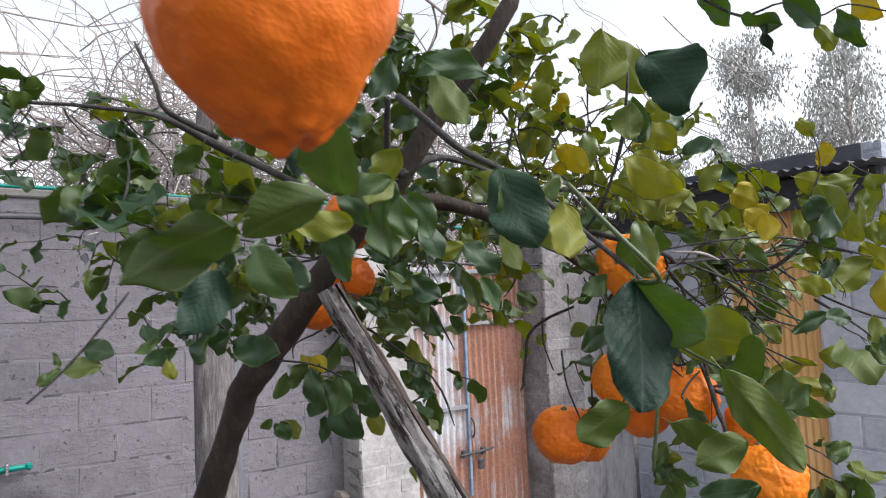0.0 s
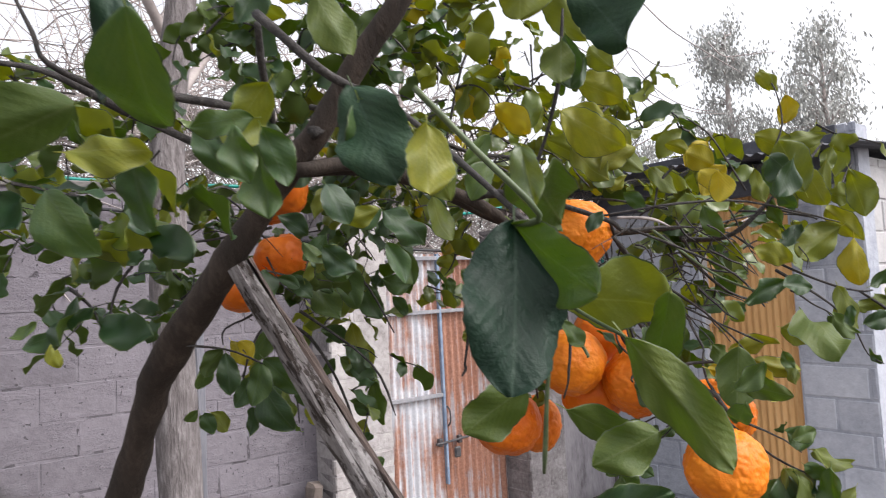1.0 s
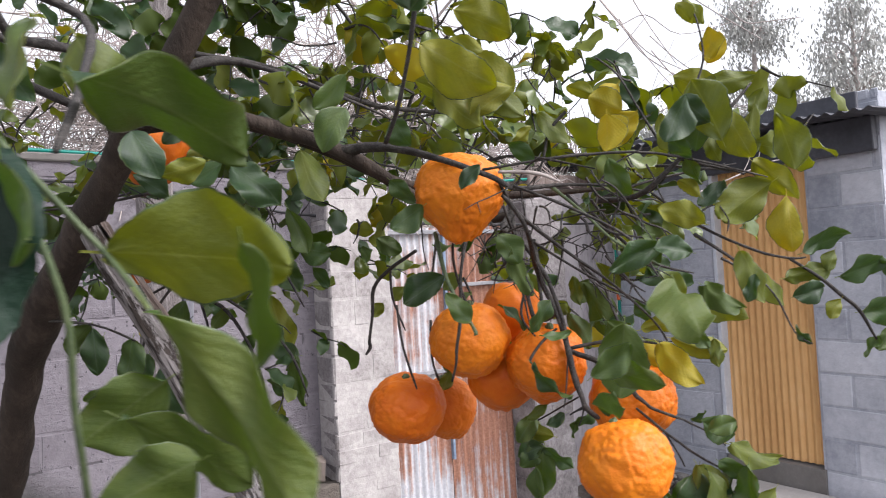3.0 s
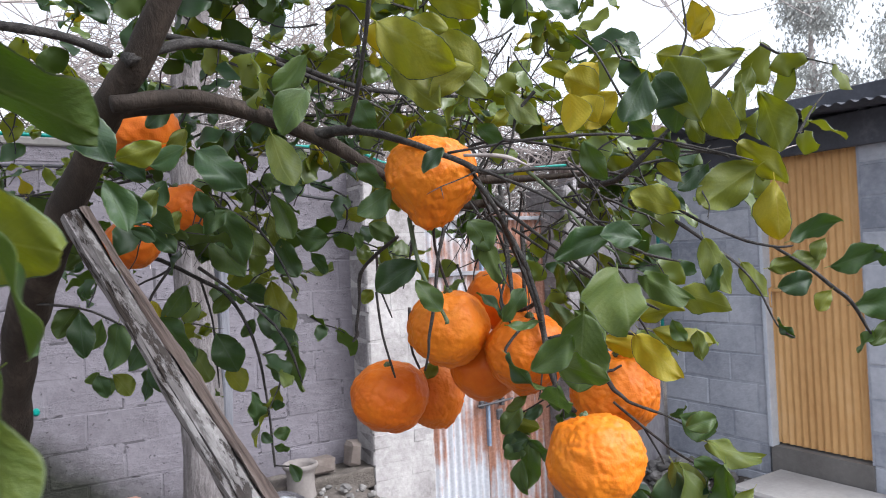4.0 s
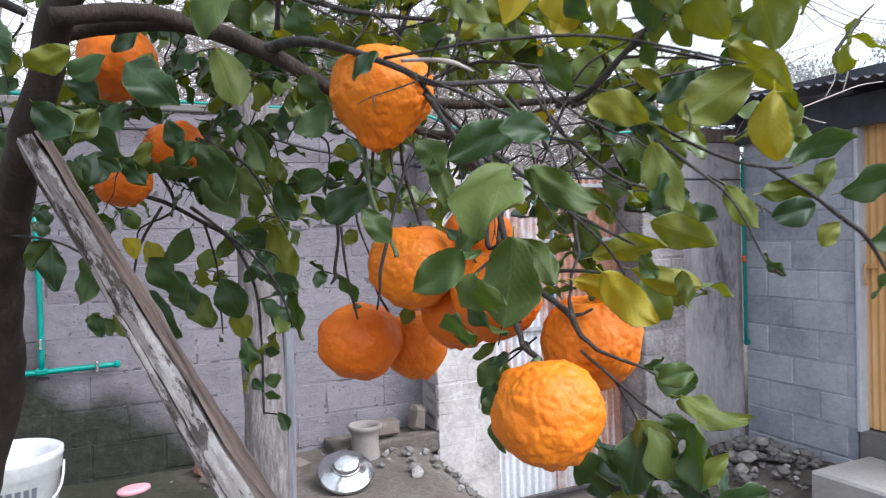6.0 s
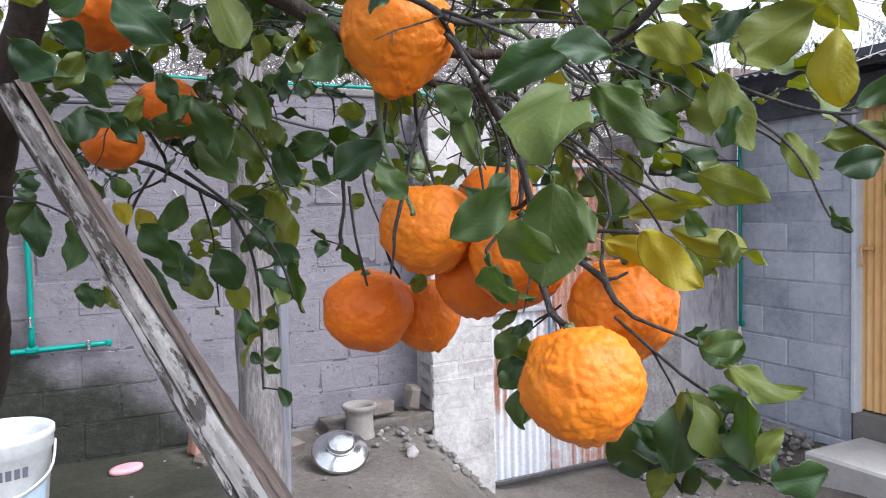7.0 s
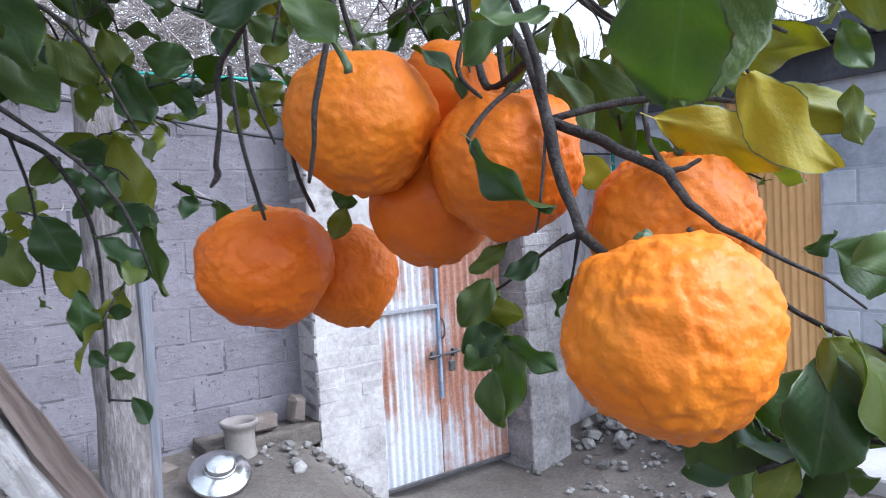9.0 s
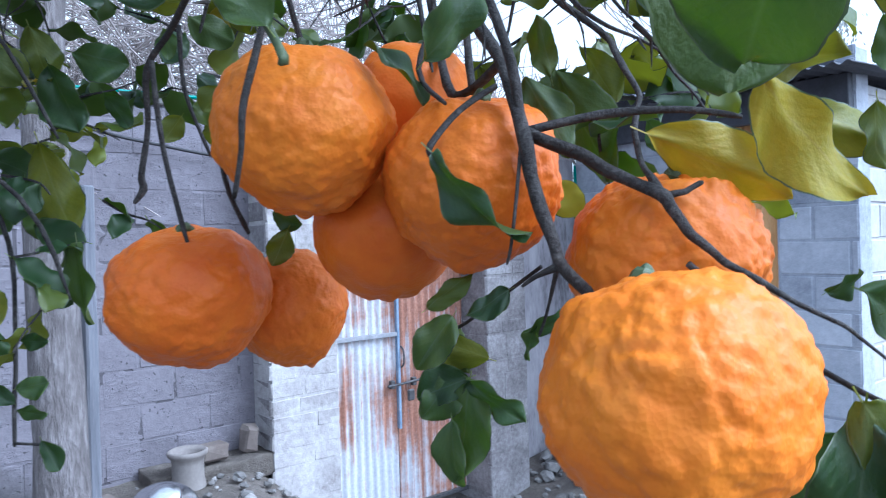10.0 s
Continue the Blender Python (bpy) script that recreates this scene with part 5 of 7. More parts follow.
branch("twig", [(0.629, 0.433, 1.554, 0.0014), (0.653, 0.443, 1.533, 0.0013), (0.682, 0.428, 1.505, 0.0012), (0.705, 0.404, 1.478, 0.0010), (0.730, 0.391, 1.451, 0.0008), (0.740, 0.386, 1.433, 0.0008)])
branch("twig", [(0.684, 0.461, 1.512, 0.0012), (0.703, 0.428, 1.486, 0.0010), (0.720, 0.396, 1.466, 0.0008), (0.739, 0.375, 1.451, 0.0008)])
branch("twig", [(0.693, 0.456, 1.480, 0.0018), (0.693, 0.444, 1.453, 0.0016), (0.694, 0.440, 1.426, 0.0016), (0.696, 0.434, 1.403, 0.0014)])
branch("twig", [(0.664, 0.471, 1.541, 0.0011), (0.697, 0.487, 1.490, 0.0011), (0.685, 0.481, 1.457, 0.0009), (0.680, 0.461, 1.441, 0.0009)])
branch("twig", [(0.7163, 0.3991, 1.3891, 0.0010), (0.7211, 0.3952, 1.3833, 0.0010), (0.7278, 0.3928, 1.3771, 0.0011), (0.7330, 0.3890, 1.3710, 0.0011), (0.7357, 0.3837, 1.3667, 0.0011), (0.7383, 0.3783, 1.3623, 0.0010), (0.7410, 0.3730, 1.3580, 0.0010), (0.7470, 0.3590, 1.3500, 0.0008), (0.7470, 0.3360, 1.3450, 0.0006)])
branch("twig", [(0.733, 0.389, 1.371, 0.0008), (0.742, 0.384, 1.352, 0.0007), (0.744, 0.382, 1.345, 0.0005)])
branch("twig", [(0.730, 0.469, 1.387, 0.0008), (0.737, 0.521, 1.362, 0.0008), (0.733, 0.529, 1.359, 0.0008)])
branch("twig", [(0.723, 0.381, 1.309, 0.0011), (0.738, 0.352, 1.322, 0.0009), (0.745, 0.315, 1.315, 0.0007)])
branch("twig", [(0.554, 0.456, 1.579, 0.0016), (0.551, 0.431, 1.602, 0.0015), (0.548, 0.406, 1.646, 0.0015), (0.545, 0.399, 1.668, 0.0013), (0.543, 0.392, 1.698, 0.0011)])
branch("twig", [(0.719, 0.368, 1.575, 0.0008), (0.709, 0.374, 1.596, 0.0008), (0.705, 0.388, 1.624, 0.0008), (0.704, 0.407, 1.642, 0.0006)])
branch("twig", [(0.736, 0.353, 1.603, 0.0009), (0.745, 0.347, 1.628, 0.0008), (0.749, 0.352, 1.656, 0.0006), (0.759, 0.364, 1.674, 0.0006)])
branch("twig", [(0.604, 0.419, 1.558, 0.0009), (0.656, 0.391, 1.565, 0.0011), (0.710, 0.363, 1.565, 0.0009), (0.769, 0.320, 1.545, 0.0007)])
branch("twig", [(0.620, 0.408, 1.547, 0.0011), (0.643, 0.379, 1.529, 0.0010), (0.656, 0.345, 1.507, 0.0008), (0.653, 0.324, 1.484, 0.0006)])
branch("twig", [(0.643, 0.438, 1.829, 0.0014), (0.669, 0.407, 1.794, 0.0013), (0.683, 0.375, 1.766, 0.0012), (0.694, 0.342, 1.768, 0.0010), (0.710, 0.322, 1.752, 0.0009), (0.718, 0.300, 1.756, 0.0008), (0.726, 0.268, 1.738, 0.0007)])
branch("dry_twig", [(0.612, 0.413, 1.556, 0.0010), (0.626, 0.402, 1.555, 0.0014), (0.636, 0.395, 1.552, 0.0012), (0.644, 0.389, 1.547, 0.0005)], "pale split dry wood")
branch("dry_twig", [(1.173, 0.661, 1.581, 0.0011), (1.202, 0.646, 1.593, 0.0011), (1.244, 0.625, 1.610, 0.0010), (1.277, 0.608, 1.623, 0.0008), (1.302, 0.595, 1.627, 0.0006)], "pale dry leafless twig")
branch("dry_twig", [(1.241, 0.626, 1.610, 0.0007), (1.252, 0.621, 1.631, 0.0006), (1.254, 0.621, 1.650, 0.0006)], "pale dry leafless twig")
branch("dry_twig", [(1.260, 0.617, 1.614, 0.0007), (1.266, 0.614, 1.638, 0.0006), (1.268, 0.613, 1.652, 0.0006)], "pale dry leafless twig")
branch("dry_twig", [(1.209, 0.643, 1.595, 0.0007), (1.224, 0.635, 1.586, 0.0006), (1.242, 0.626, 1.580, 0.0006)], "pale dry leafless twig")
branch("twig", [(0.290, 0.222, 1.562, 0.0010), (0.303, 0.213, 1.544, 0.0010), (0.318, 0.204, 1.525, 0.0010), (0.322, 0.219, 1.524, 0.0009)], "green young shoot")
branch("twig", [(0.322, 0.219, 1.524, 0.0009), (0.333, 0.219, 1.492, 0.0008), (0.335, 0.223, 1.470, 0.0008), (0.338, 0.229, 1.446, 0.0008)], "green young shoot")
branch("twig", [(0.322, 0.219, 1.524, 0.0009), (0.341, 0.219, 1.501, 0.0008), (0.345, 0.199, 1.489, 0.0007)], "green young shoot")
branch("twig", [(0.303, 0.358, 1.634, 0.0020), (0.309, 0.336, 1.614, 0.0022), (0.323, 0.328, 1.600, 0.0022), (0.356, 0.323, 1.586, 0.0015), (0.344, 0.260, 1.546, 0.0012), (0.333, 0.221, 1.522, 0.0011)])
branch("twig", [(0.319, 0.394, 1.645, 0.0020), (0.329, 0.413, 1.628, 0.0024), (0.346, 0.440, 1.608, 0.0022)])
branch("limb", [(0.322, 0.711, 1.691, 0.0026), (0.273, 0.708, 1.710, 0.0025), (0.262, 0.702, 1.731, 0.0018), (0.246, 0.710, 1.771, 0.0016)])
branch("limb", [(0.410, 0.701, 1.644, 0.0041), (0.336, 0.726, 1.683, 0.0040), (0.275, 0.744, 1.714, 0.0030), (0.214, 0.763, 1.721, 0.0021), (0.164, 0.775, 1.721, 0.0016)])
branch("limb", [(0.442, 0.579, 1.640, 0.0052), (0.495, 0.587, 1.662, 0.0034), (0.565, 0.611, 1.663, 0.0028), (0.651, 0.623, 1.649, 0.0023), (0.762, 0.628, 1.652, 0.0017)])
branch("limb", [(0.434, 0.587, 1.611, 0.0064), (0.495, 0.591, 1.621, 0.0064), (0.563, 0.568, 1.597, 0.0057), (0.625, 0.550, 1.567, 0.0041), (0.704, 0.518, 1.555, 0.0033), (0.790, 0.479, 1.558, 0.0019)])
branch("twig", [(0.151, 0.609, 1.463, 0.0007), (0.176, 0.613, 1.485, 0.0009), (0.203, 0.615, 1.517, 0.0010), (0.221, 0.624, 1.539, 0.0010)])
branch("twig", [(0.665, 0.701, 1.636, 0.0018), (0.685, 0.675, 1.763, 0.0015), (0.711, 0.650, 1.822, 0.0009)])
branch("twig", [(0.730, 0.714, 1.649, 0.0019), (0.764, 0.682, 1.740, 0.0016), (0.821, 0.637, 1.773, 0.0010)])
branch("twig", [(0.621, 0.732, 1.645, 0.0018), (0.675, 0.693, 1.643, 0.0015), (0.751, 0.636, 1.659, 0.0009)])
branch("twig", [(0.679, 0.572, 1.571, 0.0016), (0.727, 0.535, 1.592, 0.0013), (0.790, 0.491, 1.577, 0.0008)])
branch("twig", [(0.622, 0.659, 1.762, 0.0017), (0.648, 0.644, 1.716, 0.0014), (0.659, 0.642, 1.653, 0.0009)])
branch("twig", [(0.755, 0.457, 1.545, 0.0015), (0.791, 0.429, 1.559, 0.0012), (0.844, 0.389, 1.568, 0.0007)])
branch("twig", [(0.720, 0.434, 1.532, 0.0014), (0.754, 0.412, 1.494, 0.0012), (0.783, 0.392, 1.482, 0.0007)])
branch("twig", [(0.491, 0.771, 1.585, 0.0017), (0.435, 0.813, 1.575, 0.0014), (0.374, 0.858, 1.572, 0.0009)])
branch("twig", [(0.546, 0.795, 1.562, 0.0018), (0.590, 0.765, 1.533, 0.0015), (0.623, 0.747, 1.464, 0.0009)])
branch("twig", [(0.514, 0.824, 1.496, 0.0018), (0.493, 0.843, 1.457, 0.0015), (0.483, 0.855, 1.404, 0.0009)])
branch("twig", [(0.541, 0.817, 1.495, 0.0018), (0.607, 0.774, 1.431, 0.0015), (0.630, 0.763, 1.369, 0.0009)])
branch("twig", [(0.395, 0.866, 1.579, 0.0018), (0.364, 0.894, 1.529, 0.0015), (0.355, 0.906, 1.471, 0.0009)])
branch("twig", [(0.282, 0.673, 1.614, 0.0013), (0.240, 0.703, 1.616, 0.0011), (0.198, 0.733, 1.633, 0.0006)])
# leaves: base, tip, turn about the midrib, width, tint
leaf((0.530, 0.462, 1.623), (0.511, 0.471, 1.601), -93, 0.55, 0)
leaf((0.529, 0.462, 1.601), (0.515, 0.469, 1.573), -95, 0.62, 0)
leaf((0.567, 0.465, 1.598), (0.576, 0.460, 1.579), 107, 0.80, 0)
leaf((0.406, 0.491, 1.583), (0.419, 0.484, 1.555), 58, 0.70, 0)
leaf((0.448, 0.492, 1.568), (0.424, 0.504, 1.560), 65, 0.60, 1)
leaf((0.408, 0.422, 1.537), (0.417, 0.417, 1.512), 73, 0.60, 0)
leaf((0.466, 0.516, 1.571), (0.446, 0.526, 1.560), -81, 0.70, 0)
leaf((0.478, 0.533, 1.572), (0.506, 0.518, 1.544), 63, 0.60, 0)
leaf((0.532, 0.539, 1.587), (0.545, 0.532, 1.549), -123, 0.60, 1)
leaf((0.587, 0.465, 1.539), (0.567, 0.476, 1.524), -91, 0.65, 0)
leaf((0.599, 0.415, 1.560), (0.587, 0.421, 1.545), -71, 0.50, 0)
leaf((0.573, 0.484, 1.559), (0.588, 0.476, 1.542), 119, 0.60, 0)
leaf((0.621, 0.492, 1.490), (0.593, 0.506, 1.471), -80, 0.60, 0)
leaf((0.563, 0.411, 1.606), (0.588, 0.398, 1.581), -92, 0.55, 1)
leaf((0.591, 0.397, 1.611), (0.612, 0.386, 1.587), -70, 0.55, 1)
leaf((0.623, 0.414, 1.576), (0.637, 0.406, 1.560), 118, 0.60, 0)
leaf((0.633, 0.442, 1.517), (0.645, 0.435, 1.496), 91, 0.75, 0)
leaf((0.426, 0.536, 1.545), (0.446, 0.526, 1.525), 96, 0.70, 0)
leaf((0.459, 0.575, 1.549), (0.444, 0.583, 1.527), 46, 0.60, 1)
leaf((0.449, 0.603, 1.538), (0.475, 0.589, 1.520), 112, 0.60, 0)
leaf((0.543, 0.814, 1.554), (0.525, 0.823, 1.528), -108, 0.60, 0)
leaf((0.550, 0.810, 1.545), (0.574, 0.797, 1.513), 98, 0.60, 0)
leaf((0.555, 0.818, 1.531), (0.585, 0.802, 1.483), 61, 0.60, 0)
leaf((0.585, 0.826, 1.540), (0.615, 0.810, 1.508), -119, 0.60, 0)
leaf((0.623, 0.829, 1.550), (0.634, 0.823, 1.513), -114, 0.60, 1)
leaf((0.633, 0.823, 1.524), (0.649, 0.815, 1.479), 97, 0.60, 0)
leaf((0.642, 0.796, 1.528), (0.673, 0.780, 1.520), 91, 0.80, 0)
leaf((0.663, 0.808, 1.506), (0.677, 0.800, 1.481), 111, 0.60, 0)
leaf((0.421, 0.729, 1.461), (0.423, 0.727, 1.421), 60, 0.55, 0)
leaf((0.449, 0.714, 1.450), (0.440, 0.718, 1.409), -77, 0.60, 0)
leaf((0.419, 0.730, 1.464), (0.403, 0.737, 1.439), 57, 0.60, 0)
leaf((0.453, 0.913, 1.385), (0.440, 0.920, 1.374), -102, 0.80, 0)
leaf((0.456, 0.912, 1.379), (0.463, 0.908, 1.359), 62, 0.80, 0)
leaf((0.466, 0.907, 1.382), (0.482, 0.898, 1.358), -115, 0.75, 1)
leaf((0.504, 0.934, 1.462), (0.525, 0.922, 1.431), -120, 0.60, 2)
leaf((0.549, 0.911, 1.475), (0.522, 0.924, 1.435), -91, 0.60, 0)
leaf((0.531, 0.919, 1.426), (0.550, 0.909, 1.376), 43, 0.60, 0)
leaf((0.549, 0.921, 1.406), (0.571, 0.909, 1.361), -131, 0.60, 0)
leaf((0.581, 0.916, 1.416), (0.602, 0.905, 1.369), 71, 0.72, 0)
leaf((0.591, 0.910, 1.372), (0.608, 0.901, 1.345), -109, 0.75, 1)
leaf((0.578, 0.917, 1.350), (0.586, 0.912, 1.340), 131, 0.60, 0)
leaf((0.602, 0.884, 1.469), (0.633, 0.867, 1.451), 102, 0.60, 0)
leaf((0.622, 0.873, 1.433), (0.645, 0.861, 1.406), 77, 0.60, 0)
leaf((0.631, 0.857, 1.476), (0.650, 0.847, 1.409), -115, 0.50, 1)
leaf((0.625, 0.848, 1.381), (0.646, 0.837, 1.362), 96, 0.60, 0)
leaf((0.649, 0.836, 1.405), (0.657, 0.831, 1.347), 113, 0.40, 0)
leaf((0.607, 0.812, 1.343), (0.598, 0.816, 1.338), -88, 0.80, 0)
leaf((0.609, 0.811, 1.343), (0.624, 0.803, 1.341), 99, 0.70, 0)
leaf((0.602, 0.780, 1.317), (0.618, 0.772, 1.320), 81, 0.80, 0)
leaf((0.601, 0.781, 1.308), (0.592, 0.786, 1.319), -71, 0.80, 0)
leaf((0.602, 0.780, 1.304), (0.617, 0.773, 1.300), 114, 0.60, 0)
leaf((0.611, 0.758, 1.289), (0.619, 0.754, 1.270), 91, 0.65, 0)
leaf((0.615, 0.876, 1.432), (0.602, 0.883, 1.412), -100, 0.60, 0)
leaf((0.594, 0.898, 1.463), (0.577, 0.907, 1.440), 58, 0.60, 0)
leaf((0.612, 0.889, 1.452), (0.628, 0.882, 1.471), 120, 0.60, 0)
leaf((0.533, 0.672, 1.542), (0.516, 0.681, 1.523), -97, 0.60, 0)
leaf((0.512, 0.683, 1.561), (0.524, 0.677, 1.536), 94, 0.60, 0)
leaf((0.498, 0.691, 1.544), (0.488, 0.695, 1.519), 49, 0.60, 1)
leaf((0.474, 0.703, 1.530), (0.494, 0.692, 1.508), 96, 0.60, 0)
leaf((0.458, 0.688, 1.529), (0.475, 0.679, 1.518), 92, 0.60, 0)
leaf((0.492, 0.672, 1.632), (0.472, 0.682, 1.614), -95, 0.60, 0)
leaf((0.500, 0.668, 1.612), (0.490, 0.673, 1.582), 52, 0.60, 1)
leaf((0.439, 0.642, 1.581), (0.462, 0.631, 1.563), 92, 0.60, 0)
leaf((0.435, 0.588, 1.552), (0.454, 0.578, 1.535), -121, 0.60, 0)
leaf((0.475, 0.624, 1.562), (0.457, 0.633, 1.541), -93, 0.70, 0)
leaf((0.735, 0.528, 1.339), (0.721, 0.534, 1.321), -78, 0.85, 0)
leaf((0.732, 0.524, 1.365), (0.717, 0.531, 1.343), -65, 0.55, 0)
leaf((0.733, 0.529, 1.361), (0.741, 0.524, 1.339), -113, 0.55, 0)
leaf((0.730, 0.524, 1.320), (0.734, 0.522, 1.291), 127, 0.50, 0)
leaf((0.646, 0.389, 1.450), (0.627, 0.399, 1.449), -47, 0.40, 0)
leaf((0.659, 0.371, 1.457), (0.676, 0.363, 1.432), -98, 0.55, 0)
leaf((0.716, 0.376, 1.436), (0.743, 0.362, 1.406), -80, 0.55, 2)
leaf((0.734, 0.356, 1.464), (0.766, 0.339, 1.451), -71, 0.50, 1)
leaf((0.722, 0.350, 1.447), (0.729, 0.346, 1.433), 119, 0.60, 0)
leaf((0.740, 0.363, 1.381), (0.761, 0.352, 1.371), 85, 0.72, 0)
leaf((0.742, 0.373, 1.380), (0.752, 0.368, 1.386), 114, 0.60, 0)
leaf((0.738, 0.341, 1.369), (0.780, 0.331, 1.354), -124, 0.42, 1)
leaf((0.727, 0.358, 1.352), (0.720, 0.361, 1.313), -60, 0.60, 0)
leaf((0.722, 0.349, 1.355), (0.738, 0.341, 1.324), -116, 0.60, 0)
leaf((0.730, 0.345, 1.359), (0.745, 0.337, 1.344), 119, 0.60, 0)
leaf((0.739, 0.329, 1.358), (0.739, 0.329, 1.321), 180, 0.50, 0)
leaf((0.746, 0.315, 1.345), (0.735, 0.320, 1.328), 111, 0.50, 1)
leaf((0.739, 0.317, 1.320), (0.763, 0.306, 1.324), 97, 0.60, 0)
leaf((0.731, 0.344, 1.325), (0.751, 0.334, 1.311), 111, 0.60, 0)
leaf((0.736, 0.397, 1.309), (0.731, 0.401, 1.328), -93, 0.60, 0)
leaf((0.656, 0.440, 1.447), (0.671, 0.433, 1.469), 117, 0.55, 0)
leaf((0.641, 0.437, 1.506), (0.653, 0.431, 1.473), -101, 0.35, 0)
leaf((0.644, 0.291, 1.582), (0.632, 0.297, 1.556), -88, 0.60, 0)
leaf((0.642, 0.303, 1.562), (0.653, 0.297, 1.549), 136, 0.60, 0)
leaf((0.638, 0.342, 1.581), (0.637, 0.343, 1.559), 103, 0.78, 2)
leaf((0.635, 0.397, 1.593), (0.654, 0.387, 1.573), -93, 0.55, 1)
leaf((0.692, 0.345, 1.587), (0.698, 0.341, 1.561), -87, 0.50, 1)
leaf((0.692, 0.390, 1.565), (0.704, 0.383, 1.539), 116, 0.50, 0)
leaf((0.730, 0.354, 1.567), (0.738, 0.349, 1.543), 157, 0.50, 0)
leaf((0.753, 0.336, 1.592), (0.736, 0.345, 1.577), -71, 0.60, 0)
leaf((0.771, 0.327, 1.597), (0.764, 0.330, 1.561), 145, 0.42, 1)
leaf((0.778, 0.324, 1.607), (0.771, 0.327, 1.587), 106, 0.55, 1)
leaf((0.766, 0.329, 1.569), (0.792, 0.316, 1.563), -63, 0.60, 1)
leaf((0.767, 0.329, 1.557), (0.795, 0.314, 1.530), -49, 0.40, 1)
leaf((0.778, 0.323, 1.542), (0.743, 0.340, 1.518), 94, 0.55, 1)
leaf((0.787, 0.318, 1.533), (0.788, 0.317, 1.494), -40, 0.58, 2)
leaf((0.714, 0.333, 1.515), (0.687, 0.347, 1.525), 70, 0.55, 1)
leaf((0.721, 0.352, 1.528), (0.734, 0.345, 1.515), 104, 0.50, 0)
leaf((0.613, 0.272, 1.496), (0.596, 0.281, 1.499), -76, 0.60, 0)
leaf((0.609, 0.285, 1.501), (0.583, 0.298, 1.489), -93, 0.45, 0)
leaf((0.670, 0.282, 1.496), (0.681, 0.276, 1.467), -86, 0.55, 1)
leaf((0.672, 0.275, 1.483), (0.667, 0.278, 1.468), -34, 0.50, 0)
leaf((0.755, 0.322, 1.481), (0.770, 0.315, 1.459), -94, 0.50, 1)
leaf((0.785, 0.308, 1.493), (0.815, 0.292, 1.504), 115, 0.50, 0)
leaf((0.771, 0.314, 1.477), (0.803, 0.298, 1.482), -72, 0.40, 1)
leaf((0.807, 0.296, 1.476), (0.838, 0.280, 1.486), 113, 0.50, 0)
leaf((0.832, 0.283, 1.486), (0.855, 0.272, 1.477), 143, 0.50, 0)
leaf((0.776, 0.312, 1.464), (0.796, 0.302, 1.469), 94, 0.60, 0)
leaf((0.824, 0.292, 1.451), (0.857, 0.276, 1.456), 104, 0.60, 0)
leaf((0.807, 0.296, 1.461), (0.799, 0.300, 1.448), 104, 0.70, 1)
leaf((0.835, 0.287, 1.434), (0.825, 0.292, 1.420), -3, 0.60, 0)
leaf((0.847, 0.281, 1.441), (0.834, 0.287, 1.424), 108, 0.40, 0)
leaf((0.760, 0.303, 1.447), (0.769, 0.298, 1.435), 145, 0.40, 0)
leaf((0.805, 0.297, 1.494), (0.799, 0.300, 1.480), 103, 0.70, 1)
leaf((0.711, 0.368, 1.504), (0.701, 0.373, 1.511), -80, 0.60, 0)
leaf((0.716, 0.389, 1.577), (0.698, 0.398, 1.599), 64, 0.60, 1)
leaf((0.741, 0.353, 1.535), (0.727, 0.360, 1.547), 69, 0.60, 1)
leaf((0.687, 0.460, 1.601), (0.673, 0.467, 1.588), 61, 0.60, 1)
leaf((0.695, 0.400, 1.610), (0.676, 0.410, 1.618), 62, 0.60, 1)
leaf((0.746, 0.351, 1.577), (0.756, 0.346, 1.559), -80, 0.60, 1)
leaf((0.757, 0.345, 1.546), (0.738, 0.354, 1.530), -56, 0.60, 0)
leaf((0.664, 0.448, 1.423), (0.686, 0.431, 1.398), 135, 0.34, 0)
leaf((0.727, 0.419, 1.429), (0.764, 0.392, 1.408), -77, 0.40, 2)
leaf((0.749, 0.391, 1.436), (0.782, 0.367, 1.425), -80, 0.45, 1)
leaf((0.767, 0.368, 1.435), (0.769, 0.366, 1.414), -108, 0.50, 1)
leaf((0.726, 0.398, 1.444), (0.762, 0.373, 1.449), -66, 0.38, 1)
leaf((0.743, 0.473, 1.459), (0.740, 0.477, 1.484), 78, 0.50, 0)
leaf((0.720, 0.465, 1.455), (0.732, 0.455, 1.426), -96, 0.50, 0)
leaf((0.621, 0.463, 1.456), (0.608, 0.473, 1.478), -71, 0.60, 0)
leaf((0.680, 0.695, 1.538), (0.660, 0.710, 1.541), 65, 0.60, 1)
leaf((0.670, 0.702, 1.524), (0.672, 0.700, 1.506), 92, 0.70, 0)
leaf((0.682, 0.693, 1.531), (0.702, 0.678, 1.516), -103, 0.60, 0)
leaf((0.681, 0.643, 1.481), (0.672, 0.649, 1.468), 76, 0.80, 1)
leaf((0.663, 0.655, 1.466), (0.655, 0.660, 1.453), 75, 0.70, 1)
leaf((0.685, 0.478, 1.444), (0.669, 0.490, 1.465), -36, 0.30, 0)
leaf((0.677, 0.581, 1.413), (0.687, 0.573, 1.407), 109, 0.70, 0)
leaf((0.680, 0.573, 1.405), (0.674, 0.577, 1.389), 86, 0.70, 1)
leaf((0.749, 0.495, 1.359), (0.766, 0.483, 1.365), 112, 0.50, 0)
leaf((0.745, 0.516, 1.346), (0.722, 0.533, 1.356), 86, 0.50, 1)
leaf((0.738, 0.521, 1.338), (0.719, 0.534, 1.330), -80, 0.75, 0)
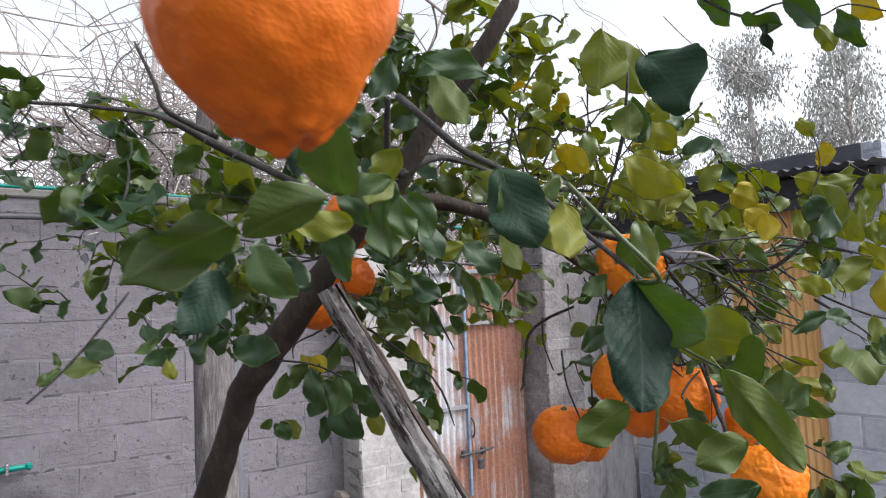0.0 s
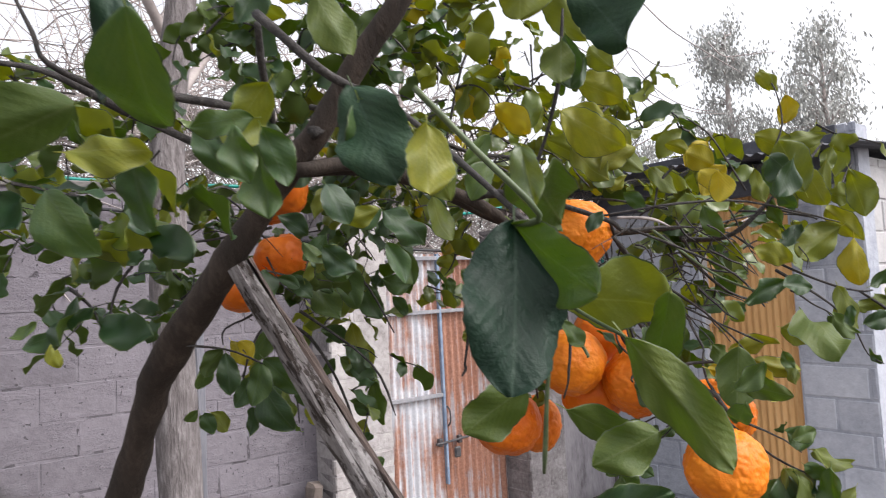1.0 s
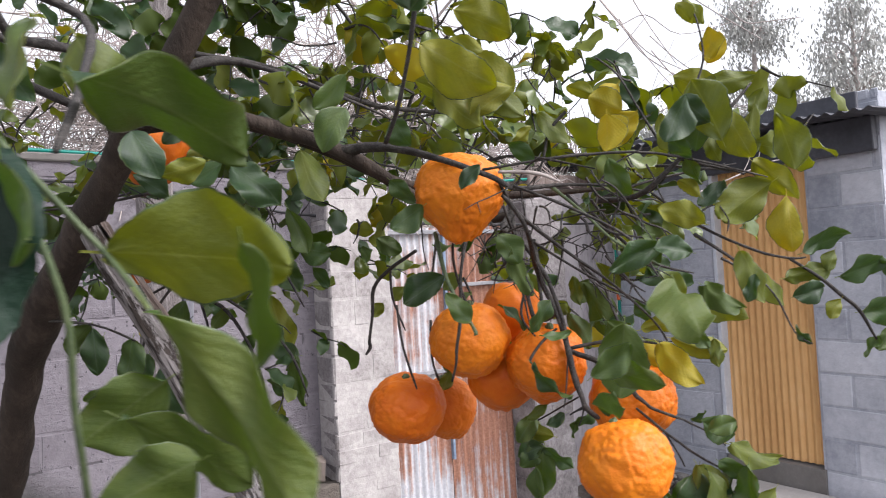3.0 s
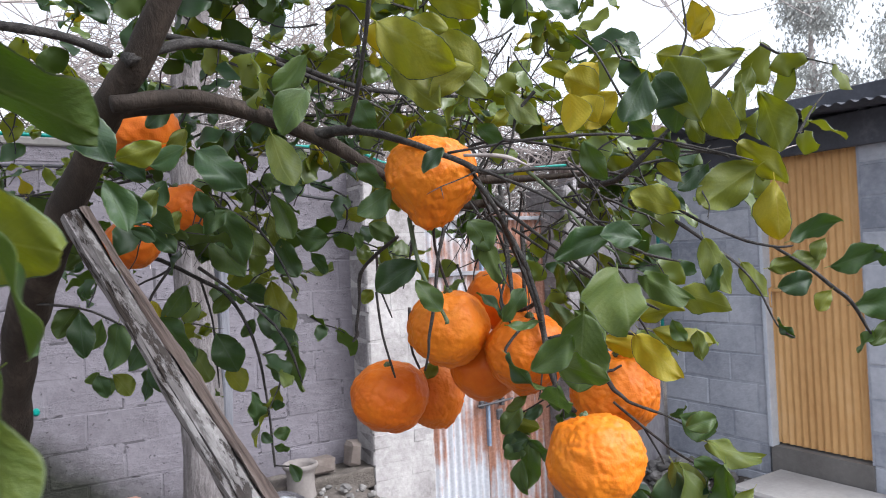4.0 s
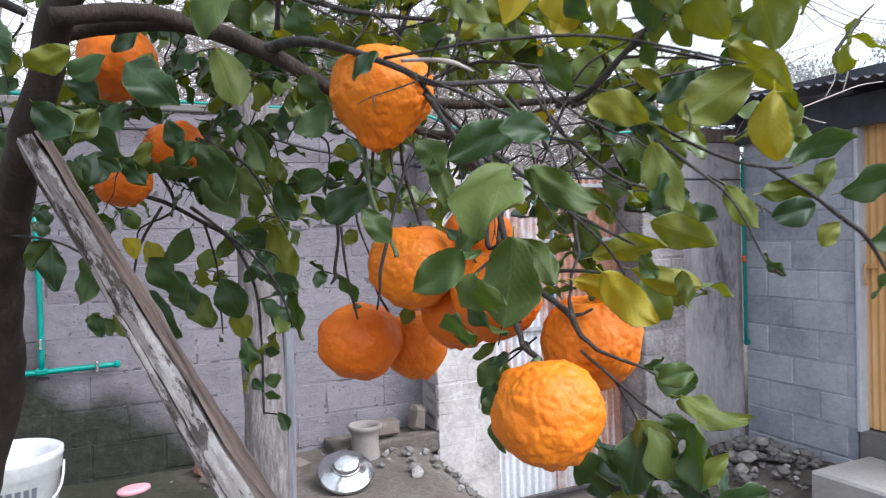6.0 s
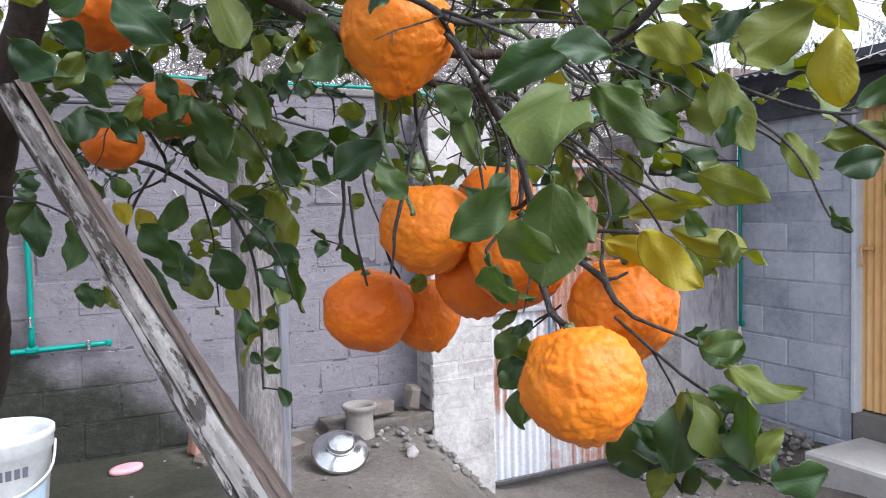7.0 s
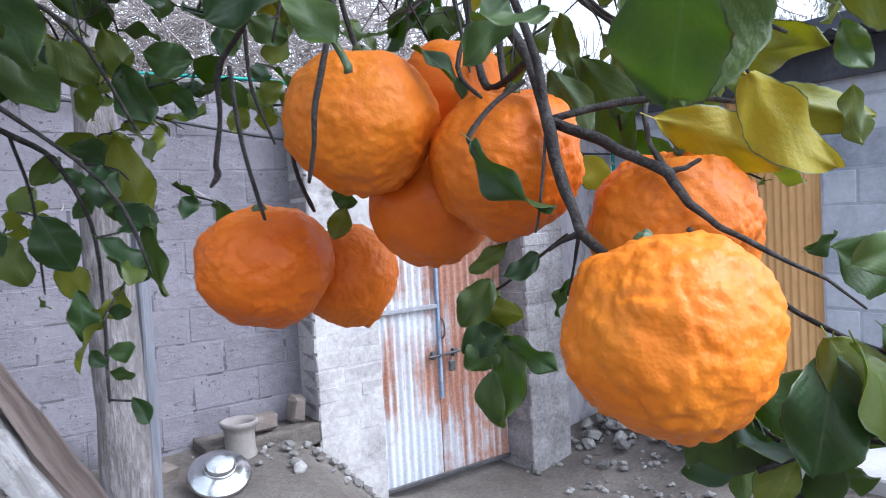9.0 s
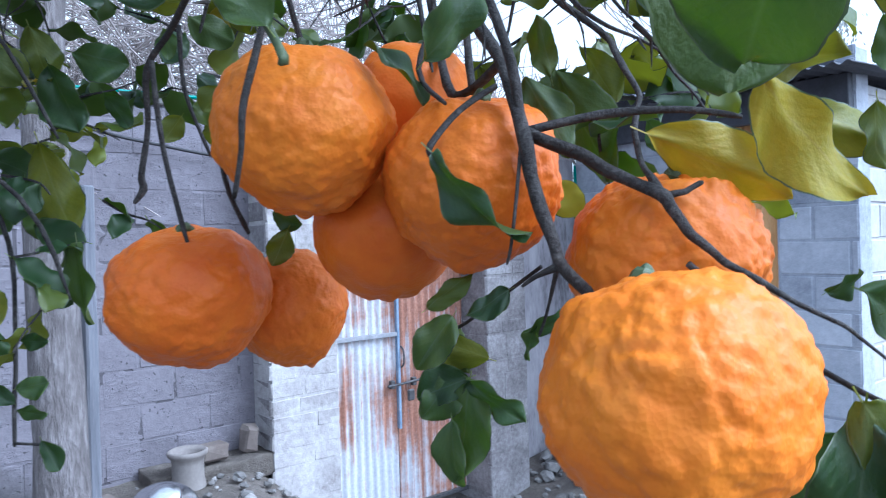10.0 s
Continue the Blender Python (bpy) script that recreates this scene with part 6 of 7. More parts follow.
leaf((0.738, 0.521, 1.336), (0.731, 0.524, 1.294), -51, 0.50, 0)
leaf((0.737, 0.522, 1.338), (0.757, 0.506, 1.318), 124, 0.40, 0)
leaf((0.753, 0.493, 1.363), (0.748, 0.495, 1.347), -13, 0.60, 0)
leaf((0.765, 0.380, 1.335), (0.748, 0.391, 1.304), -58, 0.62, 0)
leaf((0.725, 0.358, 1.355), (0.739, 0.346, 1.324), -89, 0.60, 1)
leaf((0.737, 0.356, 1.376), (0.753, 0.345, 1.381), 77, 0.60, 0)
leaf((0.746, 0.402, 1.302), (0.747, 0.401, 1.285), -108, 0.60, 0)
leaf((0.735, 0.374, 1.312), (0.724, 0.380, 1.293), 113, 0.60, 1)
leaf((0.688, 0.484, 1.374), (0.702, 0.475, 1.386), -125, 0.50, 0)
leaf((0.698, 0.453, 1.381), (0.686, 0.461, 1.373), -53, 0.60, 0)
leaf((0.617, 0.845, 1.381), (0.638, 0.830, 1.371), 78, 0.50, 0)
leaf((0.590, 0.800, 1.324), (0.589, 0.802, 1.360), -9, 0.60, 0)
leaf((0.351, 0.309, 1.575), (0.364, 0.302, 1.544), -90, 0.60, 1)
leaf((0.462, 0.347, 1.700), (0.461, 0.352, 1.660), 50, 0.75, 1)
leaf((0.519, 0.370, 1.668), (0.522, 0.371, 1.634), -177, 0.55, 0)
leaf((0.306, 0.372, 1.590), (0.282, 0.389, 1.587), -83, 0.50, 0)
leaf((0.290, 0.408, 1.595), (0.305, 0.399, 1.566), 91, 0.45, 0)
leaf((0.328, 0.418, 1.592), (0.332, 0.418, 1.549), 145, 0.50, 0)
leaf((0.218, 0.315, 1.556), (0.240, 0.299, 1.555), -101, 0.50, 1)
leaf((0.237, 0.313, 1.557), (0.243, 0.311, 1.530), 126, 0.50, 0)
leaf((0.218, 0.353, 1.549), (0.234, 0.344, 1.525), 92, 0.60, 0)
leaf((0.212, 0.631, 1.492), (0.191, 0.634, 1.497), -68, 0.80, 0, 1)
leaf((0.203, 0.632, 1.484), (0.177, 0.635, 1.481), -57, 0.66, 1, 3)
leaf((0.261, 0.699, 1.500), (0.244, 0.712, 1.489), -72, 0.50, 0)
leaf((0.281, 0.710, 1.491), (0.255, 0.729, 1.480), -97, 0.50, 0)
leaf((0.273, 0.716, 1.482), (0.279, 0.713, 1.462), -112, 0.60, 1)
leaf((0.600, 0.435, 1.668), (0.631, 0.414, 1.650), -75, 0.60, 1)
leaf((0.554, 0.410, 1.631), (0.591, 0.385, 1.603), -71, 0.60, 1)
leaf((0.605, 0.387, 1.605), (0.584, 0.404, 1.588), 80, 0.60, 1)
leaf((0.330, 0.336, 1.655), (0.312, 0.350, 1.645), -92, 0.50, 0)
leaf((0.330, 0.312, 1.636), (0.302, 0.332, 1.648), -90, 0.45, 0)
leaf((0.321, 0.391, 1.670), (0.311, 0.400, 1.645), -104, 0.60, 0)
leaf((0.342, 0.376, 1.659), (0.358, 0.368, 1.627), -97, 0.60, 0)
leaf((0.334, 0.448, 1.612), (0.352, 0.438, 1.583), 94, 0.50, 0)
leaf((0.542, 0.736, 1.551), (0.564, 0.726, 1.494), 95, 0.50, 0)
leaf((0.569, 0.654, 1.558), (0.584, 0.647, 1.516), 121, 0.50, 0)
leaf((0.500, 0.827, 1.444), (0.532, 0.807, 1.403), 102, 0.60, 0)
leaf((0.489, 0.836, 1.425), (0.474, 0.851, 1.392), -102, 0.60, 0)
leaf((0.452, 0.862, 1.446), (0.441, 0.873, 1.414), -111, 0.55, 0)
leaf((0.478, 0.841, 1.465), (0.489, 0.835, 1.444), -97, 0.70, 2)
leaf((0.490, 0.839, 1.391), (0.487, 0.844, 1.358), -98, 0.50, 0)
leaf((0.447, 0.871, 1.387), (0.455, 0.867, 1.363), 83, 0.70, 0)
leaf((0.500, 0.830, 1.411), (0.528, 0.814, 1.363), 92, 0.60, 0)
leaf((0.701, 0.413, 1.642), (0.717, 0.402, 1.636), 148, 0.40, 0)
leaf((0.757, 0.368, 1.680), (0.770, 0.361, 1.662), -87, 0.50, 1)
leaf((0.772, 0.362, 1.634), (0.778, 0.355, 1.656), -102, 0.75, 2)
leaf((0.712, 0.395, 1.620), (0.697, 0.407, 1.600), 96, 0.70, 2)
leaf((0.715, 0.382, 1.598), (0.700, 0.395, 1.574), 99, 0.70, 2)
leaf((0.744, 0.371, 1.623), (0.769, 0.354, 1.607), -67, 0.60, 1)
leaf((0.738, 0.340, 1.602), (0.731, 0.348, 1.565), -79, 0.65, 0)
leaf((0.746, 0.335, 1.592), (0.762, 0.326, 1.559), -64, 0.60, 1)
leaf((0.782, 0.331, 1.619), (0.751, 0.354, 1.615), 93, 0.40, 1)
leaf((0.755, 0.304, 1.584), (0.766, 0.299, 1.547), -46, 0.60, 1)
leaf((0.607, 0.427, 1.698), (0.587, 0.437, 1.746), 61, 0.60, 1)
leaf((0.301, 0.270, 1.572), (0.309, 0.267, 1.542), 85, 0.60, 0)
leaf((0.275, 0.316, 1.571), (0.279, 0.314, 1.549), 100, 0.60, 0)
leaf((0.295, 0.338, 1.577), (0.303, 0.333, 1.552), 98, 0.60, 0)
leaf((0.318, 0.381, 1.611), (0.302, 0.395, 1.578), 40, 0.60, 1)
leaf((0.611, 0.406, 1.670), (0.596, 0.416, 1.687), 57, 0.70, 1)
leaf((0.605, 0.413, 1.635), (0.582, 0.430, 1.637), 74, 0.60, 1)
leaf((0.620, 0.403, 1.606), (0.595, 0.421, 1.632), 77, 0.60, 1)
leaf((0.595, 0.423, 1.600), (0.570, 0.441, 1.618), 70, 0.60, 1)
leaf((0.533, 0.366, 1.654), (0.514, 0.381, 1.642), -87, 0.90, 0)
leaf((0.699, 0.383, 1.576), (0.689, 0.389, 1.593), 67, 0.90, 2)
leaf((0.703, 0.385, 1.598), (0.685, 0.398, 1.609), 72, 0.80, 2)
leaf((0.751, 0.345, 1.652), (0.752, 0.346, 1.630), 36, 0.80, 2)
leaf((0.755, 0.360, 1.659), (0.746, 0.366, 1.675), 49, 0.60, 1)
leaf((0.721, 0.329, 1.580), (0.705, 0.339, 1.597), -115, 0.90, 0)
leaf((0.727, 0.325, 1.568), (0.711, 0.334, 1.608), 48, 0.70, 1)
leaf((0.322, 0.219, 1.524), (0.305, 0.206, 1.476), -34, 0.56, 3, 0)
leaf((0.322, 0.219, 1.524), (0.325, 0.191, 1.502), 108, 0.62, 0, 1)
leaf((0.341, 0.219, 1.501), (0.374, 0.201, 1.496), -63, 0.62, 1, 2)
leaf((0.361, 0.194, 1.501), (0.368, 0.208, 1.475), 59, 0.42, 0, 3)
leaf((0.345, 0.199, 1.489), (0.364, 0.179, 1.450), -76, 0.34, 0, 4)
leaf((0.362, 0.260, 1.468), (0.343, 0.275, 1.452), 75, 0.66, 0, 2)
leaf((0.344, 0.224, 1.466), (0.368, 0.213, 1.449), -56, 0.42, 0, 1)
leaf((0.330, 0.222, 1.549), (0.325, 0.212, 1.528), 38, 0.42, 1, 3)
leaf((0.337, 0.227, 1.540), (0.388, 0.261, 1.530), -23, 0.40, 0, 4)
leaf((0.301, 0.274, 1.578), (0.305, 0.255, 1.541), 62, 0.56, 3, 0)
leaf((0.310, 0.244, 1.559), (0.305, 0.238, 1.535), 164, 0.60, 1, 2)
leaf((0.507, 0.363, 1.659), (0.502, 0.361, 1.631), 160, 0.85, 0)
leaf((0.329, 0.201, 1.443), (0.346, 0.187, 1.446), 83, 0.60, 0)
leaf((0.351, 0.194, 1.461), (0.336, 0.207, 1.452), 98, 0.70, 0)
leaf((0.633, 0.334, 1.458), (0.628, 0.336, 1.416), 121, 0.62, 0, 0)
leaf((0.588, 0.306, 1.428), (0.602, 0.320, 1.413), -160, 0.62, 0, 2)
leaf((0.590, 0.310, 1.440), (0.597, 0.280, 1.433), -91, 0.48, 0)
leaf((0.568, 0.300, 1.439), (0.584, 0.289, 1.454), 92, 0.55, 0)
leaf((0.213, 0.270, 1.560), (0.187, 0.286, 1.546), 62, 0.70, 0)
leaf((0.175, 0.260, 1.547), (0.146, 0.290, 1.529), 50, 0.45, 0)
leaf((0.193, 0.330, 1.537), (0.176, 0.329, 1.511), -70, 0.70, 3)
leaf((0.235, 0.305, 1.604), (0.258, 0.340, 1.574), -179, 0.50, 0)
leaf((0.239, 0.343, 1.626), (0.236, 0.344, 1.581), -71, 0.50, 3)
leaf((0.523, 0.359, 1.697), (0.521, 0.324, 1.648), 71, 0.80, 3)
leaf((0.594, 0.269, 1.483), (0.566, 0.237, 1.461), 173, 0.55, 0)
leaf((0.590, 0.251, 1.481), (0.620, 0.251, 1.469), -76, 0.40, 0)
leaf((0.791, 0.514, 1.477), (0.789, 0.483, 1.421), -107, 0.40, 0)
leaf((0.802, 0.517, 1.479), (0.787, 0.523, 1.459), 92, 0.62, 0)
leaf((0.819, 0.522, 1.494), (0.827, 0.507, 1.464), -85, 0.50, 1)
leaf((0.845, 0.502, 1.457), (0.855, 0.493, 1.437), 114, 0.60, 0)
leaf((0.669, 0.408, 1.793), (0.684, 0.387, 1.761), 126, 0.60, 0)
leaf((0.679, 0.373, 1.763), (0.682, 0.337, 1.745), 143, 0.50, 0)
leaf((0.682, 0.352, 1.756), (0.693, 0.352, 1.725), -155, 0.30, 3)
leaf((0.692, 0.341, 1.772), (0.696, 0.315, 1.737), 102, 0.55, 0)
leaf((0.711, 0.325, 1.747), (0.723, 0.316, 1.723), -86, 0.50, 1)
leaf((0.707, 0.304, 1.751), (0.715, 0.288, 1.715), 126, 0.50, 0)
leaf((0.726, 0.301, 1.764), (0.732, 0.280, 1.740), 109, 0.60, 2)
leaf((0.173, 0.621, 1.485), (0.169, 0.622, 1.497), -59, 0.45, 0)
leaf((0.174, 0.621, 1.484), (0.158, 0.622, 1.474), -56, 0.50, 0)
# sprigs that fill the crown: middle, spread, number, twig length, yellow share
fill((0.763, 0.777, 1.786), 0.130, 0.130, 22, 0.080, 0.88)
fill((0.800, 0.724, 1.663), 0.150, 0.080, 16, 0.080, 0.85)
fill((0.640, 0.874, 1.570), 0.190, 0.085, 26, 0.080, 0.50)
fill((0.409, 0.931, 1.578), 0.180, 0.080, 20, 0.090, 0.25)
fill((0.257, 0.870, 1.703), 0.150, 0.080, 24, 0.080, 0.35)
fill((0.510, 0.716, 1.766), 0.130, 0.100, 16, 0.090, 0.40)
fill((0.942, 0.502, 1.597), 0.130, 0.060, 8, 0.080, 0.85)
fill((0.824, 0.474, 1.481), 0.070, 0.050, 7, 0.070, 0.60)
fill((0.488, 0.734, 1.785), 0.120, 0.070, 30, 0.080, 0.15)
fill((0.620, 0.601, 1.725), 0.110, 0.080, 18, 0.070, 0.92)
fill((0.710, 0.577, 1.635), 0.100, 0.050, 10, 0.070, 0.90)
fill((0.620, 0.834, 1.646), 0.140, 0.060, 20, 0.080, 0.20)
fill((0.848, 0.488, 1.585), 0.050, 0.040, 8, 0.060, 0.90)
fill((0.216, 0.597, 1.611), 0.050, 0.030, 8, 0.050, 0.10)
fill((0.284, 0.551, 1.572), 0.050, 0.030, 8, 0.050, 0.10)
fill((0.872, 0.591, 1.669), 0.150, 0.080, 16, 0.080, 0.80)
fill((0.725, 0.835, 1.722), 0.150, 0.080, 20, 0.090, 0.60)
fill((0.521, 0.996, 1.769), 0.160, 0.080, 14, 0.090, 0.60)
fill((0.552, 0.994, 1.475), 0.110, 0.090, 7, 0.080, 0.60)
fill((0.825, 0.669, 1.485), 0.100, 0.060, 6, 0.080, 0.60)
fill((0.869, 0.479, 1.552), 0.080, 0.050, 5, 0.070, 0.90)
fill((0.755, 0.351, 1.316), 0.030, 0.024, 3, 0.050, 0.60)
fill((0.865, 0.593, 1.519), 0.100, 0.060, 6, 0.080, 0.70)
fill((0.358, 0.997, 1.532), 0.120, 0.050, 8, 0.080, 0.20)
fill((0.636, 0.825, 1.425), 0.045, 0.060, 5, 0.070, 0.40)
# fine dead twigs: middle, spread, number, length
bare_twigs((0.693, 0.478, 1.510), 0.060, 0.040, 22, 0.060)
bare_twigs((0.687, 0.571, 1.551), 0.080, 0.040, 14, 0.060)
bare_twigs((0.730, 0.437, 1.518), 0.080, 0.040, 14, 0.060)
bare_twigs((0.596, 0.787, 1.567), 0.080, 0.060, 14, 0.060)
bare_twigs((0.689, 0.620, 1.651), 0.140, 0.080, 34, 0.080)
bare_twigs((0.262, 0.804, 1.706), 0.140, 0.080, 30, 0.080)
bare_twigs((0.497, 0.781, 1.564), 0.080, 0.060, 16, 0.070)
bare_twigs((0.719, 0.432, 1.553), 0.100, 0.050, 20, 0.070)
bare_twigs((0.823, 0.616, 1.693), 0.140, 0.060, 18, 0.080)

for k, tone in enumerate(("dark glossy", "yellow-green", "yellowed")):
    me = mesh_of("foliage", STUFF[k])
    me.materials.append(LEAF_TOP[k])
    me.materials.append(LEAF_UNDER[k])
    me.materials.append(LEAF_RIM)
    ob = new("foliage", me)
    ob.parent = tree
    tagged(ob, tone + " citrus leaves in the inner crown", kind="stuff")
tagged(part("fine_twig", STUFFTWIG, TWIGBARK, tree), "fine twigs of the inner crown", kind="stuff")


# ---- trees behind ----
def grow(bm, p, way, length, radius, depth, rnd, droop, spread, tips):
    pts = []
    n = 4
    for i in range(n + 1):
        pts.append((p.x, p.y, p.z, radius * (1 - 0.4 * i / n)))
        if i < n:
            way = (way + Vector((rnd.gauss(0, spread * 0.35), rnd.gauss(0, spread * 0.35), rnd.gauss(0, spread * 0.3) - droop))).normalized()
            p = p + way * length / n
    tube_bm(pts, 5 if radius < 0.02 else 7, bm)
    if depth == 0:
        tips.append((p, way))
        return
    for k in range(rnd.choice((2, 3, 3))):
        side = (way + Vector((rnd.gauss(0, spread), rnd.gauss(0, spread), rnd.gauss(0, spread * 0.7)))).normalized()
        at = Vector(pts[rnd.choice((2, 3, 4))][:3])
        grow(bm, at, side, length * rnd.uniform(0.55, 0.85), radius * 0.55, depth - 1, rnd, droop, spread, tips)


def back_trunk():
    t = thing("pole_tree", "straight tree trunk with pale furrowed bark by the wall", "tree")
    bm = tube_bm([(0.972, 2.685, 0.1, 0.112), (0.968, 2.685, 0.4, 0.084), (0.962, 2.685, 1.0, 0.074), (0.950, 2.69, 1.6, 0.066), (0.962, 2.70, 2.2, 0.061), (1.05, 2.70, 2.9, 0.052), (1.07, 2.72, 3.6, 0.043)], 20, None, 0.12)
    part("trunk", bm, GREYBARK, t, "", True)
    rnd, tips = random.Random(5), []
    bm = bmesh.new()
    for k in range(7):
        grow(bm, Vector((1.08, 3.0, 2.35 + 0.2 * k)), Vector((rnd.uniform(-1, 1), rnd.uniform(-0.6, 0.8), rnd.uniform(0.1, 0.9))).normalized(), 0.9, 0.024, 3, rnd, 0.02, 0.55, tips)
    tagged(part("bough", bm, DEADWOOD, t, "", True), "bare grey winter limbs", kind="stuff")


def bare_tree(x, y, base, height, seed, count, label):
    t = thing("bare_tree", label, "tree")
    rnd, tips = random.Random(seed), []
    part("trunk", tube_bm([(x, y, base, 0.12), (x + 0.1, y, base + height * 0.3, 0.09), (x + 0.05, y, base + height * 0.55, 0.06), (x + 0.15, y, base + height * 0.8, 0.03)], 10, None, 0.15), DEADWOOD, t, "", True)
    bm = bmesh.new()
    for k in range(count):
        z = base + height * rnd.uniform(0.25, 0.8)
        grow(bm, Vector((x + 0.08, y, z)), Vector((rnd.uniform(-1, 1), rnd.uniform(-1, 1), rnd.uniform(-0.1, 0.9))).normalized(), height * 0.3, 0.022, 3, rnd, 0.03, 0.5, tips)
    tagged(part("bough", bm, DEADWOOD, t, "", True), "tangle of bare limbs and twigs", kind="stuff")


def thicket(name, x0, x1, y0, y1, z0, z1, n, seed, label):
    """Dry brushwood behind the wall: nobody could count the stems."""
    rnd = random.Random(seed)
    bm = bmesh.new()
    for k in range(n):
        p = Vector((rnd.uniform(x0, x1), rnd.uniform(y0, y1), z0 + (z1 - z0) * rnd.random() ** 1.3))
        way = Vector((rnd.gauss(0, 0.8), rnd.gauss(0, 0.5), rnd.gauss(0.1, 0.7))).normalized()
        pts = []
        for i in range(4):
            pts.append((p.x, p.y, p.z, rnd.uniform(0.0016, 0.0055)))
            way = (way + Vector((rnd.gauss(0, .2), rnd.gauss(0, .2), rnd.gauss(-0.05, .2)))).normalized()
            p = p + way * rnd.uniform(0.10, 0.25)
        tube_bm(pts, 4, bm)
    tagged(part(name, bm, DEADWOOD, None, "", True), label, "brushwood", kind="stuff")


def gum_tree(x, y, height, width, seed, label):
    t = thing("gum_tree", label, "tree")
    rnd, tips = random.Random(seed), []
    part("trunk", tube_bm([(x, y, 0, 0.25), (x + 0.2, y, height * 0.4, 0.16), (x, y, height * 0.75, 0.08), (x + 0.1, y, height * 0.97, 0.02)], 8, None, 0.1), DEADWOOD, t, "", True)
    bm = bmesh.new()
    for k in range(40):
        u = rnd.uniform(0.18, 0.97)
        reach = width * (0.45 + 1.5 * (1 - u) ** 0.8) * rnd.uniform(0.6, 1.2)
        grow(bm, Vector((x, y, height * u)), Vector((rnd.uniform(-1, 1), rnd.uniform(-1, 1), rnd.uniform(0.3, 1.0))).normalized(), reach * 0.55, 0.035, 2, rnd, 0.05, 0.5, tips)
    tagged(part("bough", bm, DEADWOOD, t, "", True), "thin grey limbs", kind="stuff")
    verts, faces = [], []
    for p, way in tips:
        for k in range(34):
            q = p + Vector((rnd.gauss(0, 0.22), rnd.gauss(0, 0.22), rnd.gauss(-0.12, 0.30)))
            d = Vector((rnd.gauss(0, 0.4), rnd.gauss(0, 0.4), -1)).normalized() * rnd.uniform(0.10, 0.24)
            s = d.cross(Vector((rnd.uniform(-1, 1), rnd.uniform(-1, 1), 0.1))).normalized() * 0.03
            n = len(verts)
            verts += [q, q + d * 0.5 + s, q + d, q + d * 0.5 - s]
            faces.append((n, n + 1, n + 2, n + 3))
    me = bpy.data.meshes.new("crown")
    me.from_pydata([tuple(v) for v in verts], [], faces)
    me.materials.append(HAZEGUM)
    crown = new("crown", me)
    crown.parent = t
    tagged(crown, "thin drooping grey-green foliage with gaps", kind="stuff")


back_trunk()
thicket("brushwood", -2.5, 0.6, 4.15, 5.0, 1.9, 2.55, 700, 5, "low dry brushwood behind the yard wall")
thicket("brushwood", 0.6, 4.0, 4.15, 5.0, 1.8, 2.9, 2600, 3, "tangled dry brushwood piled behind the yard wall")
thicket("brushwood", 3.7, 5.0, 4.05, 4.6, 2.0, 2.45, 420, 6, "dark dry twigs tangled in the corner by the shed eave")
thicket("brushwood", 1.0, 3.2, 4.3, 5.2, 2.3, 3.3, 700, 4, "dry climbing stems above the yard wall")
bare_tree(1.6, 6.5, 0.0, 4.6, 8, 12, "leafless grey tree standing behind the yard wall")
bare_tree(-0.6, 7.0, 0.0, 5.0, 9, 12, "leafless grey tree with spreading twigs behind the wall")
bare_tree(5.4, 7.8, 0.0, 5.6, 10, 12, "leafless tree with long thin drooping twigs behind the shed")
drooping = [ob for ob in bpy.data.objects if ob.name.startswith("bare_tree") and not ob.parent][-1]
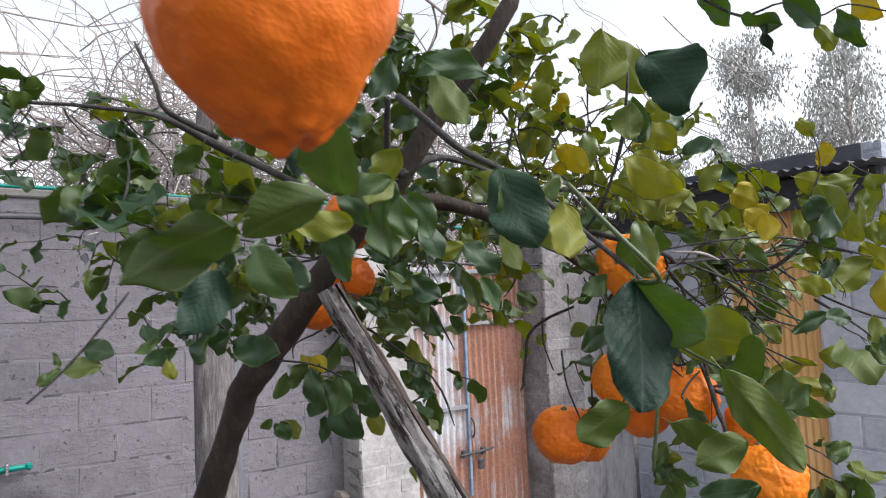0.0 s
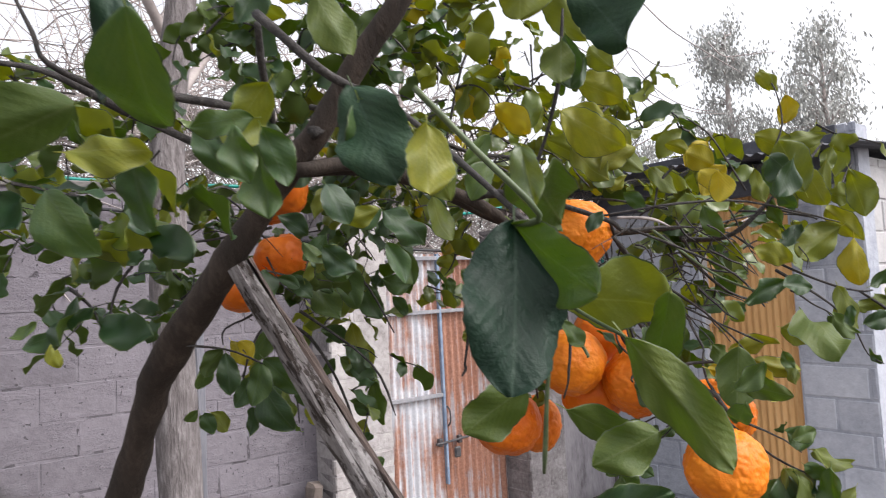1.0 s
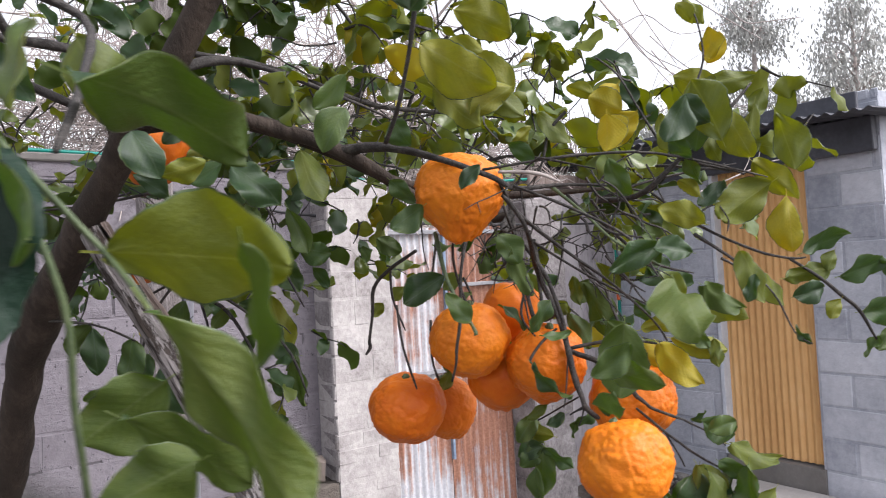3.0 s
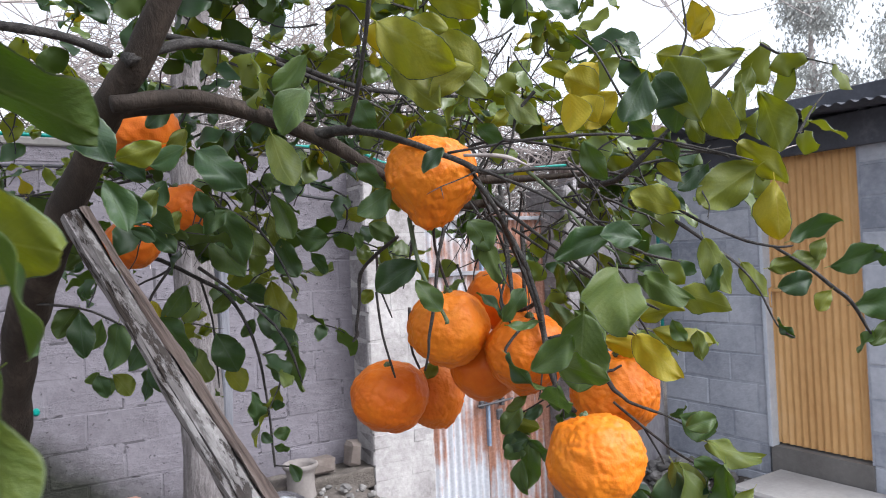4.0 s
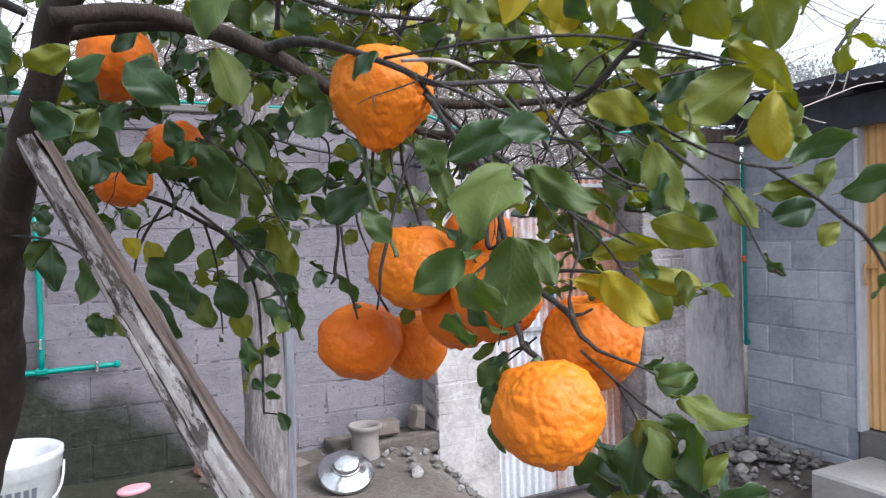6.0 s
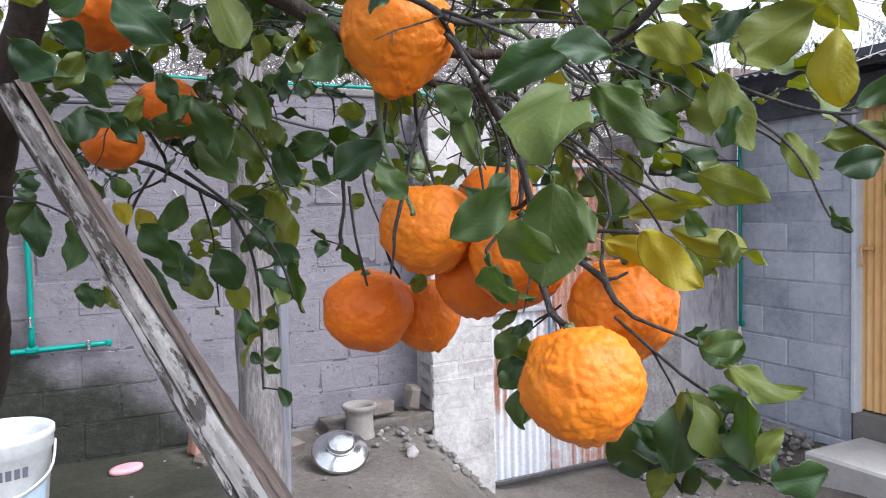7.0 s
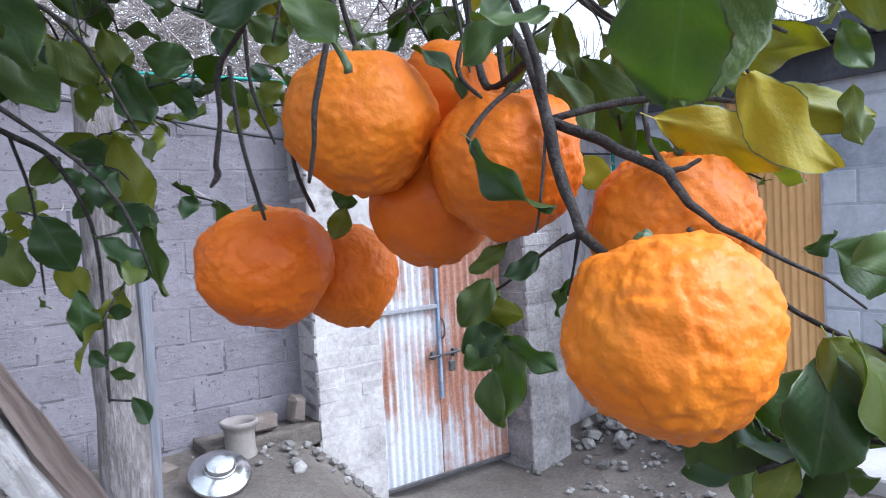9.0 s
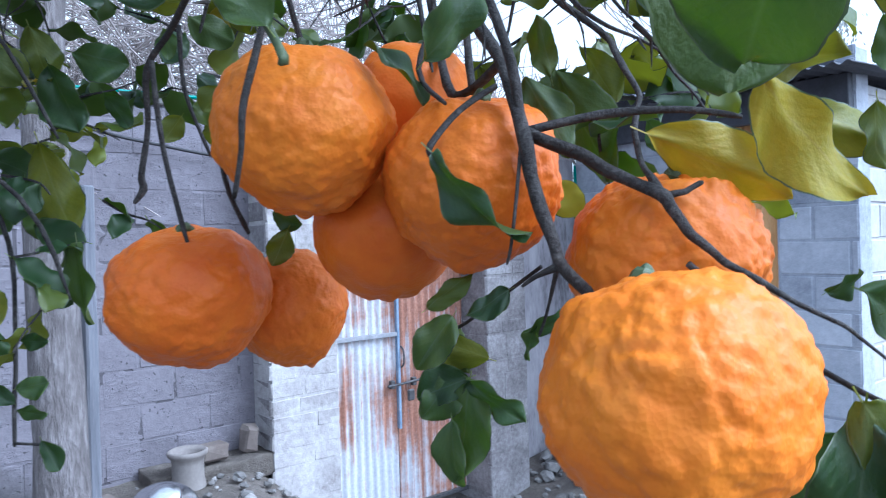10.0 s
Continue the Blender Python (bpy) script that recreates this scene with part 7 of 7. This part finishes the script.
for way in ([(5.78, 4.97, 4.33, 0.0080), (6.05, 4.83, 3.96, 0.0070), (6.30, 4.70, 3.64, 0.0061), (6.59, 4.54, 3.46, 0.0051), (6.92, 4.36, 3.31, 0.0042), (7.26, 4.17, 3.28, 0.0032)],
            [(6.17, 4.75, 4.21, 0.0060), (6.35, 4.66, 3.87, 0.0053), (6.59, 4.54, 3.48, 0.0046)],
            [(6.35, 4.67, 3.64, 0.0070), (6.58, 4.55, 3.35, 0.0062), (6.92, 4.37, 3.17, 0.0053), (7.20, 4.21, 3.00, 0.0045), (7.46, 4.07, 3.02, 0.0036)],
            [(5.08, 4.40, 4.05, 0.0070), (5.24, 4.29, 3.78, 0.0062), (5.44, 4.16, 3.46, 0.0053), (5.64, 4.03, 3.14, 0.0045), (5.76, 3.95, 2.98, 0.0036)],
            [(5.12, 4.39, 3.74, 0.0060), (5.32, 4.24, 3.60, 0.0053), (5.53, 4.08, 3.68, 0.0046), (5.77, 3.91, 3.49, 0.0038), (6.14, 3.62, 3.57, 0.0031)],
            [(5.61, 3.99, 4.12, 0.0070), (5.81, 3.85, 3.85, 0.0062), (6.06, 3.68, 3.63, 0.0053), (6.34, 3.48, 3.40, 0.0045)],
            [(5.15, 4.40, 3.23, 0.0050), (5.36, 4.23, 3.42, 0.0044), (5.53, 4.08, 3.66, 0.0038)],
            [(6.23, 4.96, 4.04, 0.0080), (6.41, 4.86, 3.70, 0.0070), (6.70, 4.71, 3.47, 0.0061), (7.04, 4.54, 3.29, 0.0051), (7.33, 4.39, 3.11, 0.0042), (7.55, 4.28, 3.06, 0.0032)],
            [(6.52, 4.81, 3.86, 0.0060), (6.85, 4.64, 3.54, 0.0053), (7.14, 4.49, 3.40, 0.0046), (7.39, 4.36, 3.37, 0.0038)],
            [(6.44, 4.84, 3.15, 0.0040), (6.32, 4.90, 2.79, 0.0035)],
            [(7.10, 4.24, 4.06, 0.0070), (7.25, 4.16, 3.91, 0.0062), (7.46, 4.04, 3.92, 0.0053), (7.80, 3.85, 3.96, 0.0045)]):
    part("twig", tube_bm(way, 5, None, 0.1), DEADWOOD, drooping, "long thin drooping bare twig", True)
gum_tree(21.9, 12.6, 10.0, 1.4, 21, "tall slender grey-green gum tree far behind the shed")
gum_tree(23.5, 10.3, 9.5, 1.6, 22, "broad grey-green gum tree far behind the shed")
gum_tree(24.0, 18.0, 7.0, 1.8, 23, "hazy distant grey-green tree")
